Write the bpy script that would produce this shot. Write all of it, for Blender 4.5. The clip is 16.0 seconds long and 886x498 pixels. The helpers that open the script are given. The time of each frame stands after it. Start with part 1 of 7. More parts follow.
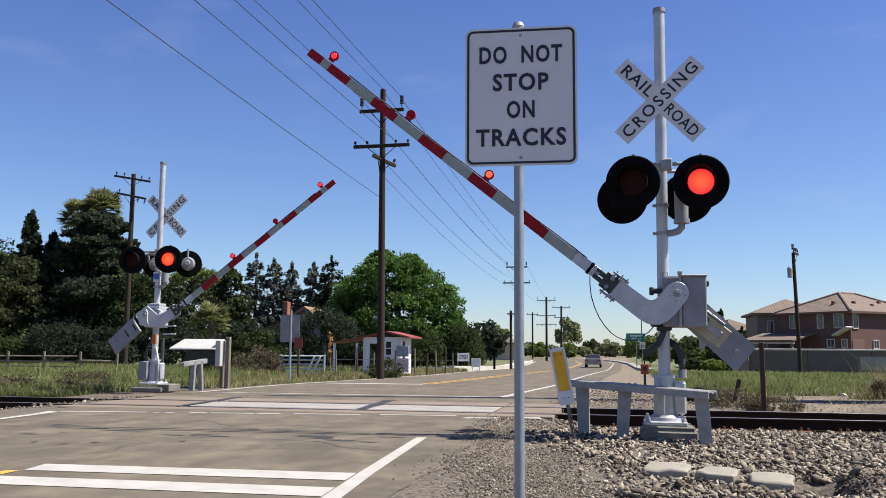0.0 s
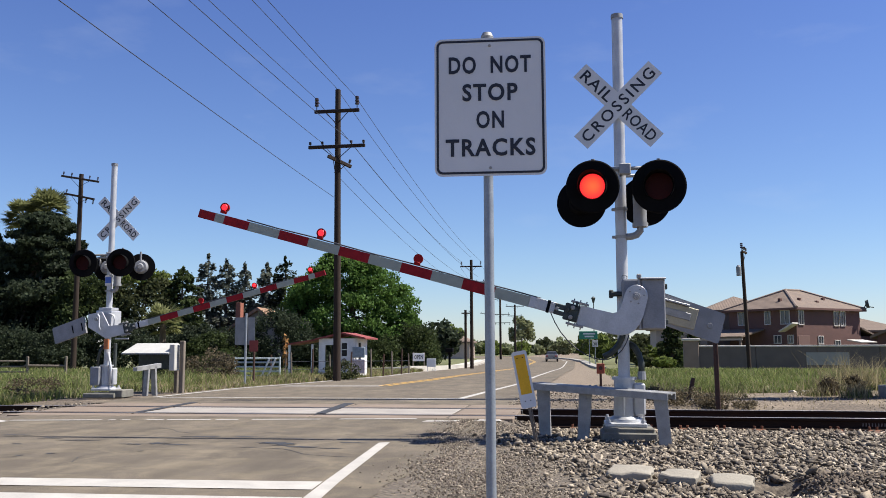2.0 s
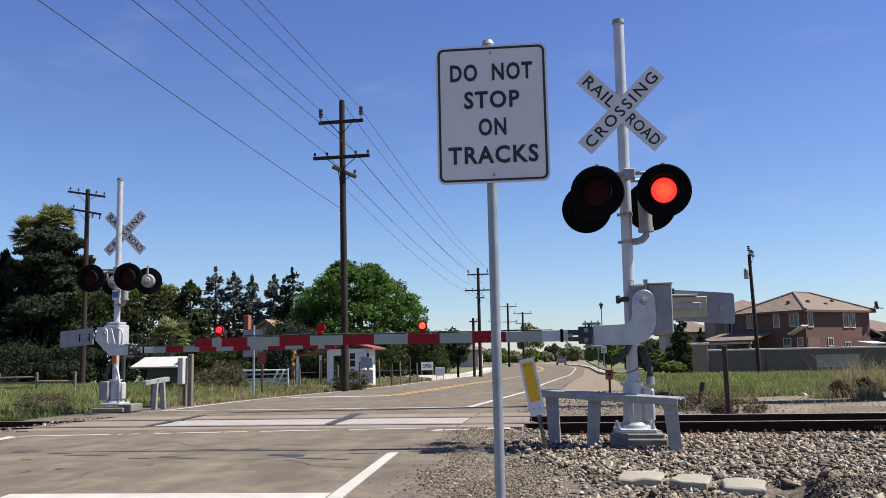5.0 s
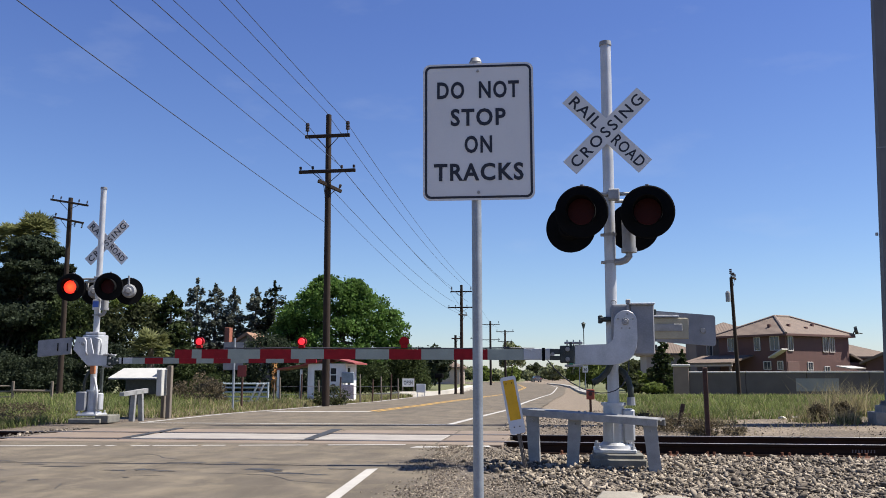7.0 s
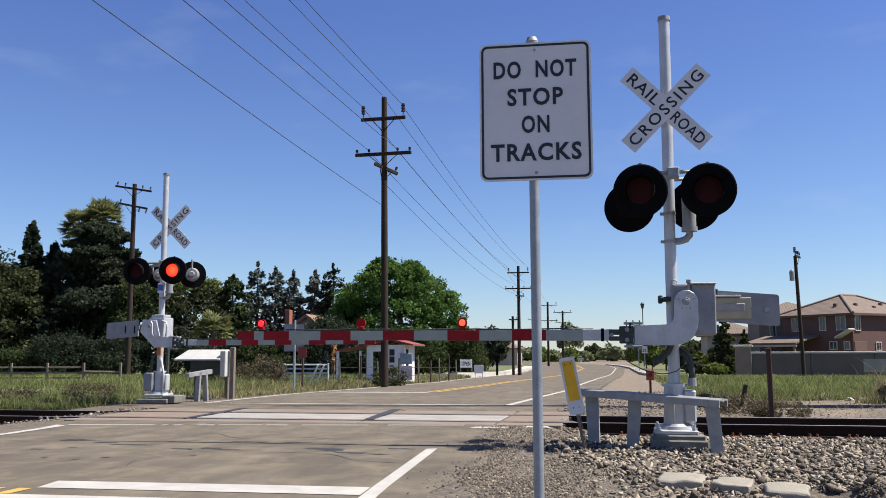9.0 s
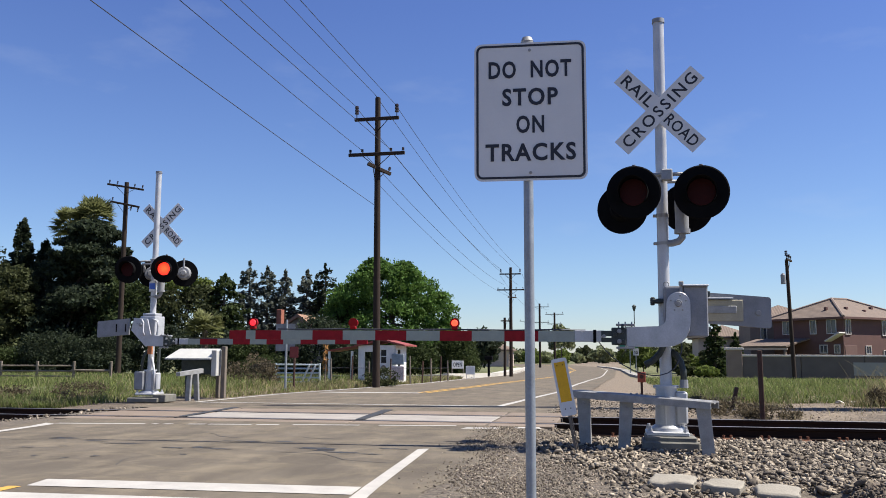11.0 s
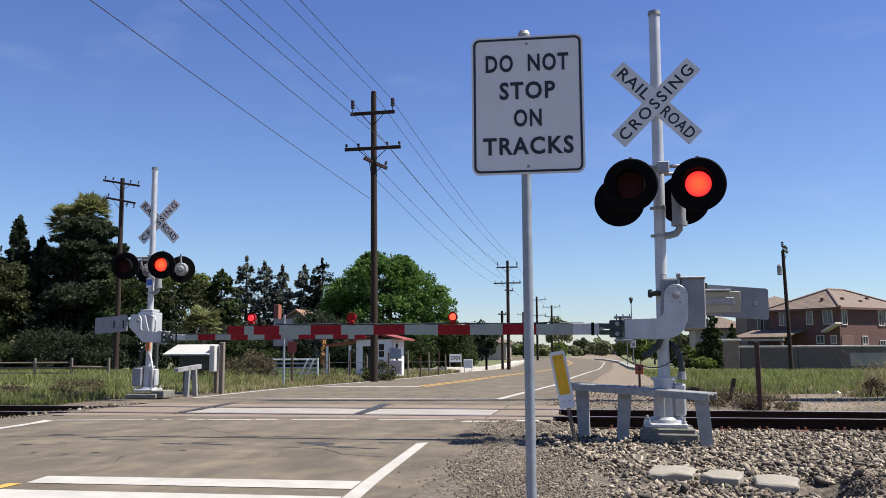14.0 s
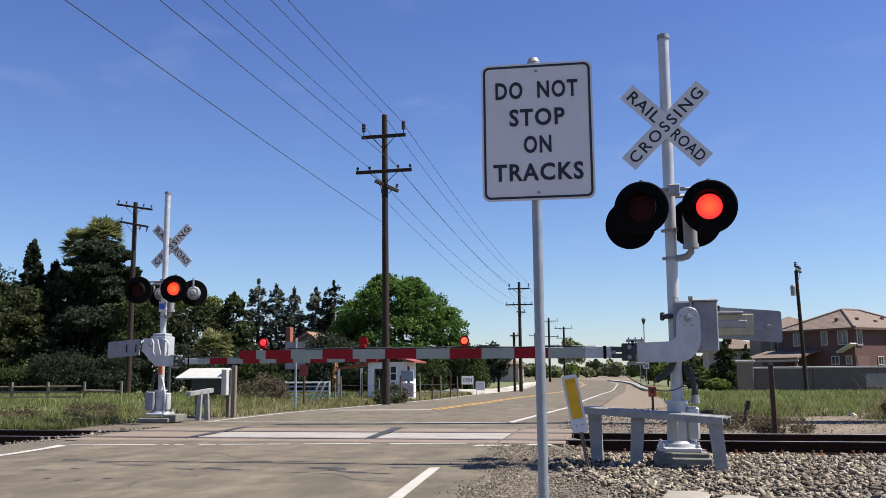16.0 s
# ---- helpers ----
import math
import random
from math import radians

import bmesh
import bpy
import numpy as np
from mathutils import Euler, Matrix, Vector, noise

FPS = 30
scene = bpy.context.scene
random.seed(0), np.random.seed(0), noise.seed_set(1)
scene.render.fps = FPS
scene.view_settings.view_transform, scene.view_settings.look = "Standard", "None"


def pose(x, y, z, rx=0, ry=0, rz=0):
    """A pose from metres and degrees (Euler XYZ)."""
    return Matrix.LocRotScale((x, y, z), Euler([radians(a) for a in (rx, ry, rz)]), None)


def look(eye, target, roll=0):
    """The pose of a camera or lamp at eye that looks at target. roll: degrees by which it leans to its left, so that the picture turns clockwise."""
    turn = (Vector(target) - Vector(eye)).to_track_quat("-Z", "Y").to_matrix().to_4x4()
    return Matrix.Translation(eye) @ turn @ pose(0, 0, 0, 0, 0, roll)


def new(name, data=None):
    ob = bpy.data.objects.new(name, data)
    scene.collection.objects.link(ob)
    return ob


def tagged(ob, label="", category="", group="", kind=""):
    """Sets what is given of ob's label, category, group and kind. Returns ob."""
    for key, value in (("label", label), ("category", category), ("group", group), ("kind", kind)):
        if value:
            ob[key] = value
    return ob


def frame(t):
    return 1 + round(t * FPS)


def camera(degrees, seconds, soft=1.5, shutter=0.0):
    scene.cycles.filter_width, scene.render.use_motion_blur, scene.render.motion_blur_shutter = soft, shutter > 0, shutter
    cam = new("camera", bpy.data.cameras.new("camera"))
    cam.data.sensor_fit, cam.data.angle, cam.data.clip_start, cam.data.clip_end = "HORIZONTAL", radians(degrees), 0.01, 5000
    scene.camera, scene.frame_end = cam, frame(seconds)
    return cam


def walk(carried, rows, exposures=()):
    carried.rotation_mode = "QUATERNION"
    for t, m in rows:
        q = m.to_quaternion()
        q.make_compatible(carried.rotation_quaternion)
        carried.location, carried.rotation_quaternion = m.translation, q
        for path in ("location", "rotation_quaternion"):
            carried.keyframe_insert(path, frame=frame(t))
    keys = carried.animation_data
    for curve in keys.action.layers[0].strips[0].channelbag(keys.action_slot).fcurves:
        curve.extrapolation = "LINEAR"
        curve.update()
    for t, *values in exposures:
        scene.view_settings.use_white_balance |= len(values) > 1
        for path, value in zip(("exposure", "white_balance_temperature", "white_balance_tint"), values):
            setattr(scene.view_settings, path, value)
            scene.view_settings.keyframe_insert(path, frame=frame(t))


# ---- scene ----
import collections

cam = camera(53.8, 16.0, soft=0.9)
PATH = [
    (0, (0.199, 0.144, 0.955), (-0.197, 2.091, 1.183), 0.4),
    (0.5, (0.09, 0.199, 1.008), (-0.263, 2.157, 1.212), 0.3),
    (1, (0.079, 0.159, 1.006), (-0.252, 2.121, 1.209), 0.4),
    (1.5, (0.096, 0.124, 1.012), (-0.222, 2.086, 1.237), 0.3),
    (2, (0.109, 0.119, 1.014), (-0.182, 2.085, 1.24), -0.2),
    (2.5, (0.11, 0.129, 1.012), (-0.188, 2.095, 1.224), -0.7),
    (3, (0.111, 0.137, 1.015), (-0.191, 2.101, 1.244), -1.2),
    (3.5, (0.112, 0.139, 1.016), (-0.2, 2.1, 1.256), -1.5),
    (4, (0.113, 0.137, 1.016), (-0.212, 2.095, 1.259), -1.5),
    (6.5, (0.125, 0.125, 1.008), (-0.14, 2.089, 1.278), -0.5),
    (7, (0.121, 0.131, 1.011), (-0.147, 2.093, 1.294), -0.1),
    (7.5, (0.128, 0.133, 1.014), (0.005, 2.112, 1.279), -0.3),
    (8, (0.144, 0.158, 1.013), (0.077, 2.141, 1.266), -0.0),
    (8.5, (0.123, 0.134, 1.011), (-0.179, 2.096, 1.256), -0.0),
    (9, (0.113, 0.124, 1.009), (-0.283, 2.069, 1.25), -0.2),
    (11.5, (0.098, 0.131, 1.001), (-0.276, 2.08, 1.247), 0.2),
    (12, (0.087, 0.119, 1.004), (-0.268, 2.07, 1.264), -0.2),
    (12.5, (0.087, 0.105, 1.004), (-0.248, 2.059, 1.266), -0.5),
    (13, (0.092, 0.112, 1.006), (-0.246, 2.067, 1.254), -0.5),
    (13.5, (0.094, 0.119, 1.006), (-0.258, 2.074, 1.239), -0.2),
    (14, (0.096, 0.123, 1.004), (-0.276, 2.075, 1.233), -0.3),
    (14.5, (0.101, 0.118, 1.009), (-0.289, 2.065, 1.242), -0.7),
    (15, (0.094, 0.119, 1.021), (-0.305, 2.065, 1.254), -0.5),
    (15.5, (0.095, 0.109, 1.021), (-0.299, 2.053, 1.28), -0.4),
    (16, (0.102, 0.106, 1.028), (-0.294, 2.047, 1.306), -0.5),
]
walk(cam, [(t, look(e, g, r)) for t, e, g, r in PATH],
     [(0, 0.86), (7.0, 0.85), (7.5, 0.77), (8.0, 0.71), (8.5, 0.80), (9.0, 0.84), (11.5, 0.86), (16, 0.86)])

# ---------------- light ----------------
SUN = Vector((0.54, 0.075, 0.84)).normalized()
world = bpy.data.worlds.new("sky")
scene.world = world
world.use_nodes = True
wn, wl = world.node_tree.nodes, world.node_tree.links
wn.clear()
w_out = wn.new("ShaderNodeOutputWorld")
w_bg = wn.new("ShaderNodeBackground")
w_sky = wn.new("ShaderNodeTexSky")
w_sky.sky_type = "NISHITA"
w_sky.sun_disc = False
w_sky.sun_elevation = math.asin(SUN.z)
w_sky.sun_rotation = math.atan2(SUN.x, SUN.y)
w_sky.altitude = 20
w_sky.air_density = 1.0
w_sky.dust_density = 0.15
w_sky.ozone_density = 6.0
w_bg.inputs["Strength"].default_value = 0.060
w_tint = wn.new("ShaderNodeMix")
w_tint.data_type, w_tint.blend_type = "RGBA", "MULTIPLY"
w_tint.inputs["Factor"].default_value = 1.0
wl.new(w_sky.outputs["Color"], w_tint.inputs["A"])
w_tc = wn.new("ShaderNodeTexCoord")
w_sep = wn.new("ShaderNodeSeparateXYZ")
wl.new(w_tc.outputs["Generated"], w_sep.inputs[0])
w_elev = wn.new("ShaderNodeValToRGB")
w_elev.color_ramp.elements[0].color, w_elev.color_ramp.elements[0].position = (1.09, 1.11, 1.24, 1), 0.10
w_elev.color_ramp.elements[1].color, w_elev.color_ramp.elements[1].position = (0.93, 0.94, 1.29, 1), 0.38
wl.new(w_sep.outputs["Z"], w_elev.inputs["Fac"])
wl.new(w_elev.outputs["Color"], w_tint.inputs["B"])
w_map = wn.new("ShaderNodeMapping")
w_map.inputs["Scale"].default_value = (3.2, 3.2, 9.0)
w_map.inputs["Location"].default_value = (0.35, 0.1, 0.0)
wl.new(w_tc.outputs["Generated"], w_map.inputs["Vector"])
w_cl = wn.new("ShaderNodeTexNoise")
w_cl.inputs["Scale"].default_value = 1.6
w_cl.inputs["Detail"].default_value = 7
w_cl.inputs["Roughness"].default_value = 0.55
wl.new(w_map.outputs["Vector"], w_cl.inputs["Vector"])
w_r = wn.new("ShaderNodeMapRange")
w_r.inputs["From Min"].default_value, w_r.inputs["From Max"].default_value = 0.56, 0.80
w_r.inputs["To Min"].default_value, w_r.inputs["To Max"].default_value = 0.0, 0.14
wl.new(w_cl.outputs["Fac"], w_r.inputs["Value"])
w_mix = wn.new("ShaderNodeMix")
w_mix.data_type = "RGBA"
wl.new(w_r.outputs["Result"], w_mix.inputs["Factor"])
wl.new(w_tint.outputs["Result"], w_mix.inputs["A"])
w_mix.inputs["B"].default_value = (6.5, 7.0, 8.0, 1)
wl.new(w_mix.outputs["Result"], w_bg.inputs["Color"])
wl.new(w_bg.outputs["Background"], w_out.inputs["Surface"])

sun_data = bpy.data.lights.new("sun", "SUN")
sun_data.energy = 5.0
sun_data.angle = radians(0.53)
sun_data.color = (1.0, 0.95, 0.87)
sun = new("sun", sun_data)
sun.matrix_world = look(SUN * 50, (0, 0, 0))
scene.view_settings.exposure = 0.86


# ---------------- materials ----------------
def material(name, color, rough=0.7, metal=0.0, dark=0.75, scale=6.0, fine=60.0, bump=0.15, spread=0.0,
             per_piece=False, spec=None, stretch=(1, 1, 1)):
    """A procedural surface: coarse stains, fine grain and bump at real-world size."""
    m = bpy.data.materials.new(name)
    m.use_nodes = True
    n, l = m.node_tree.nodes, m.node_tree.links
    b = n["Principled BSDF"]
    b.inputs["Metallic"].default_value = metal
    geo = n.new("ShaderNodeTexCoord")
    mp = n.new("ShaderNodeMapping")
    mp.inputs["Scale"].default_value = stretch
    l.new(geo.outputs["Object"], mp.inputs["Vector"])
    coarse = n.new("ShaderNodeTexNoise")
    coarse.inputs["Scale"].default_value = scale
    coarse.inputs["Detail"].default_value = 5
    grain = n.new("ShaderNodeTexNoise")
    grain.inputs["Scale"].default_value = fine
    grain.inputs["Detail"].default_value = 3
    l.new(mp.outputs["Vector"], coarse.inputs["Vector"])
    l.new(mp.outputs["Vector"], grain.inputs["Vector"])
    add = n.new("ShaderNodeMath")
    add.operation = "MULTIPLY_ADD"
    add.inputs[1].default_value = 0.35
    l.new(grain.outputs["Fac"], add.inputs[0])
    mul = n.new("ShaderNodeMath")
    mul.operation = "MULTIPLY"
    mul.inputs[1].default_value = 0.65
    l.new(coarse.outputs["Fac"], mul.inputs[0])
    l.new(mul.outputs[0], add.inputs[2])
    ramp = n.new("ShaderNodeValToRGB")
    ramp.color_ramp.elements[0].position = 0.32
    ramp.color_ramp.elements[1].position = 0.66
    ramp.color_ramp.elements[0].color = (*[c * dark for c in color], 1)
    ramp.color_ramp.elements[1].color = (*[min(1, c * (2 - dark) ** 0.6) for c in color], 1)
    l.new(add.outputs[0], ramp.inputs["Fac"])
    col = ramp.outputs["Color"]
    if spread or per_piece:
        info = n.new("ShaderNodeObjectInfo" if per_piece else "ShaderNodeNewGeometry")
        val = info.outputs["Random" if per_piece else "Random Per Island"]
        rng = n.new("ShaderNodeMapRange")
        rng.inputs["To Min"].default_value = 1 - spread
        rng.inputs["To Max"].default_value = 1 + spread
        l.new(val, rng.inputs["Value"])
        hsv = n.new("ShaderNodeHueSaturation")
        l.new(rng.outputs["Result"], hsv.inputs["Value"])
        l.new(col, hsv.inputs["Color"])
        col = hsv.outputs["Color"]
    l.new(col, b.inputs["Base Color"])
    rr = n.new("ShaderNodeMapRange")
    rr.inputs["To Min"].default_value = max(0.02, rough - 0.12)
    rr.inputs["To Max"].default_value = min(1, rough + 0.12)
    l.new(coarse.outputs["Fac"], rr.inputs["Value"])
    l.new(rr.outputs["Result"], b.inputs["Roughness"])
    if spec is not None:
        b.inputs["Specular IOR Level"].default_value = spec
    if bump:
        bp = n.new("ShaderNodeBump")
        bp.inputs["Strength"].default_value = bump
        bp.inputs["Distance"].default_value = 0.02
        l.new(add.outputs[0], bp.inputs["Height"])
        l.new(bp.outputs["Normal"], b.inputs["Normal"])
    return m


def glow(name, color, strength):
    m = bpy.data.materials.new(name)
    m.use_nodes = True
    b = m.node_tree.nodes["Principled BSDF"]
    b.inputs["Base Color"].default_value = (*color, 1)
    b.inputs["Emission Color"].default_value = (*color, 1)
    b.inputs["Emission Strength"].default_value = strength
    return m


def led_material(name, edge, mid, strength):
    """A lit cluster of small diodes: bright dots on a red lens, hotter in the middle."""
    m = bpy.data.materials.new(name)
    m.use_nodes = True
    n, l = m.node_tree.nodes, m.node_tree.links
    b = n["Principled BSDF"]
    tc = n.new("ShaderNodeTexCoord")
    ln = n.new("ShaderNodeVectorMath")
    ln.operation = "LENGTH"
    l.new(tc.outputs["Object"], ln.inputs[0])
    rp = n.new("ShaderNodeValToRGB")
    rp.color_ramp.elements[0].color = (*mid, 1)
    rp.color_ramp.elements[1].color = (*edge, 1)
    rp.color_ramp.elements[1].position = 0.15
    l.new(ln.outputs["Value"], rp.inputs["Fac"])
    def math_node(op, a, c):
        q = n.new("ShaderNodeMath")
        q.operation = op
        for k, v in enumerate((a, c)):
            if v is None:
                continue
            if isinstance(v, (int, float)):
                q.inputs[k].default_value = v
            else:
                l.new(v, q.inputs[k])
        return q.outputs[0]

    xyz = n.new("ShaderNodeSeparateXYZ")
    l.new(tc.outputs["Object"], xyz.inputs[0])
    ang = math_node("ARCTAN2", xyz.outputs["X"], xyz.outputs["Z"])
    rings = math_node("COSINE", math_node("MULTIPLY", ln.outputs["Value"], 2 * math.pi / 0.0185), None)
    spokes = math_node("COSINE", math_node("MULTIPLY", ang, 34.0), None)
    dots = math_node("ADD", math_node("MULTIPLY", rings, 0.5), math_node("MULTIPLY", spokes, 0.75))
    mr = n.new("ShaderNodeMapRange")
    mr.inputs["From Min"].default_value = -0.5
    mr.inputs["From Max"].default_value = 0.85
    mr.inputs["To Min"].default_value = strength * 0.32
    mr.inputs["To Max"].default_value = strength * 1.5
    l.new(dots, mr.inputs["Value"])
    b.inputs["Base Color"].default_value = (0.35, 0.01, 0.01, 1)
    l.new(rp.outputs["Color"], b.inputs["Emission Color"])
    l.new(mr.outputs["Result"], b.inputs["Emission Strength"])
    return m


M_GALV = material("galvanised_steel", (0.325, 0.322, 0.312), 0.6, 0.25, 0.72, 9, 120, 0.08, spec=0.3)
M_POST = material("weathered_galvanised_pipe", (0.29, 0.315, 0.34), 0.55, 0.5, 0.75, 7, 90, 0.08)
M_ALU = material("aluminium_paint", (0.48, 0.485, 0.495), 0.46, 0.3, 0.8, 5, 80, 0.06, spec=0.3)
M_ALU_DULL = material("dull_aluminium", (0.26, 0.265, 0.275), 0.6, 0.15, 0.75, 5, 70, 0.06, spec=0.3)
M_BLACK = material("black_enamel", (0.006, 0.006, 0.0065), 0.85, 0, 0.7, 8, 70, 0.05, spec=0.06)
M_DARKMETAL = material("dark_green_steel", (0.05, 0.06, 0.055), 0.6, 0.3, 0.6, 14, 90, 0.15)
M_SIGN = material("white_sign_sheeting", (0.635, 0.632, 0.620), 0.55, 0, 0.93, 3, 200, 0.02, spec=0.25)
M_INK = material("black_sign_ink", (0.012, 0.012, 0.02), 0.5, 0, 0.8, 4, 100, 0.0)
M_RED = material("red_reflective_sheeting", (0.26, 0.012, 0.018), 0.6, 0, 0.75, 12, 120, 0.03, spec=0.15)
M_WHITE_ARM = material("white_reflective_sheeting", (0.305, 0.335, 0.290), 0.6, 0, 0.86, 8, 120, 0.03, spec=0.2)
M_CONC = material("weathered_concrete", (0.288, 0.272, 0.240), 0.9, 0, 0.7, 7, 90, 0.35)
M_CONC_DARK = material("stained_concrete", (0.170, 0.162, 0.136), 0.9, 0, 0.65, 9, 90, 0.35)
M_PANEL = material("concrete_crossing_panel", (0.290, 0.262, 0.228), 0.85, 0, 0.75, 2.2, 50, 0.2, spread=0.08)
M_PAINT = material("worn_white_road_paint", (0.395, 0.372, 0.332), 0.8, 0, 0.80, 4, 60, 0.2)
M_YELLOW = material("worn_yellow_road_paint", (0.496, 0.288, 0.056), 0.75, 0, 0.8, 5, 60, 0.15)
M_TAR = material("tar_seal", (0.035, 0.035, 0.036), 0.7, 0, 0.7, 8, 70, 0.1)
M_RAIL = material("rusty_rail_steel", (0.026, 0.016, 0.012), 0.85, 0.0, 0.6, 6, 60, 0.2, spec=0.08, stretch=(0.2, 1, 1))
M_RAILTOP = material("worn_rail_head", (0.26, 0.24, 0.23), 0.45, 0.7, 0.9, 6, 60, 0.02, stretch=(0.2, 1, 1))
M_TIE = material("rust_stained_tie", (0.150, 0.083, 0.056), 0.9, 0, 0.6, 9, 70, 0.3)
M_RUBBER = material("black_rubber_flangeway", (0.03, 0.028, 0.028), 0.8, 0, 0.7, 8, 60, 0.1)
M_WOODPOLE = material("creosoted_pole_wood", (0.038, 0.027, 0.021), 0.9, 0, 0.55, 5, 40, 0.4, spec=0.2, stretch=(1, 1, 0.12))
M_OLDWOOD = material("grey_weathered_wood", (0.17, 0.14, 0.11), 0.9, 0, 0.6, 6, 50, 0.4, stretch=(1, 1, 0.15))
M_RUSTPOST = material("rusted_iron_post", (0.075, 0.04, 0.028), 0.85, 0.2, 0.6, 12, 80, 0.3)
M_INSUL = material("brown_porcelain", (0.03, 0.018, 0.015), 0.3, 0, 0.8, 6, 40, 0.0)
M_WIRE = material("black_wire", (0.045, 0.047, 0.06), 0.6, 0.2, 0.9, 6, 40, 0.0)
M_TOWER = material("grey_steel_tower_paint", (0.140, 0.140, 0.145), 0.65, 0.1, 0.85, 1.5, 60, 0.05, spec=0.25)
M_ORANGE = material("faded_orange_panel", (0.760, 0.408, 0.028), 0.6, 0, 0.85, 6, 90, 0.04, spec=0.2)
M_LENS = material("unlit_red_lens", (0.030, 0.004, 0.004), 0.5, 0, 0.8, 60, 150, 0.2, spec=0.1)
M_LED = led_material("lit_warm_red_diodes", (1.0, 0.016, 0.012), (1.0, 0.13, 0.03), 1.1)
M_LED_RED = led_material("lit_red_diodes", (1.0, 0.010, 0.024), (1.0, 0.12, 0.03), 1.0)
M_ARMLENS = material("red_lamp_glass", (0.30, 0.008, 0.010), 0.5, 0, 0.85, 30, 100, 0.05, spec=0.12)
M_ARMGLOW = glow("lit_red_lamp_glass", (1.0, 0.02, 0.03), 0.95)
M_ARMGLOW_HOT = glow("lit_amber_lamp_glass", (1.0, 0.07, 0.03), 1.15)


# ---------------- mesh helpers ----------------
def thing(name, at, label, category, group="", rz=0.0):
    ob = new(name)
    ob.empty_display_size = 0.1
    ob.matrix_basis = pose(*at, 0, 0, rz)
    return tagged(ob, label, category, group)


def finish(bm, name, mats):
    me = bpy.data.meshes.new(name)
    bmesh.ops.recalc_face_normals(bm, faces=bm.faces)
    bm.to_mesh(me)
    bm.free()
    for m in (mats if isinstance(mats, (list, tuple)) else [mats]):
        me.materials.append(m)
    return me


def part(name, bm, mats, parent=None, label="", at=None):
    ob = new(name, finish(bm, name, mats))
    if parent is not None:
        ob.parent = parent
    if at is not None:
        ob.matrix_basis = at
    if label:
        ob["label"] = label
    return ob


def shade(ob, angle=40):
    for p in ob.data.polygons:
        p.use_smooth = True
    ob.data.set_sharp_from_angle(angle=radians(angle))
    return ob


def box(bm, c, s, bevel=0.0, rot=None, mi=0, seg=1):
    m = Matrix.Translation(c)
    if rot is not None:
        m = m @ pose(0, 0, 0, *rot)
    r = bmesh.ops.create_cube(bm, size=1.0, matrix=m @ Matrix.Diagonal((*s, 1)))
    fs = list({f for v in r["verts"] for f in v.link_faces})
    for f in fs:
        f.material_index = mi
    if bevel:
        es = list({e for v in r["verts"] for e in v.link_edges})
        rb = bmesh.ops.bevel(bm, geom=es, offset=bevel, segments=seg, affect="EDGES", profile=0.6)
        for f in rb["faces"]:
            f.material_index = mi
    return bm


def rod(bm, a, b, r0, r1=None, seg=12, mi=0, caps=True):
    a, b = Vector(a), Vector(b)
    d = b - a
    q = d.to_track_quat("Z", "Y").to_matrix().to_4x4()
    r = bmesh.ops.create_cone(bm, cap_ends=caps, cap_tris=False, segments=seg, radius1=r0,
                              radius2=r0 if r1 is None else r1, depth=d.length,
                              matrix=Matrix.Translation((a + b) / 2) @ q)
    for f in {f for v in r["verts"] for f in v.link_faces}:
        f.material_index = mi
    return bm


def tube(bm, pts, r, seg=8, mi=0):
    """A bent pipe through points."""
    pts = [Vector(p) for p in pts]
    rings = []
    for i, p in enumerate(pts):
        d = (pts[min(i + 1, len(pts) - 1)] - pts[max(i - 1, 0)]).normalized()
        q = d.to_track_quat("Z", "Y")
        rings.append([bm.verts.new(p + q @ Vector((r * math.cos(a), r * math.sin(a), 0)))
                      for a in [2 * math.pi * k / seg for k in range(seg)]])
    for a, b in zip(rings, rings[1:]):
        for k in range(seg):
            f = bm.faces.new((a[k], a[(k + 1) % seg], b[(k + 1) % seg], b[k]))
            f.material_index = mi
            f.smooth = True
    bm.faces.new(rings[0][::-1])
    bm.faces.new(rings[-1])
    return bm


def slab(bm, outline, depth, m=None, mi=0):
    """Extrudes an outline given in x, z by depth along y, centred."""
    m = m or Matrix.Identity(4)
    front = [bm.verts.new(m @ Vector((x, -depth / 2, z))) for x, z in outline]
    back = [bm.verts.new(m @ Vector((x, depth / 2, z))) for x, z in outline]
    fs = [bm.faces.new(front), bm.faces.new(back[::-1])]
    for i in range(len(front)):
        j = (i + 1) % len(front)
        fs.append(bm.faces.new((front[j], front[i], back[i], back[j])))
    for f in fs:
        f.material_index = mi
    return bm


def rounded(w, h, r, n=5):
    pts = []
    for cx, cz, a0 in ((w / 2 - r, h / 2 - r, 0), (-w / 2 + r, h / 2 - r, 90), (-w / 2 + r, -h / 2 + r, 180), (w / 2 - r, -h / 2 + r, 270)):
        for k in range(n + 1):
            a = radians(a0 + 90 * k / n)
            pts.append((cx + r * math.cos(a), cz + r * math.sin(a)))
    return pts


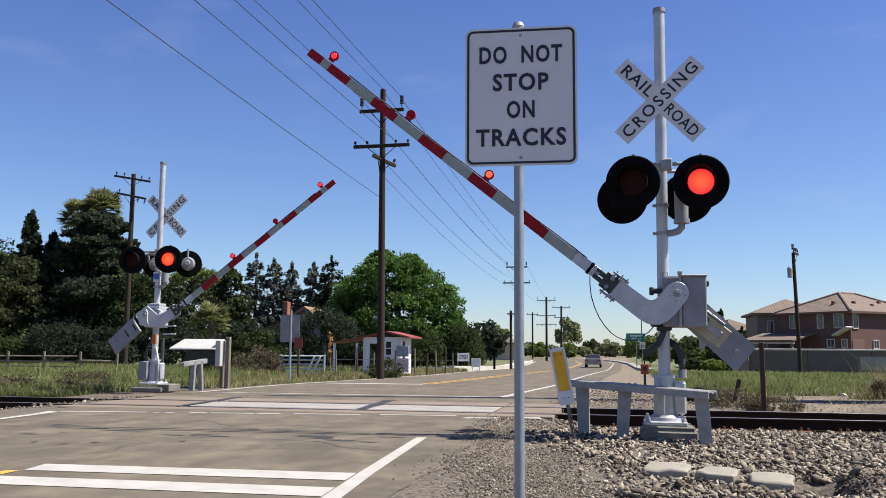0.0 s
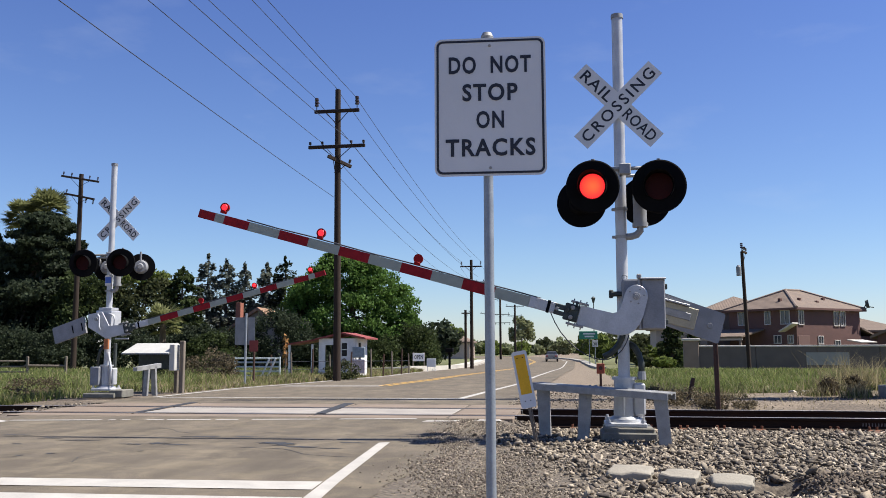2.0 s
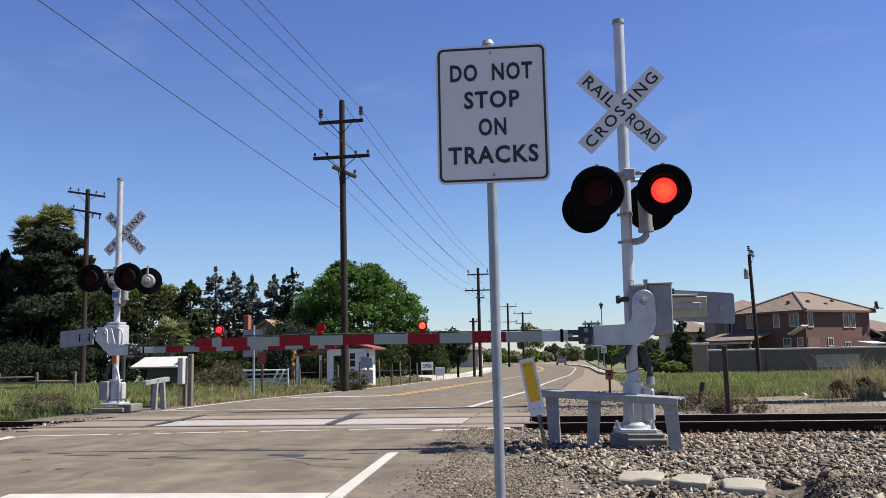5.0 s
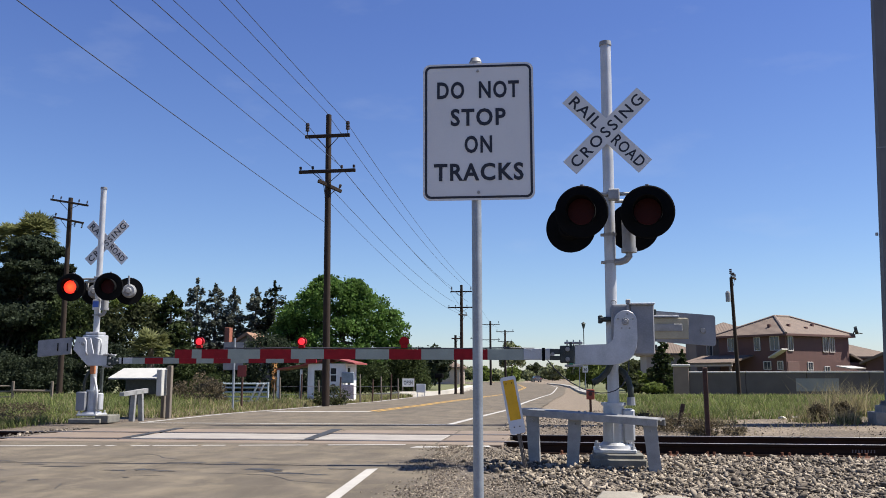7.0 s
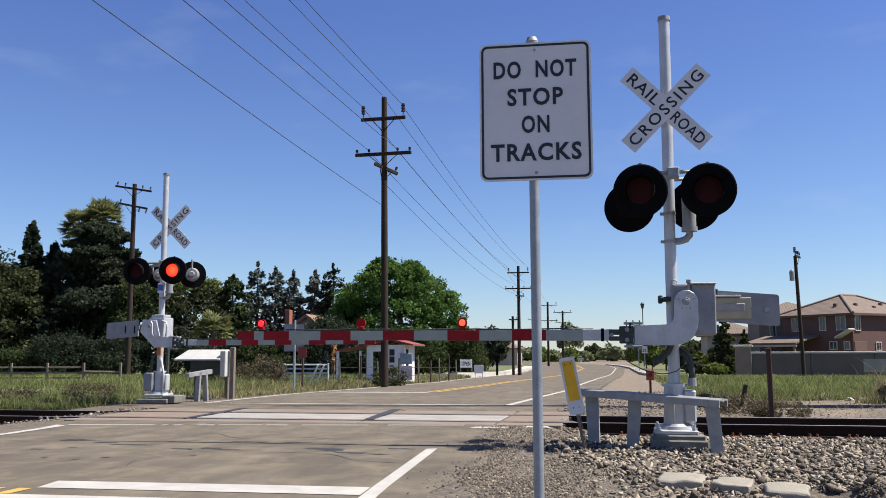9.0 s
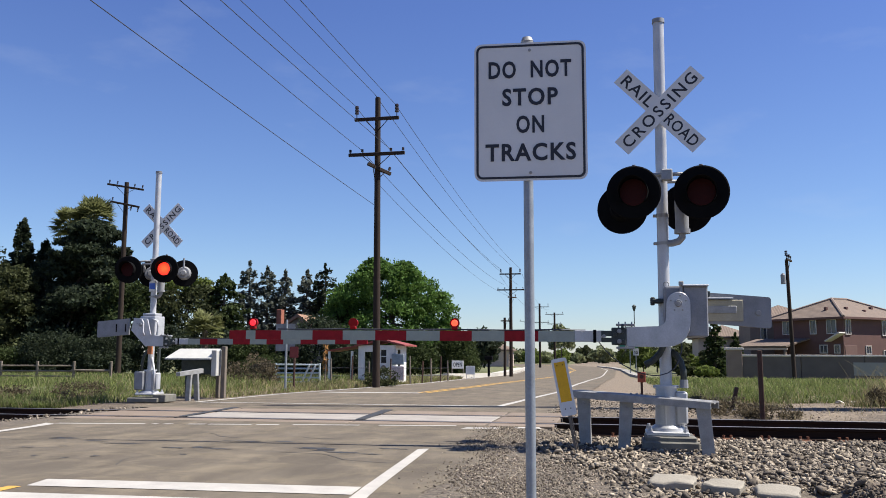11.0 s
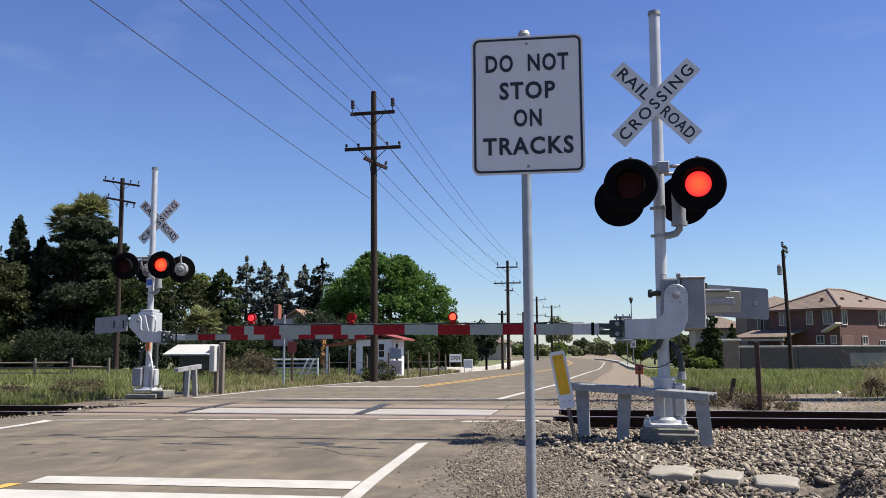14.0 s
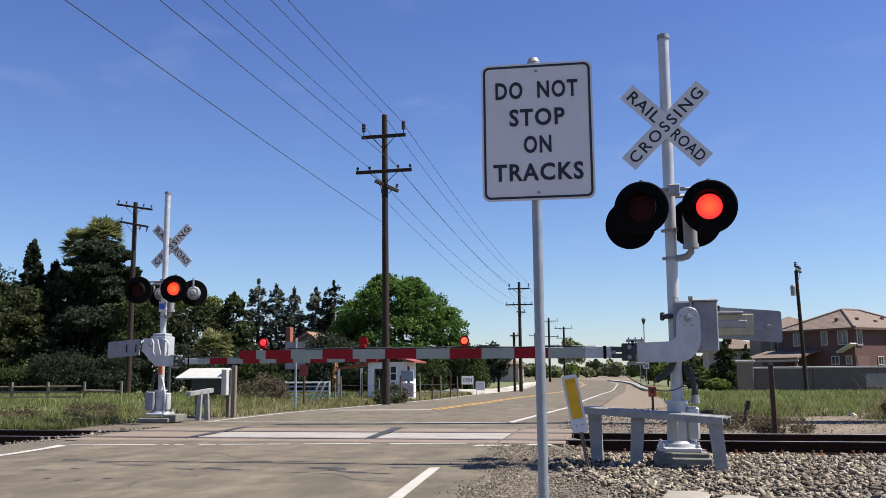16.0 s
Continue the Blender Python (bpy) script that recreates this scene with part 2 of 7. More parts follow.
def letters(text, width, height, mat_, parent, at, bold=0.022, gap=1.12):
    """Lettering in the built-in font as a thin mesh, fitted to a width and a height, facing -y."""
    cu = bpy.data.curves.new("lettering", "FONT")
    cu.body, cu.align_x, cu.align_y = text, "CENTER", "CENTER"
    cu.extrude, cu.offset, cu.space_character, cu.resolution_u = 0.004, bold, gap, 3
    tmp = new("lettering", cu)
    dg = bpy.context.evaluated_depsgraph_get()
    me = bpy.data.meshes.new_from_object(tmp.evaluated_get(dg))
    bpy.data.objects.remove(tmp)
    co = np.empty(len(me.vertices) * 3)
    me.vertices.foreach_get("co", co)
    co = co.reshape(-1, 3)
    lo, hi = co.min(0), co.max(0)
    co = (co - (lo + hi) / 2) * np.array([width / (hi[0] - lo[0]), height / (hi[1] - lo[1]), 0.3])
    me.vertices.foreach_set("co", np.column_stack([co[:, 0], -co[:, 2], co[:, 1]]).ravel())
    v = np.column_stack([co[:, 0], -co[:, 2], co[:, 1]])
    root = list(range(len(v)))

    def find(i):
        while root[i] != i:
            root[i] = root[root[i]]
            i = root[i]
        return i

    for e in me.edges:
        i, j = find(e.vertices[0]), find(e.vertices[1])
        root[i] = j
    groups = collections.defaultdict(list)
    for p in me.polygons:
        groups[find(p.vertices[0])].append(list(p.vertices))
    # one mesh for each letter
    for key in sorted(groups, key=lambda g: min(v[i][0] for f in groups[g] for i in f)):
        ids = sorted({i for f in groups[key] for i in f})
        at_id = {i: k for k, i in enumerate(ids)}
        lm = bpy.data.meshes.new("letter")
        lm.from_pydata([tuple(v[i]) for i in ids], [], [[at_id[i] for i in f] for f in groups[key]])
        lm.materials.append(mat_)
        ob = new("letter", lm)
        ob.parent = parent
        ob.matrix_basis = at
    bpy.data.meshes.remove(me)


def fall(y):
    """The land drops gently away beyond the crossing."""
    t = np.clip((np.asarray(y, dtype=float) - 20) / 80, 0, 1)
    return -0.95 * t * t * (3 - 2 * t)


def strip(bm, left, right, z=0.0, mi=0):
    a = [bm.verts.new((x, y, z + float(fall(y)))) for x, y in left]
    b = [bm.verts.new((x, y, z + float(fall(y)))) for x, y in right]
    for i in range(len(a) - 1):
        f = bm.faces.new((a[i], b[i], b[i + 1], a[i + 1]))
        f.material_index = mi
    return bm


def raw_mesh(name, verts, faces, mats, smooth=False):
    """A mesh from numpy arrays of vertices (n, 3) and triangles or quads (m, k)."""
    me = bpy.data.meshes.new(name)
    k = faces.shape[1]
    me.vertices.add(len(verts))
    me.vertices.foreach_set("co", np.ascontiguousarray(verts, dtype=np.float32).ravel())
    me.loops.add(faces.size)
    me.loops.foreach_set("vertex_index", np.ascontiguousarray(faces, dtype=np.int32).ravel())
    me.polygons.add(len(faces))
    me.polygons.foreach_set("loop_start", np.arange(0, faces.size, k, dtype=np.int32))
    me.polygons.foreach_set("loop_total", np.full(len(faces), k, dtype=np.int32))
    if smooth:
        me.polygons.foreach_set("use_smooth", np.ones(len(faces), dtype=bool))
    me.update(calc_edges=True)
    for m in mats:
        me.materials.append(m)
    return me


# ---------------- ground ----------------
def ground_height(x, y):
    """The ballast bed lies lower beside the road, and a shallow dip runs along the track."""
    off = np.minimum(1, np.clip((x + 1.0) / 0.8, 0, 1) + np.clip((-9.3 - x) / 0.8, 0, 1))
    bed = np.clip(1 - (np.abs(y - 14.3) - 1.6) / 1.6, 0, 1)
    z = np.where(x > -4.5, -0.006 - 0.014 * np.clip((x + 1.1) / 0.4, 0, 1), -0.02) - 0.17 * off * bed
    z = z - 0.10 * off * np.clip((8.2 - y) / 4.0, 0, 1) * np.clip((x + 0.5) / 2, 0, 1)
    pit = np.exp(-(((x - 1.66) / 0.20) ** 2 + ((y - 7.25) / 0.26) ** 2))
    heap = np.clip((x - 1.76) / 0.14, 0, 1) * np.clip((3.9 - x) / 1.6, 0, 1) * np.exp(-((y - 7.2) / 0.42) ** 2)
    rise = 0.12 * np.clip((y - 18.5) / 3, 0, 1) * np.clip((np.abs(x + 4.5) - 5) / 2, 0, 1) * np.clip((60 - y) / 20, 0, 1)
    return z - 0.42 * pit + 0.09 * heap + rise + fall(y)


def build_ground():
    xs = np.concatenate([[-3000, -1000, -400, -200, -120, -80, -60, -45, -35, -28, -22, -18], np.arange(-15, -1.01, 0.25), np.arange(-1, 3.6, 0.1), np.arange(3.75, 12.01, 0.25),
                         [14, 17, 21, 26, 32, 40, 50, 65, 90, 140, 220, 400, 1000, 3000]])
    ys = np.concatenate([[-600, -200, -80, -40, -20, -10, -5, -2, 0, 2, 3], np.arange(4, 6.6, 0.25), np.arange(6.6, 8.4, 0.1), np.arange(8.5, 24.01, 0.25),
                         np.arange(25, 101, 3), [110, 130, 170, 260, 500, 1200, 3500]])
    X, Y = np.meshgrid(xs, ys)
    Z = ground_height(X, Y)
    rough = np.array([noise.noise((x * 0.9, y * 0.9, 3.1)) for x, y in zip(X.ravel(), Y.ravel())]).reshape(X.shape)
    Z = Z + 0.025 * rough * ((X > -1.0) | (X < -9.2))
    v = np.column_stack([X.ravel(), Y.ravel(), Z.ravel()])
    nx = len(xs)
    i = (np.arange(len(ys) - 1)[:, None] * nx + np.arange(nx - 1)[None, :]).ravel()
    f = np.column_stack([i, i + 1, i + nx + 1, i + nx])
    m = bpy.data.materials.new("ground_soil")
    m.use_nodes = True
    n, l = m.node_tree.nodes, m.node_tree.links
    b = n["Principled BSDF"]
    b.inputs["Roughness"].default_value = 0.95
    tc = n.new("ShaderNodeTexCoord")
    sep = n.new("ShaderNodeSeparateXYZ")
    l.new(tc.outputs["Object"], sep.inputs[0])
    no = n.new("ShaderNodeTexNoise")
    no.inputs["Scale"].default_value = 0.8
    no.inputs["Detail"].default_value = 6
    l.new(tc.outputs["Object"], no.inputs["Vector"])
    fine = n.new("ShaderNodeTexNoise")
    fine.inputs["Scale"].default_value = 22
    fine.inputs["Detail"].default_value = 4
    l.new(tc.outputs["Object"], fine.inputs["Vector"])

    def ramp(src, c0, c1, p0=0.35, p1=0.65):
        r = n.new("ShaderNodeValToRGB")
        r.color_ramp.elements[0].color, r.color_ramp.elements[1].color = (*c0, 1), (*c1, 1)
        r.color_ramp.elements[0].position, r.color_ramp.elements[1].position = p0, p1
        l.new(src, r.inputs["Fac"])
        return r.outputs["Color"]

    gravel = ramp(fine.outputs["Fac"], (0.060, 0.048, 0.036), (0.155, 0.126, 0.092))
    dirt0 = ramp(fine.outputs["Fac"], (0.105, 0.080, 0.055), (0.245, 0.192, 0.132))
    litter = ramp(fine.outputs["Fac"], (0.055, 0.042, 0.03), (0.155, 0.120, 0.083))
    big = n.new("ShaderNodeTexNoise")
    big.inputs["Scale"].default_value = 0.55
    big.inputs["Detail"].default_value = 5
    big.inputs["Roughness"].default_value = 0.7
    l.new(tc.outputs["Object"], big.inputs["Vector"])
    bigr = n.new("ShaderNodeMapRange")
    bigr.inputs["From Min"].default_value, bigr.inputs["From Max"].default_value = 0.42, 0.54
    l.new(big.outputs["Fac"], bigr.inputs["Value"])
    dm = n.new("ShaderNodeMix")
    dm.data_type = "RGBA"
    l.new(bigr.outputs["Result"], dm.inputs["Factor"])
    l.new(dirt0, dm.inputs["A"])
    l.new(litter, dm.inputs["B"])
    dirt = dm.outputs["Result"]
    grass = ramp(no.outputs["Fac"], (0.07, 0.085, 0.028), (0.155, 0.15, 0.06))

    def mix(a, c, src, lo, hi):
        wob = n.new("ShaderNodeMath")
        wob.operation = "MULTIPLY_ADD"
        wob.inputs[1].default_value = 2.4
        l.new(no.outputs["Fac"], wob.inputs[0])
        l.new(src, wob.inputs[2])
        rg = n.new("ShaderNodeMapRange")
        rg.inputs["From Min"].default_value, rg.inputs["From Max"].default_value = lo + 1.2, hi + 1.2
        l.new(wob.outputs[0], rg.inputs["Value"])
        mx = n.new("ShaderNodeMix")
        mx.data_type = "RGBA"
        l.new(rg.outputs["Result"], mx.inputs["Factor"])
        l.new(a, mx.inputs["A"])
        l.new(c, mx.inputs["B"])
        return mx.outputs["Result"]

    col = mix(gravel, dirt, sep.outputs["Y"], 16.0, 17.0)
    off = n.new("ShaderNodeMath")
    off.operation = "ADD"
    off.inputs[1].default_value = 4.3
    l.new(sep.outputs["X"], off.inputs[0])
    away = n.new("ShaderNodeMath")
    away.operation = "ABSOLUTE"
    l.new(off.outputs[0], away.inputs[0])
    green = mix(dirt0, grass, away.outputs[0], 5.6, 6.6)
    col = mix(col, green, sep.outputs["Y"], 19.8, 21.2)
    l.new(col, b.inputs["Base Color"])
    bp = n.new("ShaderNodeBump")
    bp.inputs["Strength"].default_value = 0.5
    bp.inputs["Distance"].default_value = 0.04
    l.new(fine.outputs["Fac"], bp.inputs["Height"])
    l.new(bp.outputs["Normal"], b.inputs["Normal"])
    ob = new("ground", raw_mesh("ground", v, f, [m], True))
    tagged(ob, "gravelly soil and grassy ground beside the road", "ground", kind="structure")


build_ground()


# ---------------- road ----------------
def asphalt_material():
    m = material("aged_asphalt", (0.122, 0.102, 0.077), 0.92, 0, 0.72, 0.55, 90, 0.3, spec=0.2)
    n, l = m.node_tree.nodes, m.node_tree.links
    b = n["Principled BSDF"]
    src = b.inputs["Base Color"].links[0].from_socket
    tc = n.new("ShaderNodeTexCoord")
    sp = n.new("ShaderNodeTexNoise")
    sp.inputs["Scale"].default_value = 140
    sp.inputs["Detail"].default_value = 2
    l.new(tc.outputs["Object"], sp.inputs["Vector"])
    mp = n.new("ShaderNodeMapping")
    mp.inputs["Scale"].default_value = (1.5, 0.45, 1)
    l.new(tc.outputs["Object"], mp.inputs["Vector"])
    st = n.new("ShaderNodeTexNoise")
    st.inputs["Scale"].default_value = 1.6
    st.inputs["Detail"].default_value = 6
    st.inputs["Roughness"].default_value = 0.65
    l.new(mp.outputs["Vector"], st.inputs["Vector"])
    r1 = n.new("ShaderNodeMapRange")
    r1.inputs["From Min"].default_value, r1.inputs["From Max"].default_value = 0.35, 0.65
    r1.inputs["To Min"].default_value, r1.inputs["To Max"].default_value = 0.82, 1.14
    l.new(st.outputs["Fac"], r1.inputs["Value"])
    r2 = n.new("ShaderNodeMapRange")
    r2.inputs["From Min"].default_value, r2.inputs["From Max"].default_value = 0.3, 0.7
    r2.inputs["To Min"].default_value, r2.inputs["To Max"].default_value = 0.75, 1.25
    l.new(sp.outputs["Fac"], r2.inputs["Value"])
    mm = n.new("ShaderNodeMath")
    mm.operation = "MULTIPLY"
    l.new(r1.outputs["Result"], mm.inputs[0])
    l.new(r2.outputs["Result"], mm.inputs[1])
    du = n.new("ShaderNodeTexNoise")
    du.inputs["Scale"].default_value = 1.7
    du.inputs["Detail"].default_value = 8
    du.inputs["Roughness"].default_value = 0.72
    du.inputs["Distortion"].default_value = 0.6
    l.new(tc.outputs["Object"], du.inputs["Vector"])
    dr = n.new("ShaderNodeMapRange")
    dr.inputs["From Min"].default_value, dr.inputs["From Max"].default_value = 0.46, 0.62
    dr.inputs["To Max"].default_value = 0.6
    l.new(du.outputs["Fac"], dr.inputs["Value"])
    dust = n.new("ShaderNodeMix")
    dust.data_type = "RGBA"
    dust.inputs["B"].default_value = (0.190, 0.157, 0.108, 1)
    l.new(dr.outputs["Result"], dust.inputs["Factor"])
    l.new(src, dust.inputs["A"])
    hs = n.new("ShaderNodeHueSaturation")
    l.new(dust.outputs["Result"], hs.inputs["Color"])
    l.new(mm.outputs[0], hs.inputs["Value"])
    l.new(hs.outputs["Color"], b.inputs["Base Color"])
    return m


M_ASPHALT = asphalt_material()

LEFT_EDGE = [(-8.9, 15), (-8.75, 18.2), (-8.58, 21.9), (-8.08, 25.1), (-7.81, 27), (-7.3, 35), (-8.2, 50), (-9.9, 71), (-11.2, 109), (-14, 150), (-28, 220)]
RIGHT_EDGE = [(-1.35, 15), (-1.35, 18.2), (-0.95, 25.2), (-0.65, 41), (-0.2, 80), (0.0, 130), (-3, 165), (-14, 220)]


def along(pts, y):
    return float(np.interp(y, [p[1] for p in pts], [p[0] for p in pts]))


def build_road():
    bm = bmesh.new()
    rng = random.Random(4)
    near = [(-1.25 + 0.05 * math.sin(y * 1.7) + rng.uniform(-0.05, 0.05), y) for y in np.arange(-12, 12.91, 0.3)]
    strip(bm, [(-8.35 - 0.05 * (i % 3), y) for i, (x, y) in enumerate(near)], near, 0.0)
    ob = part("road", bm, M_ASPHALT)
    tagged(ob, "aged grey asphalt road before the crossing", "road", kind="structure")
    bm = bmesh.new()
    ys = np.concatenate([np.arange(15.95, 40, 0.5), np.arange(40, 221, 4)])
    strip(bm, [(along(LEFT_EDGE, y) - 0.25, y) for y in ys], [(along(RIGHT_EDGE, y) + 0.35 + rng.uniform(-0.04, 0.04), y) for y in ys], 0.0)
    ob = part("road", bm, M_ASPHALT)
    tagged(ob, "asphalt road leading away past the crossing", "road", kind="structure")
    # painted lines, a few millimetres proud of the asphalt
    rows = []

    def line(lbl, quads, m=M_PAINT):
        b2 = bmesh.new()
        for left, right in quads:
            strip(b2, left, right, 0.0045)
        o = part("road_marking", b2, m)
        tagged(o, lbl, "road marking", kind="structure")

    line("worn white stop line on the near lane", [([(-4.35, 6.28), (-4.42, 6.64)], [(-1.78, 6.37), (-1.81, 6.75)])])
    line("worn white second stop line on the near lane", [([(-4.78, 5.60), (-4.78, 5.95)], [(-1.715, 5.67), (-1.747, 6.04)])])
    line("white edge line of the near lane", [([(-1.45, 1.0), (-1.70, 5.6), (-1.80, 6.77), (-1.99, 9.52)], [(-1.30, 1.0), (-1.57, 5.6), (-1.68, 6.77), (-1.88, 9.58)])])
    line("worn yellow centre line before the stop line", [([(x, a), (x, b)], [(x + 0.11, a), (x + 0.11, b)]) for x in (-4.70, -4.47) for a, b in ((-4, 5.58), (5.98, 6.24))], M_YELLOW)
    line("white edge line of the oncoming lane", [([(-7.98, -4), (-7.92, 10.5), (-8.0, 11.3), (-8.15, 11.9)], [(-7.84, -4), (-7.78, 10.5), (-7.84, 11.2), (-7.9, 11.75)])])
    dashes = [(-7.95, -6.66), (-6.55, -6.47), (-6.38, -6.25), (-6.02, -5.77), (-5.72, -5.09), (-5.02, -4.70), (-4.50, -3.53), (-3.25, -2.15)]
    line("broken white line along the crossing edge", [([(a, 11.83 + 0.15 * (a + 7.84)), (a, 11.95 + 0.15 * (a + 7.84))], [(b_, 11.83 + 0.15 * (b_ + 7.84)), (b_, 11.95 + 0.15 * (b_ + 7.84))]) for a, b_ in dashes])
    line("patches of worn white paint beside the crossing", [([(-2.0, 12.25), (-1.95, 12.5)], [(-1.45, 12.35), (-1.5, 12.6)]), ([(-1.3, 12.5), (-1.25, 12.7)], [(-0.9, 12.5), (-0.95, 12.75)])])
    line("white line beyond the crossing", [([(-8.6, 17.72), (-8.6, 17.84)], [(-2.2, 17.76), (-2.2, 17.9)])])
    ys2 = list(np.arange(17.8, 40, 1.0)) + list(np.arange(40, 150, 4))
    line("white edge line beyond the crossing", [([(along([(-2.25, 17.8), (-1.55, 25.2), (-1.29, 41.4), (-0.9, 130), (-2.5, 155)], y), y) for y in ys2],
                                                  [(along([(-2.1, 17.8), (-1.43, 25.2), (-1.16, 41.4), (-0.75, 130), (-2.35, 155)], y), y) for y in ys2])])
    line("white left edge line beyond the crossing", [([(along(LEFT_EDGE, y) - 0.02, y) for y in ys2], [(along(LEFT_EDGE, y) + 0.11, y) for y in ys2])])
    line("white stop line of the oncoming lane", [([(-7.9, 23.3), (-7.7, 23.75)], [(-5.1, 23.5), (-5.1, 23.95)])])
    ctr = [(-5.07, 24.1), (-4.62, 29.7), (-4.35, 43.3), (-4.9, 70), (-5.2, 91), (-5.3, 125), (-8, 160), (-20, 220)]
    ys3 = list(np.arange(23.9, 50, 1.0)) + list(np.arange(50, 215, 5))
    for o in (-0.17, 0.07):
        rows.append(([(along(ctr, y) + o, y) for y in ys3], [(along(ctr, y) + o + 0.11, y) for y in ys3]))
    line("double yellow centre line", rows, M_YELLOW)
    # tar seam and patches
    b3 = bmesh.new()
    rng = random.Random(7)
    pts = [(-6.6 + 0.2 * i, 9.74 + 0.02 * i * 0.2 + rng.uniform(-0.02, 0.02)) for i in range(21)]
    strip(b3, pts, [(x, y + rng.uniform(0.025, 0.05)) for x, y in pts], 0.003)
    tagged(part("tar_seam", b3, M_TAR), "thin black tar seam across the asphalt", "road patch", kind="structure")
    b4 = bmesh.new()
    for x, y, a, n in ((-6.3, 8.6, 0.25, 16), (-4.4, 7.6, 2.2, 12), (-3.6, 8.9, 0.6, 14), (-5.6, 7.4, -0.4, 12), (-2.6, 10.4, 0.1, 12), (-5.2, 10.9, 0.2, 18), (-7.2, 9.6, 0.4, 10)):
        pts = [(x, y)]
        for _ in range(n):
            a += rng.uniform(-0.45, 0.45)
            pts.append((pts[-1][0] + 0.13 * math.cos(a), pts[-1][1] + 0.13 * math.sin(a)))
        strip(b4, [(px, py - 0.006) for px, py in pts], [(px + 0.004, py + rng.uniform(0.004, 0.012)) for px, py in pts], 0.0025)
    tagged(part("road_cracks", b4, M_TAR), "fine meandering cracks in the worn asphalt", "road crack", kind="structure")
    b3 = bmesh.new()
    for cx, cy, w, h in [(-3.05, 9.35, 0.30, 0.14), (-2.7, 9.05, 0.22, 0.07), (-2.95, 9.2, 0.12, 0.08), (-4.6, 9.1, 0.16, 0.07), (-4.35, 9.2, 0.14, 0.1), (-4.1, 9.1, 0.2, 0.06),
                         (-4.2, 9.95, 0.25, 0.07), (-3.7, 10.0, 0.22, 0.07), (-5.4, 9.4, 0.3, 0.05), (-5.9, 9.6, 0.22, 0.05), (-6.5, 9.9, 0.25, 0.05), (-2.35, 8.95, 0.16, 0.05), (-2.3, 9.5, 0.2, 0.05), (-5.0, 8.2, 0.05, 0.06), (-5.2, 8.0, 0.04, 0.07), (-5.6, 8.1, 0.04, 0.05), (-4.2, 8.5, 0.05, 0.03), (-6.2, 8.8, 0.12, 0.05), (-5.9, 9.0, 0.08, 0.03)]:
        k = 26
        ring = []
        for i in range(k):
            a = 2 * math.pi * i / k
            rr = rng.uniform(0.3, 1.15)
            ring.append(b3.verts.new((cx + w * rr * math.cos(a), cy + h * rr * math.sin(a), 0.003)))
        b3.faces.new(ring)
    tagged(part("road_stain", b3, M_TAR), "dark oil and tar stains on the asphalt", "road stain", kind="structure")


build_road()


# ---------------- track ----------------
RAIL_Y = (13.52, 15.02)


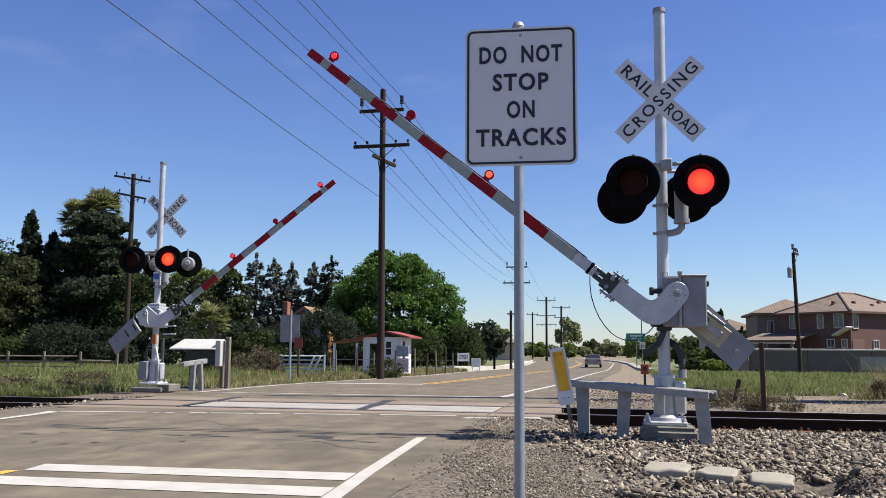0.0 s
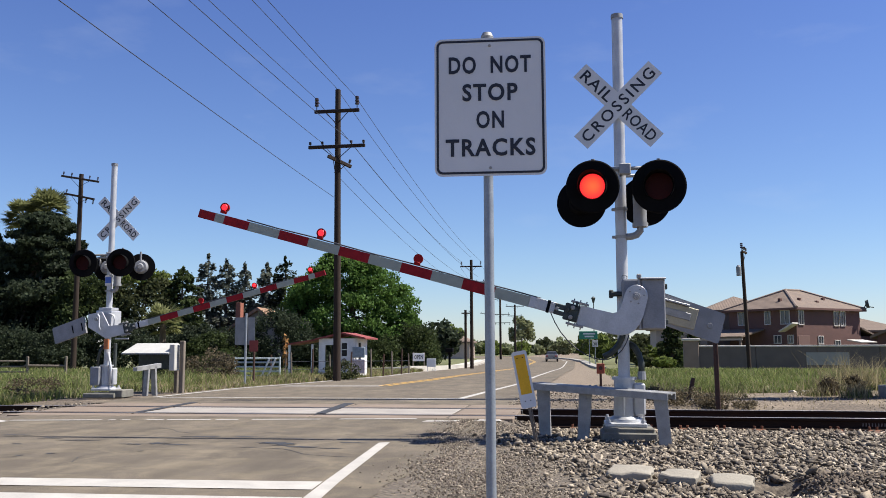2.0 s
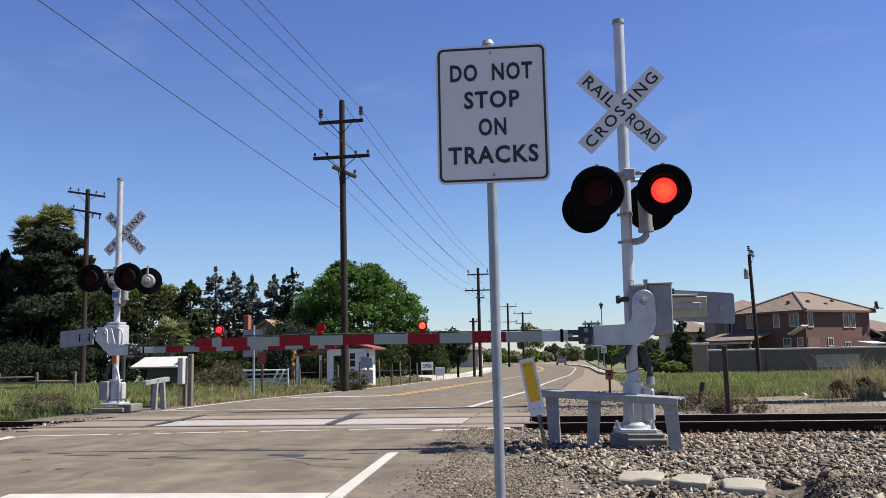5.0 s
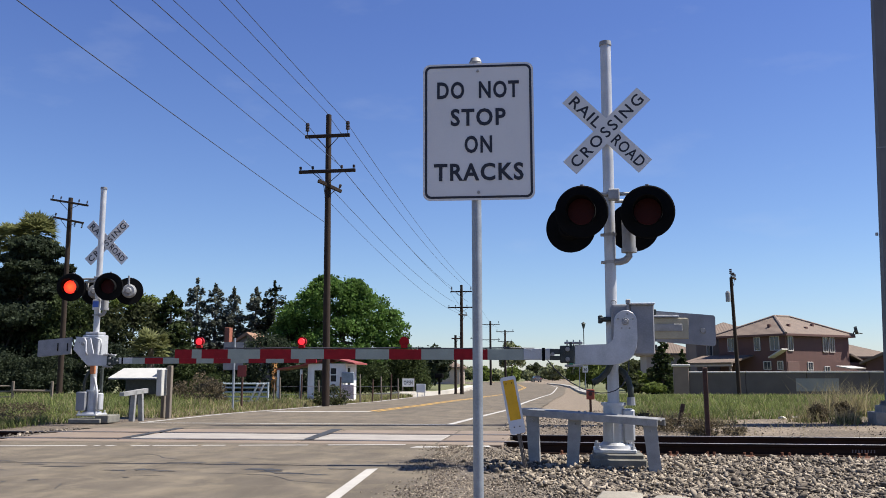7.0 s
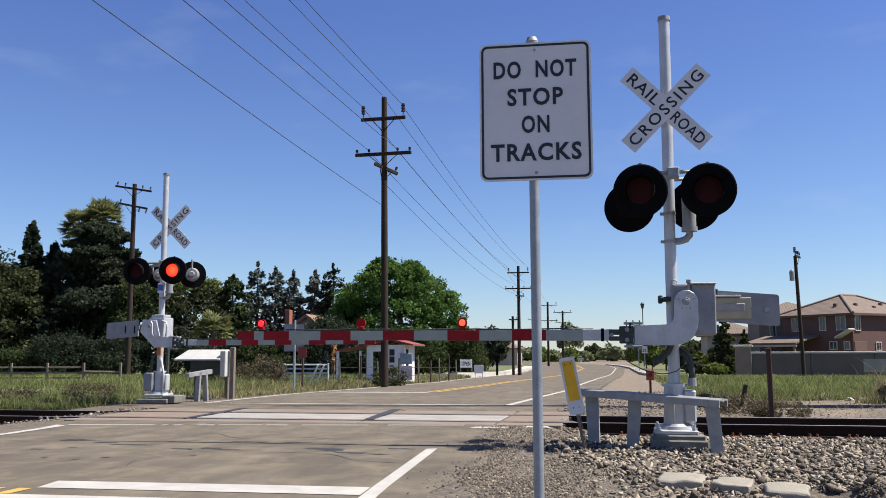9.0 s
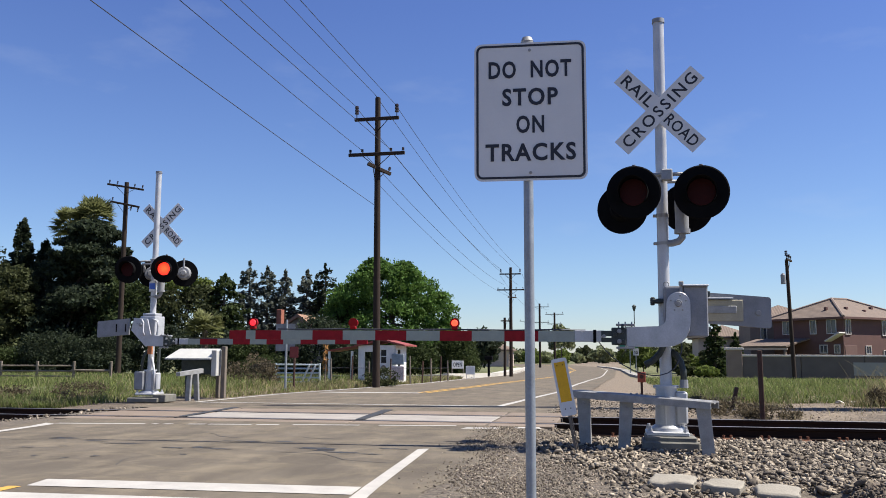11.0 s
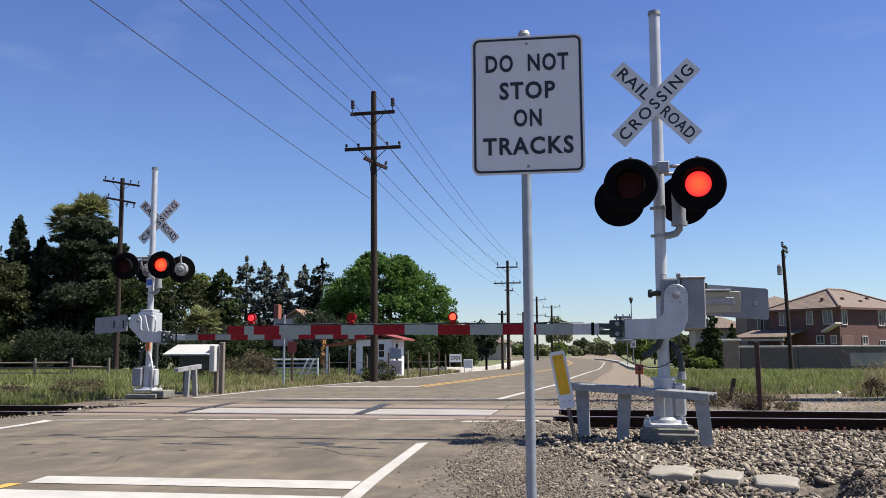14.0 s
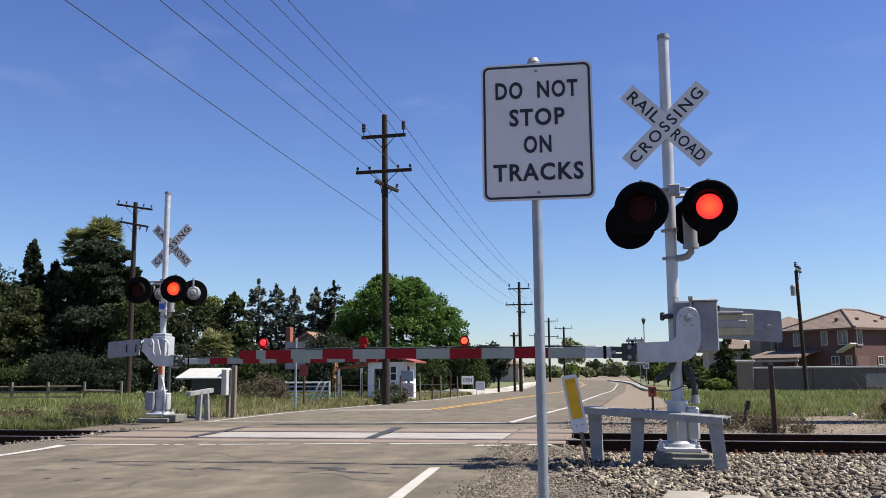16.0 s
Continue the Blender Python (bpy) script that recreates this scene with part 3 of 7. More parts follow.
def build_track():
    track = thing("railway_track", (0, 14.27, 0), "rusty steel railway track on ballast crossing the road", "track")
    for y in RAIL_Y:
        bm = bmesh.new()
        prof = [(-0.07, -0.172), (0.07, -0.172), (0.07, -0.155), (0.012, -0.135), (0.012, -0.05), (0.036, -0.035), (0.036, -0.004), (-0.036, -0.004), (-0.036, -0.035), (-0.012, -0.05), (-0.012, -0.135), (-0.07, -0.155)]
        for x0, x1 in ((-70, -8.6), (-8.6, -0.6), (-0.6, 60)):
            a = [bm.verts.new((x0, p + y - 14.27, z)) for p, z in prof]
            b = [bm.verts.new((x1, p + y - 14.27, z)) for p, z in prof]
            for i in range(len(prof)):
                j = (i + 1) % len(prof)
                bm.faces.new((a[i], a[j], b[j], b[i]))
        rail = part("rail", bm, M_RAIL, track)
        bm = bmesh.new()
        box(bm, (-5, y - 14.27, -0.001), (130, 0.058, 0.008), 0.002)
        part("rail_head", bm, M_RAILTOP, rail, "polished top of the rail")
    rng = random.Random(2)
    bm = bmesh.new()
    box(bm, (0, 0, 0), (0.23, 2.6, 0.16), 0.015)
    me = finish(bm, "sleeper", M_TIE)
    for i in range(60):
        x = -0.4 + 0.52 * i if i < 36 else -9.2 - 0.52 * (i - 36)
        s = new("sleeper", me)
        s.parent = track
        s.matrix_basis = pose(x + rng.uniform(-0.03, 0.03), rng.uniform(-0.04, 0.04), -0.248 + rng.uniform(-0.006, 0.006), 0, 0, rng.uniform(-1.5, 1.5))
    plate_mat = material("rusty_tie_plate", (0.20, 0.085, 0.045), 0.9, 0.1, 0.6, 14, 70, 0.2)
    bm = bmesh.new()
    box(bm, (0, 0, 0), (0.18, 0.34, 0.018), 0.003)
    plate = finish(bm, "tie_plate", plate_mat)
    bm = bmesh.new()
    rod(bm, (0, 0, 0), (0, 0, 0.045), 0.016, 0.020, 8)
    spike = finish(bm, "spike", plate_mat)
    for i in range(34):
        x = -0.4 + 0.52 * i
        for y in RAIL_Y:
            s = new("tie_plate", plate)
            s.parent = track
            s.matrix_basis = pose(x + rng.uniform(-0.02, 0.02), y - 14.27, -0.166)
        for dx in (-0.05, 0.05):
            s = new("spike", spike)
            s.parent = track
            s.matrix_basis = pose(x + dx, RAIL_Y[0] - 14.27 - 0.085, -0.158)
    chalk = material("faint_grey_chalk", (0.15, 0.13, 0.12), 0.95, 0, 0.6, 20, 90, 0)
    bm = bmesh.new()
    box(bm, (0, 0, 0), (0.016, 0.002, 0.045))
    mark = finish(bm, "chalk_mark", chalk)
    for i in range(8):
        s = new("chalk_mark", mark)
        s.parent = track
        s.matrix_basis = pose(4.17 + 0.042 * i, RAIL_Y[0] - 14.27 - 0.0135, -0.092, 0, rng.uniform(-12, 12), 0)
    # crossing surface: concrete panels between and outside the rails, with open joints
    deck = thing("crossing_deck", (-4.9, 14.27, 0), "pale concrete and asphalt panels laid flush between the rails", "crossing panel")
    rust = material("rust_stained_asphalt", (0.194, 0.148, 0.108), 0.9, 0, 0.75, 1.2, 60, 0.25)
    joints = [-8.75, -6.85, -3.85, -1.75, -0.75]
    for y0, y1, mm in ((13.68, 14.86, M_PANEL), (15.16, 15.95, rust), (12.88, 13.38, rust)):
        for a, b in zip(joints, joints[1:]):
            bm = bmesh.new()
            box(bm, ((a + b) / 2 + 4.9, (y0 + y1) / 2 - 14.27, -0.06), (b - a - 0.05, y1 - y0 - 0.02, 0.12 + 0.004), 0.008)
            part("panel", bm, M_PANEL if mm is M_PANEL and a > -8 and b < -1.7 else rust, deck)
    for y0, y1 in ((13.38, 13.485), (13.56, 13.68), (14.86, 14.985), (15.055, 15.16)):
        bm = bmesh.new()
        box(bm, (0.15, (y0 + y1) / 2 - 14.27, -0.055), (8.0, y1 - y0 - 0.004, 0.07), 0.004)
        part("flangeway", bm, M_RUBBER, deck, "black rubber strip along the rail")
    for x, w in ((-6.95, 0.14), (-3.92, 0.16)):
        bm = bmesh.new()
        strip(bm, [(x + 4.9, -0.68), (x + 4.68, 1.9)], [(x + w + 4.9, -0.68), (x + w + 4.72, 1.9)], 0.0085)
        part("tar_joint", bm, M_TAR, deck, "dark tar joint between the panels")


build_track()


# ---------------- road sign ----------------
def regulation_sign():
    s = thing("road_sign", (-0.335, 4.835, -0.06), "white rectangular do-not-stop-on-tracks sign on a galvanised post", "road sign")
    W, H, zc = 0.614, 0.778, 2.339 + 0.06
    bm = bmesh.new()
    rod(bm, (0, 0, -0.3), (0, 0, 2.80), 0.0275, 0.0265, 20)
    shade(part("post", bm, M_POST, s, "galvanised round steel post"))
    bm = bmesh.new()
    rod(bm, (0, 0, 2.775), (0, 0, 2.805), 0.033, 0.035, 20)
    rod(bm, (0, 0, 2.805), (0, 0, 2.828), 0.036, 0.026, 20)
    shade(part("post_cap", bm, M_GALV, s))
    plate_at = pose(0.016, -0.034, zc, 0, 0.0, 3.0)
    bm = bmesh.new()
    slab(bm, rounded(W, H, 0.042), 0.004)
    plate = part("sign_plate", bm, M_SIGN, s, "white retroreflective sign face", plate_at)
    bm = bmesh.new()
    outer, inner = rounded(W - 0.022, H - 0.022, 0.034), rounded(W - 0.047, H - 0.047, 0.024)
    o = [bm.verts.new((x, -0.0035, z)) for x, z in outer]
    i_ = [bm.verts.new((x, -0.0035, z)) for x, z in inner]
    for k in range(len(o)):
        j = (k + 1) % len(o)
        bm.faces.new((o[k], o[j], i_[j], i_[k]))
    part("border", bm, M_INK, plate, "black border line")
    for text, w, f in (("DO  NOT", 0.455, 0.197), ("STOP", 0.305, 0.398), ("ON", 0.152, 0.597), ("TRACKS", 0.492, 0.797)):
        letters(text, w, 0.099, M_INK, plate, pose(0, -0.0035, H * (0.5 - f)), 0.026, 1.15)
    for z in (0.345, -0.345):
        bm = bmesh.new()
        rod(bm, (0, -0.002, z), (0, -0.009, z), 0.009, 0.007, 8)
        part("bolt", bm, M_GALV, plate)


regulation_sign()


# ---------------- crossing signals ----------------
LAMPS, ARMS, ARM_LAMPS = {}, {}, {}


def signal_lamp(parent, at, key=None, shell=None):
    """A flashing head: black disc, visor, housing, unlit lens and the lit diode cluster behind it."""
    bm = bmesh.new()
    rod(bm, (0, 0.006, 0), (0, -0.006, 0), 0.300, 0.300, 48)
    rod(bm, (0, -0.006, 0), (0, -0.016, 0), 0.300, 0.286, 48)
    lamp = shade(part("signal_head", bm, M_BLACK, parent, "round black background disc with a visor", at), 30)
    bm = bmesh.new()
    k, ro, L = 28, 0.165, 0.26
    prev = None
    for i in range(k + 1):
        a = radians(-42 + 264 * i / k)
        lip = L * (0.55 + 0.45 * max(0, math.sin(a)))
        c, sn = math.cos(a), math.sin(a)
        ring = [bm.verts.new((r * c, y, r * sn)) for r, y in ((ro, -0.012), (ro, -lip), (ro - 0.006, -lip), (ro - 0.006, -0.012))]
        if prev:
            for q in range(4):
                bm.faces.new((prev[q], prev[(q + 1) % 4], ring[(q + 1) % 4], ring[q]))
        prev = ring
    shade(part("visor", bm, M_BLACK, lamp), 30)
    bm = bmesh.new()
    rod(bm, (0, 0.006, 0), (0, 0.14, 0), 0.155, 0.12, 24)
    rod(bm, (0, 0.14, 0), (0, 0.19, 0), 0.07, 0.05, 16)
    rod(bm, (0, 0.12, 0.1), (0, 0.12, 0.33), 0.022, 0.022, 12)
    shade(part("housing", bm, shell or M_ALU_DULL, lamp, "cast lamp housing"), 40)
    bm = bmesh.new()
    rod(bm, (0, 0, 0), (0, -0.01, 0), 0.150, 0.150, 32)
    part("lens", bm, M_LENS, lamp, "dark red lens", pose(0, -0.022, 0))
    if key:
        bm = bmesh.new()
        rod(bm, (0, 0.001, 0), (0, -0.001, 0), 0.141, 0.139, 32)
        LAMPS[key] = part("lit_lens", bm, M_LED_RED if key.startswith("near") else M_LED, lamp, "glowing red diode cluster", pose(0, -0.026, 0))
    return lamp


def crossbuck(parent, at, front=True):
    bm = bmesh.new()
    slab(bm, [(-0.612, -0.108), (0.612, -0.108), (0.612, 0.108), (-0.612, 0.108)], 0.006)
    blade = part("crossbuck_blade", bm, M_SIGN, parent, "white blade lettered railroad", at @ pose(0, 0.004, 0, 0, 45, 0))
    for t, x, w in (("RAIL", -0.335, 0.44), ("ROAD", 0.345, 0.45)):
        letters(t, w, 0.135, M_INK, blade, pose(x, -0.0042, 0), 0.012, 1.1)
    bm = bmesh.new()
    slab(bm, [(-0.612, -0.108), (0.612, -0.108), (0.612, 0.108), (-0.612, 0.108)], 0.006)
    blade = part("crossbuck_blade", bm, M_SIGN, parent, "white blade lettered crossing", at @ pose(0, -0.004, 0, 0, -45, 0))
    letters("CROSSING", 1.12, 0.135, M_INK, blade, pose(0, -0.0042, 0), 0.012, 1.28)


def gate_arm(parent, at, side, key, stripes):
    """The swinging arm, its crank, counterweight and lamps, in the pivot's space. side -1 reaches to -x."""
    s = side
    bm = bmesh.new()
    k = 12
    pts = [(0.125 * math.cos(radians(a)), 0.125 * math.sin(radians(a))) for a in np.linspace(0, 180, k)]
    if s < 0:
        out = [(0.125, 0.0)] + pts[1:] + [(-0.125, -0.16), (-0.134, -0.20), (-0.16, -0.235), (-0.20, -0.255), (-0.56, -0.255), (-0.56, -0.475), (-0.14, -0.475), (-0.05, -0.462), (0.02, -0.43), (0.075, -0.375), (0.11, -0.30), (0.125, -0.20)]
        slab(bm, out, 0.035)
    else:
        out = [(0.16, 0.12), (-0.16, 0.15), (-0.22, -0.12), (0.12, -0.46), (0.56, -0.47), (0.56, -0.26), (0.24, -0.22)]
        slab(bm, out, 0.035)
    bmesh.ops.bevel(bm, geom=bm.edges[:], offset=0.006, segments=1, affect="EDGES")
    arm = part("gate_arm", bm, M_ALU, parent, "grey steel crank of the lowered-and-raised crossing gate", at)
    bm = bmesh.new()
    rod(bm, (0, -0.017, 0), (0, -0.045, 0), 0.042, 0.036, 16)
    rod(bm, (0, -0.045, 0), (0, -0.055, 0), 0.022, 0.018, 6)
    for a in (20, 75, 160, 240, 300):
        rod(bm, (0.085 * math.cos(radians(a)), -0.017, 0.085 * math.sin(radians(a))), (0.085 * math.cos(radians(a)), -0.025, 0.085 * math.sin(radians(a))), 0.011, 0.009, 8)
    part("pivot_bolt", bm, M_GALV, arm)
    bm = bmesh.new()
    z0 = -0.362
    box(bm, (s * 0.64, 0, z0), (0.16, 0.09, 0.19), 0.01)
    box(bm, (s * 0.76, 0, z0 + 0.03), (0.14, 0.07, 0.06), 0.006)
    box(bm, (s * 0.76, 0, z0 - 0.04), (0.14, 0.07, 0.05), 0.006)
    box(bm, (s * 0.60, -0.03, z0 + 0.10), (0.03, 0.03, 0.06), 0.004)
    for x, z in ((0.60, 0.05), (0.60, -0.05), (0.68, 0.02)):
        rod(bm, (s * x, -0.04, z0 + z), (s * x, -0.065, z0 + z), 0.02, 0.018, 8)
    hinge = part("arm_hinge", bm, M_DARKMETAL, arm, "dark steel breakaway hinge")
    for x, z, r in ((0.635, 0.055, 0.026), (0.635, -0.055, 0.026), (0.80, 0.0, 0.022)):
        bm = bmesh.new()
        rod(bm, (s * x, -0.045, z0 + z), (s * x, -0.07, z0 + z), r, r * 0.9, 12)
        rod(bm, (s * x, -0.07, z0 + z), (s * x, -0.078, z0 + z), r * 0.5, r * 0.45, 6)
        part("bolt", bm, M_GALV, hinge, "pale bolt")
    for z in (0.125, -0.125):
        bm = bmesh.new()
        box(bm, (s * 0.57, -0.005, z0 + z), (0.20, 0.07, 0.025), 0.004)
        for x in (0.50, 0.57, 0.64):
            rod(bm, (s * x, 0, z0 + z - 0.035), (s * x, 0, z0 + z + 0.035), 0.008, 0.008, 6)
        part("hinge_strap", bm, M_GALV, hinge)
    bm = bmesh.new()
    box(bm, (s * 0.96, 0, z0), (0.32, 0.045, 0.125), 0.004)
    for x in (0.86, 1.04):
        for z in (0.04, -0.04):
            rod(bm, (s * x, -0.02, z0 + z), (s * x, -0.032, z0 + z), 0.012, 0.010, 6)
    part("arm_sleeve", bm, M_ALU, arm, "bare aluminium sleeve")
    bm = bmesh.new()
    box(bm, (s * 0.90, 0, z0), (0.035, 0.052, 0.142), 0.003)
    part("strap", bm, M_BLACK, arm)
    edges = [1.12] + [abs(v) for ab in stripes for v in ab]
    for i, (a, b) in enumerate(zip(edges, edges[1:])):
        h = 0.120 - 0.0065 * i / 4
        bm = bmesh.new()
        box(bm, (s * (a + b) / 2, 0, z0 - 0.004), (b - a, 0.045, h), 0)
        part("boom_section", bm, M_RED if i % 2 else M_WHITE_ARM, arm, "red boom section" if i % 2 else "white boom section")
    bm = bmesh.new()
    tube(bm, [(s * (1.0 + 0.4 * i), 0.0, z0 + 0.066 + 0.005 * math.sin(i * 2.1)) for i in range(10)], 0.009, 6)
    part("lamp_cable", bm, M_WIRE, arm)
    if s < 0:
        bm = bmesh.new()
        curve = [(-0.86, -0.42), (-0.79, -0.51), (-0.70, -0.60), (-0.60, -0.672), (-0.48, -0.735), (-0.37, -0.769), (-0.28, -0.783), (-0.20, -0.778), (-0.12, -0.752), (-0.05, -0.70), (0.0, -0.61), (0.025, -0.52), (0.03, -0.43)]
        tube(bm, [(x, 0, z + 0.40) for x, z in curve], 0.0065, 6)
        part("lamp_cable", bm, M_WIRE, arm, "thin black hanging cable", pose(0, 0.03, -0.40))
    tip = edges[-1]
    for i, d in enumerate((tip - 0.29, tip - 1.53, tip - 2.73)):
        bm = bmesh.new()
        box(bm, (s * d, 0, z0 + 0.085), (0.07, 0.05, 0.04), 0.006)
        rod(bm, (s * d, 0.03, z0 + 0.14), (s * d, -0.015, z0 + 0.14), 0.052, 0.056, 20)
        shade(part("arm_lamp", bm, M_ARMLENS, arm, "round red gate lamp"), 40)
        bm = bmesh.new()
        rod(bm, (0, 0.001, 0), (0, -0.004, 0), 0.038, 0.034, 20)
        ARM_LAMPS[key, i] = part("lamp_glass", bm, M_ARMGLOW_HOT if i == 2 and s < 0 else M_ARMGLOW, arm, "lit red lamp glass", pose(s * d, -0.017, z0 + 0.14))
        ARM_LAMPS[key, i]["rest"] = (s * d, z0 + 0.14)
    # counterweight on the other side of the mechanism
    bm = bmesh.new()
    slab(bm, [(-s * 0.30, 0.135), (-s * 1.02, 0.075), (-s * 1.04, 0.055), (-s * 1.04, -0.255), (-s * 1.02, -0.275), (-s * 0.30, -0.215)], 0.07, Matrix.Translation((0, 0.52 if s < 0 else 0.04, 0.02 if s < 0 else 0.0)))
    cw = part("counterweight", bm, M_ALU_DULL, arm, "flat grey counterweight plate")
    bracket = material("yellowed_steel_bracket", (0.40, 0.36, 0.26), 0.6, 0.3, 0.8, 9, 70, 0.05) if s < 0 else M_BLACK
    bm = bmesh.new()
    y = 0.52 - 0.04 if s < 0 else 0.0
    if s < 0:
        box(bm, (0.52, y, -0.055), (0.44, 0.02, 0.24), 0.006)
        part("weight_bracket", bm, bracket, cw, "yellowed steel bracket plate")
        bm = bmesh.new()
        box(bm, (0.50, y - 0.016, -0.045), (0.34, 0.016, 0.085), 0.006)
        part("weight_clamp", bm, M_GALV, cw)
        bm = bmesh.new()
        box(bm, (0.46, y - 0.02, 0.082), (0.34, 0.05, 0.02), 0.004)
        part("weight_rod", bm, M_ALU, cw, "bright steel bar")
        bm = bmesh.new()
        rod(bm, (0.90, y + 0.0, -0.08), (0.90, y - 0.015, -0.08), 0.032, 0.028, 14)
        part("bolt", bm, M_GALV, cw)
        for x in (0.36, 0.56):
            bm = bmesh.new()
            rod(bm, (x, y - 0.01, -0.06), (x, y - 0.025, -0.06), 0.02, 0.018, 10)
            part("bolt", bm, M_GALV, cw)
    else:
        for x in (-0.36, -0.58):
            bm = bmesh.new()
            box(bm, (x, y - 0.0, -0.07), (0.02, 0.02, 0.17), 0.004)
            part("weight_bracket", bm, bracket, cw)
    ARMS[key] = arm
    return arm


def crossing_signal(key, base, side, label):
    sg = thing("crossing_signal", base, label, "crossing signal", "crossing signals")
    s = side
    bm = bmesh.new()
    if s < 0:
        box(bm, (0.03, 0.0, 0.04), (0.60, 0.60, 0.10), 0.015)
        box(bm, (0.03, 0.0, 0.10), (0.54, 0.55, 0.08), 0.012)
    else:
        box(bm, (0.0, 0.0, 0.04), (0.72, 0.62, 0.10), 0.015)
        box(bm, (0.36, 0.0, 0.08), (0.30, 0.5, 0.16), 0.012)
    part("foundation", bm, M_CONC_DARK, sg, "weathered concrete footing")
    bm = bmesh.new()
    box(bm, (0.0, 0, 0.165), (0.46, 0.44, 0.05), 0.012)
    for x in (-0.19, 0.19):
        for y in (-0.18, 0.18):
            rod(bm, (x, y, 0.17), (x, y, 0.25), 0.016, 0.016, 8)
            rod(bm, (x, y, 0.19), (x, y, 0.215), 0.032, 0.032, 6)
    rod(bm, (0, 0, 0.19), (0, 0, 0.225), 0.20, 0.19, 20)
    rod(bm, (0, 0, 0.225), (0, 0, 0.25), 0.16, 0.14, 20)
    shade(part("base_flange", bm, M_ALU, sg, "cast aluminium base flange with bolts"), 30)
    bm = bmesh.new()
    rod(bm, (0, 0, 0.25), (0, 0, 0.66), 0.125, 0.115, 16)
    box(bm, (0.16, -0.02, 0.44), (0.13, 0.16, 0.36), 0.02)
    box(bm, (-0.02, -0.12, 0.44), (0.02, 0.02, 0.36), 0.004)
    rod(bm, (0, 0, 0.655), (0, 0, 0.685), 0.14, 0.14, 16)
    shade(part("junction_base", bm, M_ALU, sg, "aluminium junction box base"), 30)
    bm = bmesh.new()
    top = 4.885 if s < 0 else 5.05
    rod(bm, (0, 0, 0.6), (0, 0, top), 0.066, 0.063, 28)
    shade(part("mast", bm, M_ALU, sg, "tall round aluminium mast"))
    bm = bmesh.new()
    rod(bm, (0, 0, top), (0, 0, top + 0.05), 0.072, 0.07, 24)
    shade(part("mast_cap", bm, M_ALU_DULL, sg))
    for z in (3.06, 2.60, 2.28):
        bm = bmesh.new()
        rod(bm, (0, 0, z - 0.018), (0, 0, z + 0.018), 0.072, 0.072, 20)
        box(bm, (-0.08, 0, z), (0.05, 0.05, 0.03), 0.004)
        shade(part("mast_clamp", bm, M_GALV, sg))
    crossbuck(sg, pose(-0.012, -0.09, 3.815) if s < 0 else pose(0.0, 0.26, 3.91))
    # lamp arm
    bm = bmesh.new()
    tube(bm, [(-0.42, -0.16, 3.04), (-0.2, -0.12, 3.06), (0.1, -0.1, 3.06), (0.45, -0.16, 3.05)], 0.022, 8)
    box(bm, (0.05, -0.11, 3.05), (0.13, 0.10, 0.13), 0.012)
    for x in (-0.35, 0.38):
        tube(bm, [(x, -0.16, 3.05), (x, -0.2, 2.98), (x, -0.2, 2.85)], 0.024, 8)
        tube(bm, [(x - 0.04, 0.2, 3.02), (x - 0.04, 0.24, 2.95), (x - 0.04, 0.24, 2.85)], 0.024, 8)
    tube(bm, [(-0.42, 0.18, 3.03), (0.4, 0.18, 3.03)], 0.022, 8)
    box(bm, (0.0, 0.1, 3.05), (0.10, 0.18, 0.09), 0.012)
    part("lamp_bracket", bm, M_GALV, sg, "galvanised lamp bracket")
    bm = bmesh.new()
    rod(bm, (0.21, -0.08, 2.80), (0.21, -0.08, 2.40), 0.078, 0.074, 16)
    rod(bm, (0.21, -0.08, 2.43), (0.21, -0.08, 2.38), 0.088, 0.088, 16)
    tube(bm, [(0.21, -0.08, 2.40), (0.21, -0.08, 2.34), (0.17, -0.06, 2.295), (0.11, -0.03, 2.28), (0.0, 0.0, 2.28)], 0.04, 10)
    shade(part("conduit", bm, M_ALU_DULL, sg, "short vertical conduit with an elbow"), 40)
    yf = -0.34
    if s < 0:
        signal_lamp(sg, pose(-0.325, yf, 2.815, 3, 0, -6), key + "_a")
        signal_lamp(sg, pose(0.405, yf, 2.80, 3, 0, -6), key + "_b")
        signal_lamp(sg, pose(-0.44, 0.40, 2.755, 0, 0, 172), None, M_BLACK)
        signal_lamp(sg, pose(0.31, 0.40, 2.755, 0, 0, 172), None, M_BLACK)
    else:
        signal_lamp(sg, pose(-0.44, yf, 2.86, 0, 0, 12), key + "_a")
        signal_lamp(sg, pose(0.42, yf, 2.86, 0, 0, 12), key + "_b")
        signal_lamp(sg, pose(-0.30, 0.40, 2.83, 0, 0, 200))
        signal_lamp(sg, pose(0.50, 0.40, 2.83, 0, 0, 200))
    # gate mechanism
    bm = bmesh.new()
    if s < 0:
        box(bm, (0.215, -0.05, 1.495), (0.46, 0.46, 0.56), 0.025, seg=2)
        mech = part("gate_mechanism", bm, M_ALU_DULL, sg, "grey cast mechanism box")
        bm = bmesh.new()
        box(bm, (0.315, -0.29, 1.495), (0.26, 0.03, 0.55), 0.012)
        cover = part("cover", bm, M_ALU_DULL, mech)
        bm = bmesh.new()
        box(bm, (0.315, -0.30, 1.775), (0.28, 0.09, 0.02), 0.006)
        part("cover_lip", bm, M_ALU, cover, "bright top lip of the cover")
        bm = bmesh.new()
        box(bm, (0.165, -0.30, 1.515), (0.03, 0.045, 0.60), 0.006)
        box(bm, (0.165, -0.315, 1.80), (0.05, 0.06, 0.05), 0.008)
        part("hinge_strip", bm, M_GALV, cover)
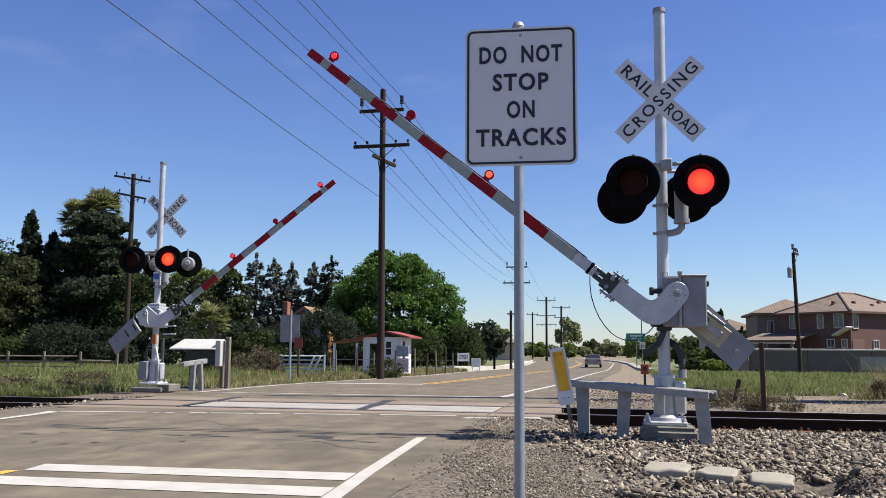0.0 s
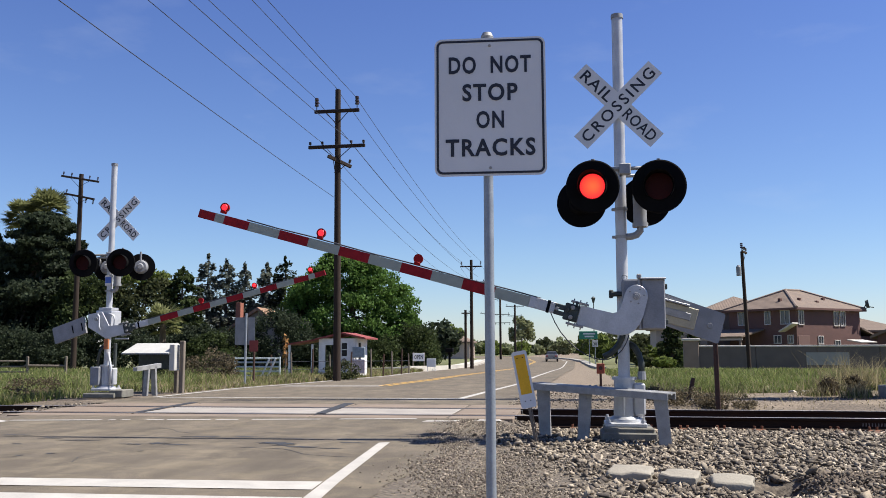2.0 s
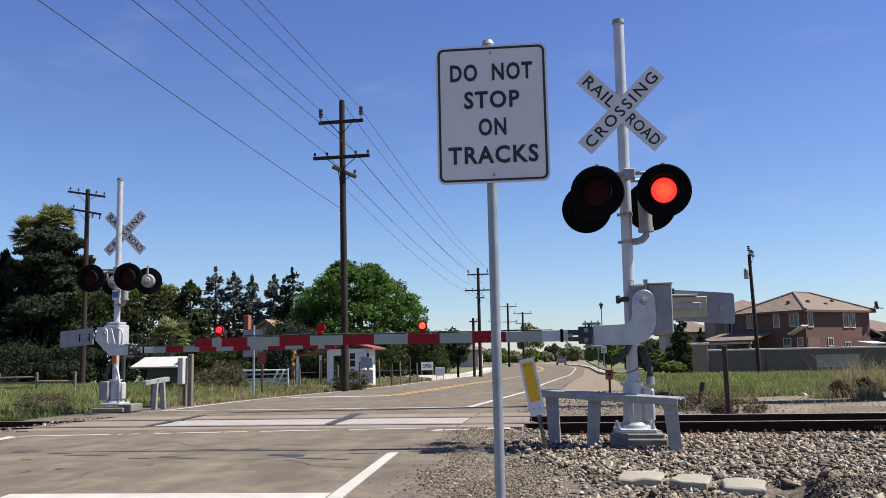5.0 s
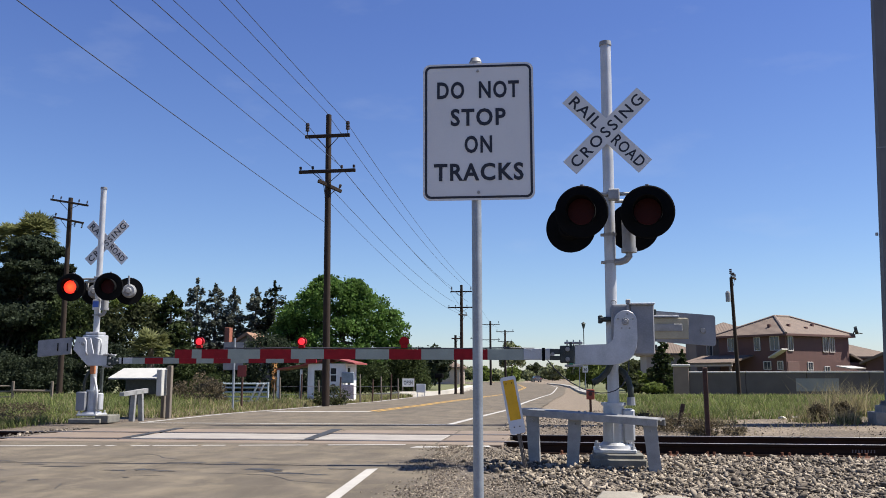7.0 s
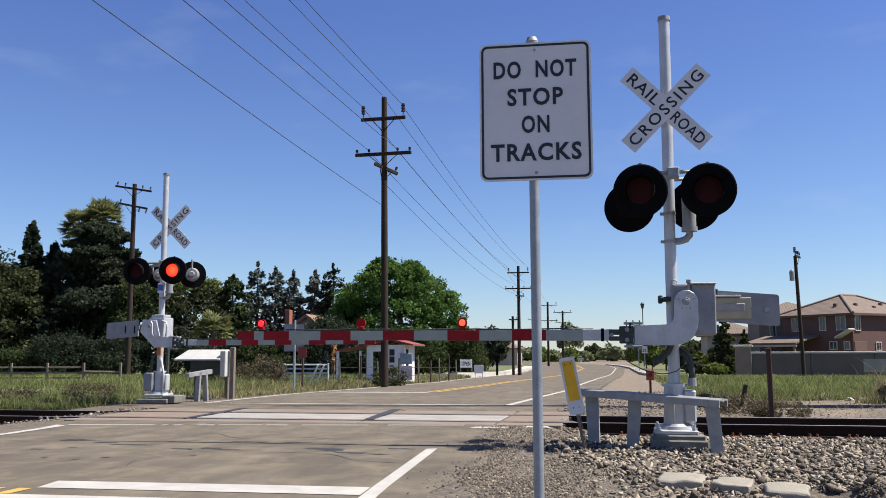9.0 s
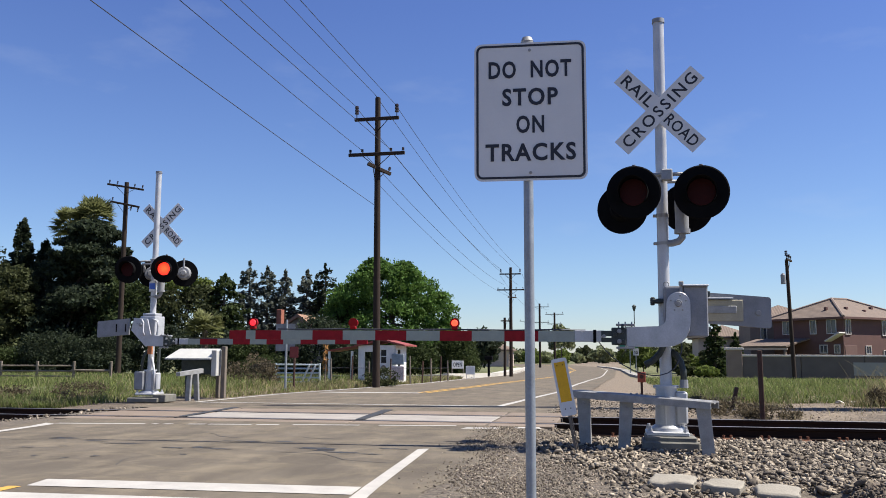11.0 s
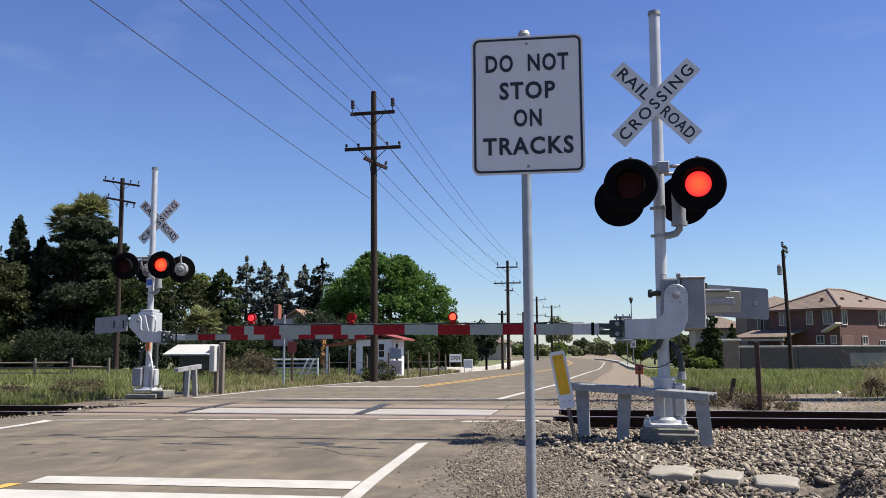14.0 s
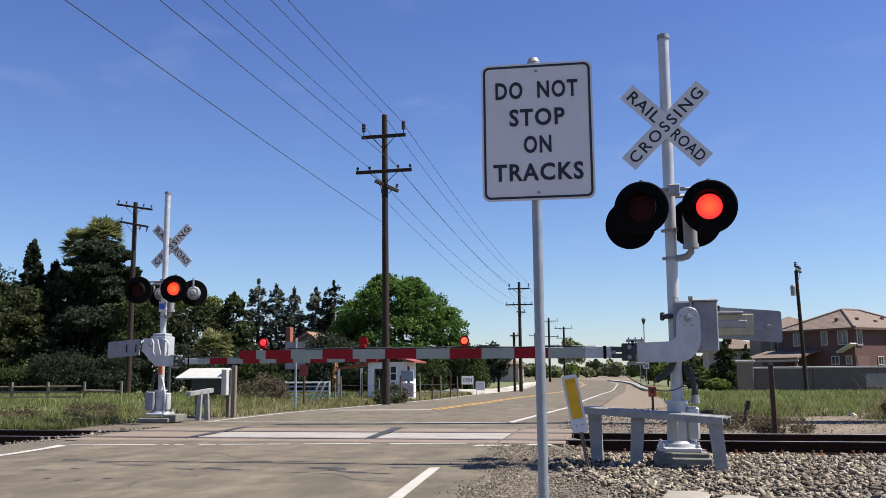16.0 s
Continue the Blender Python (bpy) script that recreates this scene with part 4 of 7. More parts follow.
        for zz in (1.30, 1.69):
            bm = bmesh.new()
            box(bm, (0.462, -0.20, zz), (0.03, 0.07, 0.06), 0.006)
            part("latch", bm, M_DARKMETAL, cover)
        bm = bmesh.new()
        box(bm, (0.0, -0.05, 1.20), (0.16, 0.20, 0.05), 0.012)
        part("mounting_saddle", bm, M_DARKMETAL, mech, "dark steel saddle round the mast")
        bm = bmesh.new()
        tube(bm, [(0.02 + 0.03 * math.cos(a), -0.1, 1.805 + 0.03 * math.sin(a)) for a in np.linspace(0, 6.2, 12)], 0.007, 6)
        part("lifting_eye", bm, M_GALV, mech)
        bm = bmesh.new()
        box(bm, (-0.07, -0.06, 1.62), (0.14, 0.16, 0.05), 0.012)
        box(bm, (-0.13, -0.06, 1.62), (0.05, 0.1, 0.09), 0.01)
        part("mast_bracket", bm, M_DARKMETAL, mech, "dark clamp bracket")
        bm = bmesh.new()
        box(bm, (-0.09, -0.06, 1.25), (0.12, 0.16, 0.06), 0.02)
        part("mast_bracket", bm, M_DARKMETAL, mech, "dark clamp bracket")
        bm = bmesh.new()
        tube(bm, [(0.0, -0.10, 1.21), (-0.02, -0.12, 1.13), (-0.07, -0.12, 1.03), (-0.15, -0.12, 0.95), (-0.23, -0.12, 0.91)], 0.035, 8)
        part("drain_pipe", bm, M_DARKMETAL, mech)
        bm = bmesh.new()
        tube(bm, [(0.06, 0.02, 1.06), (0.12, 0.0, 1.02), (0.165, -0.02, 0.94), (0.19, -0.04, 0.84), (0.19, -0.05, 0.74)], 0.036, 10)
        part("flexible_conduit", bm, M_DARKMETAL, mech)
        bm = bmesh.new()
        rod(bm, (0.19, -0.05, 0.66), (0.19, -0.05, 0.75), 0.05, 0.045, 10)
        part("conduit_fitting", bm, M_ALU_DULL, mech)
        gate_arm(sg, pose(0.13, yf, 1.58), s, key, [(1.52, 1.90), (2.27, 2.64), (3.03, 3.40), (3.79, 4.16), (4.55, 4.87), (4.99, 5.20)])
    else:
        box(bm, (0.0, 0.0, 1.62), (0.36, 0.42, 0.46), 0.025, seg=2)
        box(bm, (0.02, -0.05, 1.88), (0.30, 0.3, 0.06), 0.01)
        mech = part("gate_mechanism", bm, M_ALU, sg, "pale grey cast mechanism box")
        bm = bmesh.new()
        tube(bm, [(0.10, -0.20, 1.78), (0.24, -0.22, 1.74), (0.26, -0.22, 1.60), (0.24, -0.22, 1.45), (0.24, -0.22, 1.38)], 0.022, 8)
        tube(bm, [(-0.02, -0.42, 1.76), (0.02, -0.42, 1.70), (0.02, -0.42, 1.5), (0.06, -0.42, 1.42)], 0.02, 8)
        box(bm, (0.35, -0.32, 1.41), (0.6, 0.05, 0.03), 0.006)
        box(bm, (0.50, -0.32, 1.24), (0.3, 0.05, 0.03), 0.006)
        part("guard_bar", bm, M_ALU, mech)
        bm = bmesh.new()
        box(bm, (0.04, -0.12, 1.13), (0.11, 0.05, 0.22), 0.01)
        part("tag_plate", bm, material("faded_orange_tag", (0.45, 0.16, 0.06), 0.7, 0, 0.7, 14, 60, 0.05), mech, "faded orange plate")
        bm = bmesh.new()
        box(bm, (0.0, -0.075, 2.50), (0.15, 0.012, 0.22), 0.004)
        bl = part("notice_plate", bm, M_SIGN, mech, "small blue and white notice with unreadable bars")
        bm = bmesh.new()
        box(bm, (0.0, -0.0825, 2.51), (0.135, 0.002, 0.13))
        part("notice_panel", bm, material("blue_notice_ink", (0.05, 0.13, 0.5), 0.5, 0, 0.9, 8, 60, 0), mech)
        gate_arm(sg, pose(-0.08, yf, 1.79), s, key, [(1.40, 1.80), (2.15, 2.53), (2.90, 3.27), (3.65, 4.02), (4.40, 4.72), (4.86, 5.08)])
        bm = bmesh.new()
        box(bm, (0.10, 0.15, 0.75), (0.06, 0.06, 0.8), 0.01)
        part("cable_duct", bm, M_DARKMETAL, sg)
        bm = bmesh.new()
        box(bm, (-0.17, -0.06, 0.45), (0.22, 0.26, 0.40), 0.02)
        part("relay_box", bm, M_ALU_DULL, sg, "grey junction box at the foot of the mast")
        bm = bmesh.new()
        tube(bm, [(0.16, -0.12, 0.26), (0.16, -0.12, 0.62), (0.12, -0.08, 0.72), (0.05, -0.05, 0.95)], 0.026, 8)
        part("cable_conduit", bm, M_ALU, sg)
        bm = bmesh.new()
        tube(bm, [(-0.02, -0.10, 1.10), (-0.10, -0.12, 0.98), (-0.14, -0.12, 0.82), (-0.15, -0.10, 0.64)], 0.03, 8)
        part("flexible_conduit", bm, M_DARKMETAL, sg, "dark flexible conduit")
    return sg


near_signal = crossing_signal("near", (0.665, 10.29, 0.0), -1, "aluminium crossing signal with round black lamps and a striped gate")
near_signal.matrix_basis = pose(0.667, 10.29, 0.0, 0, 0.33, 0)
far_signal = crossing_signal("far", (-9.85, 17.84, 0.0), 1, "aluminium crossing signal with a gate across the oncoming lane")


# ---------------- guard rail and marker by the near signal ----------------
def guard_rail():
    g = thing("guard_rail", (0.40, 10.12, 0.0), "short galvanised steel guard rail on three posts before the signal", "guard rail", rz=-27)
    bm = bmesh.new()
    prof = [(-0.12, -0.03), (-0.12, 0.042), (-0.11, 0.05), (-0.03, 0.05), (-0.015, 0.036), (0.015, 0.036), (0.03, 0.05), (0.11, 0.05), (0.12, 0.042), (0.12, -0.03), (0.105, -0.03), (0.105, 0.034), (0.03, 0.034), (0.015, 0.02), (-0.015, 0.02), (-0.03, 0.034), (-0.105, 0.034), (-0.105, -0.03)]
    a = [bm.verts.new((-0.81, y, 0.535 + z + 0.03)) for y, z in prof]
    b = [bm.verts.new((0.82, y, 0.525 + z - 0.035)) for y, z in prof]
    for i in range(len(prof)):
        j = (i + 1) % len(prof)
        bm.faces.new((a[i], a[j], b[j], b[i]))
    bm.faces.new(a[::-1])
    bm.faces.new(b)
    rail = part("beam", bm, M_GALV, g, "galvanised channel beam")
    for x in (-0.12, -0.05):
        bm = bmesh.new()
        rod(bm, (x, -0.02, 0.575), (x, -0.02, 0.60), 0.018, 0.014, 8)
        part("bolt", bm, M_GALV, rail)
    for x, top, lean in ((-0.70, 0.545, 2), (-0.22, 0.525, -4), (0.74, 0.480, 5)):
        bm = bmesh.new()
        slab(bm, [(-0.062, -0.15), (0.062, -0.15), (0.072, top), (-0.072, top)], 0.012, Matrix.Translation((0, -0.045, 0)))
        for q in (-1, 1):
            slab(bm, [(q * 0.056, -0.15), (q * 0.046, -0.15), (q * 0.056, top), (q * 0.066, top)], 0.08, Matrix.Translation((0, -0.001, 0)))
        post = part("post", bm, M_GALV, g, "galvanised steel channel post", pose(x, 0, 0, 0, -lean, 18))
        bm = bmesh.new()
        rod(bm, (0.0, -0.05, top - 0.07), (0.0, -0.062, top - 0.07), 0.016, 0.013, 8)
        part("bolt", bm, M_GALV, post)


guard_rail()


def leaning_marker():
    mk = thing("marker_post", (-0.32, 9.72, -0.045), "leaning white roadside marker with a yellow reflective panel", "road marker")
    m = pose(0, 0, 0.04, -4, -10.5, 2)
    bm = bmesh.new()
    slab(bm, rounded(0.168, 0.62, 0.028), 0.006)
    pl = part("marker_plate", bm, M_SIGN, mk, "white rounded plate", m @ pose(0.015, 0, 0.69))
    bm = bmesh.new()
    box(bm, (0.0, -0.0045, 0.055), (0.118, 0.003, 0.43))
    part("reflector", bm, M_ORANGE, pl, "yellow reflective panel")
    for x, z in ((-0.03, 0.235), (0.03, 0.235), (-0.03, -0.235), (0.03, -0.235)):
        bm = bmesh.new()
        rod(bm, (x, -0.003, z), (x, -0.010, z), 0.007, 0.006, 8)
        part("bolt", bm, M_BLACK, pl)
    bm = bmesh.new()
    box(bm, (0.012, 0.014, 0.45), (0.03, 0.012, 1.0), 0.002)
    box(bm, (0.036, 0.022, 0.42), (0.012, 0.01, 0.92), 0.002)
    part("stake", bm, M_OLDWOOD, mk, "thin weathered stake", m)


leaning_marker()


# ---------------- utility poles and wires ----------------
def insulator(bm, x, y, z, h=0.22, r=0.055):
    rod(bm, (x, y, z), (x, y, z + h * 0.5), 0.015, 0.015, 6)
    for k in range(3):
        rod(bm, (x, y, z + h * (0.3 + 0.2 * k)), (x, y, z + h * (0.45 + 0.2 * k)), r, r * 0.75, 8)


def utility_pole(at, height, label, arms, r0=0.15, r1=0.10, lean=0.0, group="utility poles", extras=()):
    p = thing("utility_pole", at, label, "utility pole", group)
    m = pose(0, 0, 0, 0, lean, 0)
    bm = bmesh.new()
    rod(bm, (0, 0, -0.3), (0, 0, height), r0, r1, 14)
    shade(part("pole_shaft", bm, M_WOODPOLE, p, "dark creosoted wooden shaft", m))
    for z, w, tilt, ins, yaw in arms:
        bm = bmesh.new()
        box(bm, (0, -r1 - 0.05, 0), (w, 0.09, 0.11), 0.008)
        tube(bm, [(-w * 0.28, -r1 - 0.06, 0), (0, -r1 - 0.02, -0.45)], 0.014, 5)
        tube(bm, [(w * 0.28, -r1 - 0.06, 0), (0, -r1 - 0.02, -0.45)], 0.014, 5)
        a = part("crossarm", bm, M_WOODPOLE, p, "wooden crossarm with braces", m @ pose(0, 0, z, 0, tilt, yaw))
        for x, h in ins:
            bm = bmesh.new()
            insulator(bm, x, -r1 - 0.05, 0.05, h, 0.05 if h < 0.3 else 0.075)
            part("insulator", bm, M_INSUL, a, "dark porcelain insulator")
    for kind, x, z in extras:
        bm = bmesh.new()
        if kind == "can":
            rod(bm, (x, -0.1, z + 0.1), (x, -0.1, z + 0.6), 0.13, 0.13, 14)
            rod(bm, (x, -0.1, z + 0.6), (x, -0.1, z + 0.7), 0.13, 0.04, 14)
            part("transformer", bm, M_ALU_DULL, p, "grey transformer can", m)
        elif kind == "insulator":
            insulator(bm, x, 0, z, 0.5, 0.085)
            part("insulator", bm, M_INSUL, p, "", m)
    return p


utility_pole((-7.57, 28.17, 0.0), 9.75, "tall dark wooden utility pole with two crossarms by the road", [
    (8.98, 1.55, 0, [(-0.70, 0.5), (0.70, 0.5)], 0), (7.76, 1.95, 0, [(-0.92, 0.16), (-0.5, 0.16), (0.5, 0.16), (0.92, 0.16)], 0),
    (7.25, 0.9, 18, [(0.35, 0.2)], 40)], 0.128, 0.092, -0.35, extras=[("insulator", 0, 9.35)])


def span_wire(name, a, b, sag, label, r=0.009):
    bm = bmesh.new()
    a, b = Vector(a), Vector(b)
    tube(bm, [a.lerp(b, k / 24) - Vector((0, 0, 4 * sag * (k / 24) * (1 - k / 24))) for k in range(25)], r, 5)
    return tagged(part(name, bm, M_WIRE), label, "overhead wire", "overhead wires")


utility_pole((-8.70, 76.7, float(fall(76.7))), 9.55, "distant dark wooden utility pole with two crossarms", [
    (8.95, 1.9, 0, [(-0.85, 0.45), (0.85, 0.45)], 0), (7.55, 2.4, 0, [(-1.1, 0.2), (-0.5, 0.2), (0.5, 0.2), (1.1, 0.2)], 0), (6.9, 1.0, 0, [(0.4, 0.25)], 50)], 0.17, 0.12)
utility_pole((-9.4, 78.0, float(fall(78))), 5.2, "short dark wooden pole beside the road", [(4.9, 0.8, 0, [(0.3, 0.2)], 20)], 0.13, 0.11)
utility_pole((-12.6, 155.0, -0.95), 11.2, "far wooden utility pole with three crossarms", [
    (10.6, 3.4, 0, [(-1.5, 0.6), (1.5, 0.6)], 0), (7.9, 3.4, 0, [(-1.5, 0.3), (1.5, 0.3)], 0), (6.4, 3.6, 0, [(-1.6, -0.5), (-0.8, -0.5), (0.8, -0.5), (1.6, -0.5)], 0)], 0.22, 0.17)
utility_pole((-10.0, 155.0, -0.95), 9.6, "far wooden utility pole with two crossarms", [(9.3, 3.2, 0, [(-1.4, 0.4), (1.4, 0.4)], 0), (7.6, 2.6, 0, [(-1.1, 0.3), (1.1, 0.3)], 0)], 0.2, 0.16)
utility_pole((-18.5, 190.0, -0.95), 10.0, "thin far wooden utility pole", [(9.5, 2.6, 0, [(-1.1, 0.3), (1.1, 0.3)], 0)], 0.2, 0.16)
utility_pole((-27.1, 45.0, float(fall(45))), 11.05, "tall dark wooden utility pole among the trees", [
    (10.75, 2.1, 9, [(-0.95, 0.25), (-0.5, 0.25), (0.5, 0.25), (0.95, 0.25)], 12), (9.75, 1.7, 11, [(-0.75, 0.25), (0.4, -0.4), (0.8, -0.4)], 12)], 0.16, 0.12)
utility_pole((9.60, 50.2, float(fall(50.2)) + 0.25), 6.35, "leaning dark wooden utility pole with a transformer by the wall", [
    (6.3, 0.7, 5, [(-0.3, 0.25), (0.0, 0.3), (0.25, 0.25)], 60)], 0.115, 0.085, -1.3, extras=[("can", -0.25, 4.9), ("insulator", 0.0, 6.4)])

for x, z, e in ((-7.72, 9.86, 0), (-7.02, 9.5, 0), (-8.42, 9.5, 0), (-7.22, 7.98, 0), (-8.22, 7.98, 0.9)):
    span_wire("overhead_wire", (x, 28.1, z), (x + e, -25, z + 0.4), 0.35, "thin black wire strung between poles along the road")
    span_wire("overhead_wire", (x, 28.1, z), (-8.7 + (x + 7.72) * 1.25, 76.7, z - 0.85 + (0.15 if z < 9 else 0)), 0.5, "thin black wire running on to the next pole", 0.010)
span_wire("overhead_wire", (-7.72, 28.1, 6.05), (-6.6, -22, 7.1), 0.25, "low black telephone cable", 0.0085)
span_wire("overhead_wire", (-7.72, 28.1, 6.9), (-8.7, 76.7, 6.2), 0.6, "low black telephone cable running on to the next pole", 0.008)
for x in (-1.0, 1.0):
    span_wire("overhead_wire", (-8.7 + x, 76.7, 8.2), (-12.0 + x, 155, 9.2), 1.0, "thin far wire between poles", 0.010)


# ---------------- steel tower ----------------
def steel_tower():
    t = thing("steel_pole", (6.84, 18.95, 0.0), "tall tapered grey steel transmission pole on a concrete footing", "transmission pole")
    bm = bmesh.new()
    prev = None
    for z, r in ((0.40, 0.335), (8.0, 0.255), (16, 0.18), (22, 0.13)):
        ring = [bm.verts.new((r * math.cos(a) + 0.0235 * z, r * math.sin(a), z)) for a in [radians(-69 + 45 * k) for k in range(8)]]
        if prev:
            for k in range(8):
                bm.faces.new((prev[k], prev[(k + 1) % 8], ring[(k + 1) % 8], ring[k]))
        prev = ring
    bm.faces.new(prev)
    shaft = part("shaft", bm, M_TOWER, t, "eight-sided tapered steel shaft")
    bm = bmesh.new()
    rod(bm, (0, 0, 0.37), (0, 0, 0.40), 0.43, 0.43, 16)
    for k in range(14):
        a = 2 * math.pi * k / 14
        rod(bm, (0.39 * math.cos(a), 0.39 * math.sin(a), 0.40), (0.39 * math.cos(a), 0.39 * math.sin(a), 0.46), 0.022, 0.022, 6)
    part("base_plate", bm, M_TOWER, t)
    bm = bmesh.new()
    k8 = [(0.52 * math.cos(radians(22.5 + 45 * k)), 0.52 * math.sin(radians(22.5 + 45 * k))) for k in range(8)]
    for zz, sc in (((0.24, 0.37), 1.0), ((-0.1, 0.24), 1.28)):
        lo = [bm.verts.new((x * sc, y * sc, zz[0])) for x, y in k8]
        hi = [bm.verts.new((x * sc, y * sc, zz[1])) for x, y in k8]
        for k in range(8):
            bm.faces.new((lo[k], lo[(k + 1) % 8], hi[(k + 1) % 8], hi[k]))
        bm.faces.new(hi)
    part("footing", bm, M_CONC, t, "stepped octagonal concrete footing")
    bm = bmesh.new()
    rod(bm, (-0.30, -0.10, 3.8), (-0.30, -0.10, 3.86), 0.03, 0.03, 8)
    box(bm, (0.0, -0.31, 5.6), (0.5, 0.01, 0.015))
    part("weld_band", bm, M_ALU_DULL, t)


steel_tower()


# ---------------- fence posts and small signs ----------------
def post_thing(name, at, h, w, mat_, label, cat, lean=(0, 0), round_=False, group=""):
    p = thing(name, at, label, cat, group)
    bm = bmesh.new()
    if round_:
        rod(bm, (0, 0, -0.2), (0, 0, h), w / 2, w * 0.45, 10)
    else:
        box(bm, (0, 0, h / 2 - 0.1), (w, w, h + 0.2), w * 0.12)
    part("shaft", bm, mat_, p, "", pose(0, 0, 0, lean[0], lean[1], 0))
    return p


post_thing("fence_post", (2.50, 15.54, -0.05), 1.16, 0.075, M_RUSTPOST, "rust-brown iron fence post beside the track", "fence post", (0, -0.5), group="fence posts")
post_thing("fence_post", (8.72, 21.5, 0.05), 1.30, 0.095, M_RUSTPOST, "rust-brown iron fence post in the grass", "fence post", (0, 0.5), group="fence posts")
post_thing("fence_post", (2.38, 18.4, 0.0), 0.42, 0.075, M_RUSTPOST, "short broken leaning iron fence stub", "fence post", (0, 14), group="fence posts")
post_thing("fence_post", (-16.9, 20.6, 0.08), 0.75, 0.10, M_OLDWOOD, "leaning weathered wooden fence stub in the weeds", "fence post", (0, 17), group="fence posts")
post_thing("fence_post", (-19.4, 20.0, 0.08), 0.9, 0.035, M_RUSTPOST, "thin dark iron fence stake in the weeds", "fence post", (0, 0), True, "fence posts")


def red_box():
    r = thing("marker_box", (0.74, 21.5, 0.0), "small rust-red box on a short iron post", "utility marker")
    bm = bmesh.new()
    box(bm, (0, 0.03, 0.25), (0.055, 0.04, 0.6), 0.004)
    part("post", bm, M_RUSTPOST, r)
    bm = bmesh.new()
    box(bm, (0, -0.02, 0.52), (0.19, 0.05, 0.24), 0.01)
    body = part("box", bm, material("rust_red_paint", (0.28, 0.06, 0.03), 0.7, 0, 0.7, 20, 90, 0.1), r, "rust-red painted box")
    bm = bmesh.new()
    rod(bm, (0, -0.045, 0.53), (0, -0.05, 0.53), 0.045, 0.045, 14)
    part("emblem", bm, M_RUSTPOST, body)


red_box()


def sign_back():
    sgn = thing("road_sign", (-9.30, 24.5, 0.05), "grey unpainted back of a road sign on a steel post", "road sign")
    bm = bmesh.new()
    rod(bm, (0, 0, -0.2), (0, 0, 2.0), 0.035, 0.035, 12)
    part("post", bm, M_POST, sgn)
    bm = bmesh.new()
    slab(bm, rounded(0.60, 0.80, 0.04), 0.006)
    part("sign_plate", bm, M_ALU_DULL, sgn, "bare aluminium back of the sign", pose(-0.05, 0.05, 1.48))
    r = thing("marker_sign", (-9.02, 24.45, 0.04), "small faded red sign on a thin dark post", "road sign")
    bm = bmesh.new()
    rod(bm, (0, 0, -0.2), (0, 0, 1.2), 0.032, 0.032, 10)
    part("post", bm, M_RUSTPOST, r)
    bm = bmesh.new()
    slab(bm, rounded(0.26, 0.32, 0.03), 0.01)
    part("sign_plate", bm, material("faded_red_plate", (0.20, 0.035, 0.03), 0.7, 0, 0.75, 15, 70, 0.05), r, "faded red plate", pose(0, -0.05, 1.06))


sign_back()


def equipment_hood():
    e = thing("equipment_hood", (-9.75, 19.8, 0.0), "white sheet-metal hood over dark railway equipment on posts", "equipment cabinet")
    white = material("white_sheet_metal", (0.47, 0.462, 0.425), 0.6, 0, 0.88, 5, 60, 0.04)
    bm = bmesh.new()
    f = [(-0.68, 0.90, -0.30), (0.50, 0.90, -0.30), (0.56, 1.13, 0.10), (-0.50, 1.13, 0.10)]
    lo = [bm.verts.new(p) for p in [(x, y, z) for x, z, y in f]]
    hi = [bm.verts.new((x, y, z + 0.03)) for x, z, y in f]
    bm.faces.new(lo[::-1])
    bm.faces.new(hi)
    for k in range(4):
        bm.faces.new((lo[k], lo[(k + 1) % 4], hi[(k + 1) % 4], hi[k]))
    part("roof_sheet", bm, white, e, "sloping white roof sheet")
    bm = bmesh.new()
    box(bm, (0.56, -0.1, 0.82), (0.14, 0.30, 0.62), 0.015)
    part("side_panel", bm, white, e, "white side panel")
    bm = bmesh.new()
    box(bm, (0.0, 0.25, 0.72), (0.85, 0.4, 0.36), 0.02)
    box(bm, (-0.25, 0.2, 0.45), (0.2, 0.2, 0.3), 0.02)
    part("equipment_case", bm, M_DARKMETAL, e, "dark equipment case under the hood")
    for x in (-0.35, 0.45):
        bm = bmesh.new()
        box(bm, (x, 0.25, 0.27), (0.09, 0.09, 0.8), 0.01)
        part("leg", bm, M_OLDWOOD, e)
    w = thing("wooden_post", (-9.02, 19.75, 0.0), "square weathered wooden post beside the hood", "post")
    bm = bmesh.new()
    box(bm, (0, 0, 0.55), (0.11, 0.11, 1.32), 0.012)
    part("shaft", bm, M_OLDWOOD, w)
    g = thing("guard_rail", (-9.30, 18.75, 0.0), "short galvanised guard rail end beside the signal", "guard rail", rz=62)
    bm = bmesh.new()
    slab(bm, [(-0.40, 0.535), (0.22, 0.60), (0.22, 0.70), (-0.40, 0.62)], 0.16)
    part("beam", bm, M_GALV, g)
    for x, l in ((0.12, -4), (-0.12, 3)):
        bm = bmesh.new()
        box(bm, (0, 0, 0.3), (0.05, 0.16, 0.72), 0.006)
        part("post", bm, M_GALV, g, "", pose(x, 0, 0, 0, l, 0))


equipment_hood()


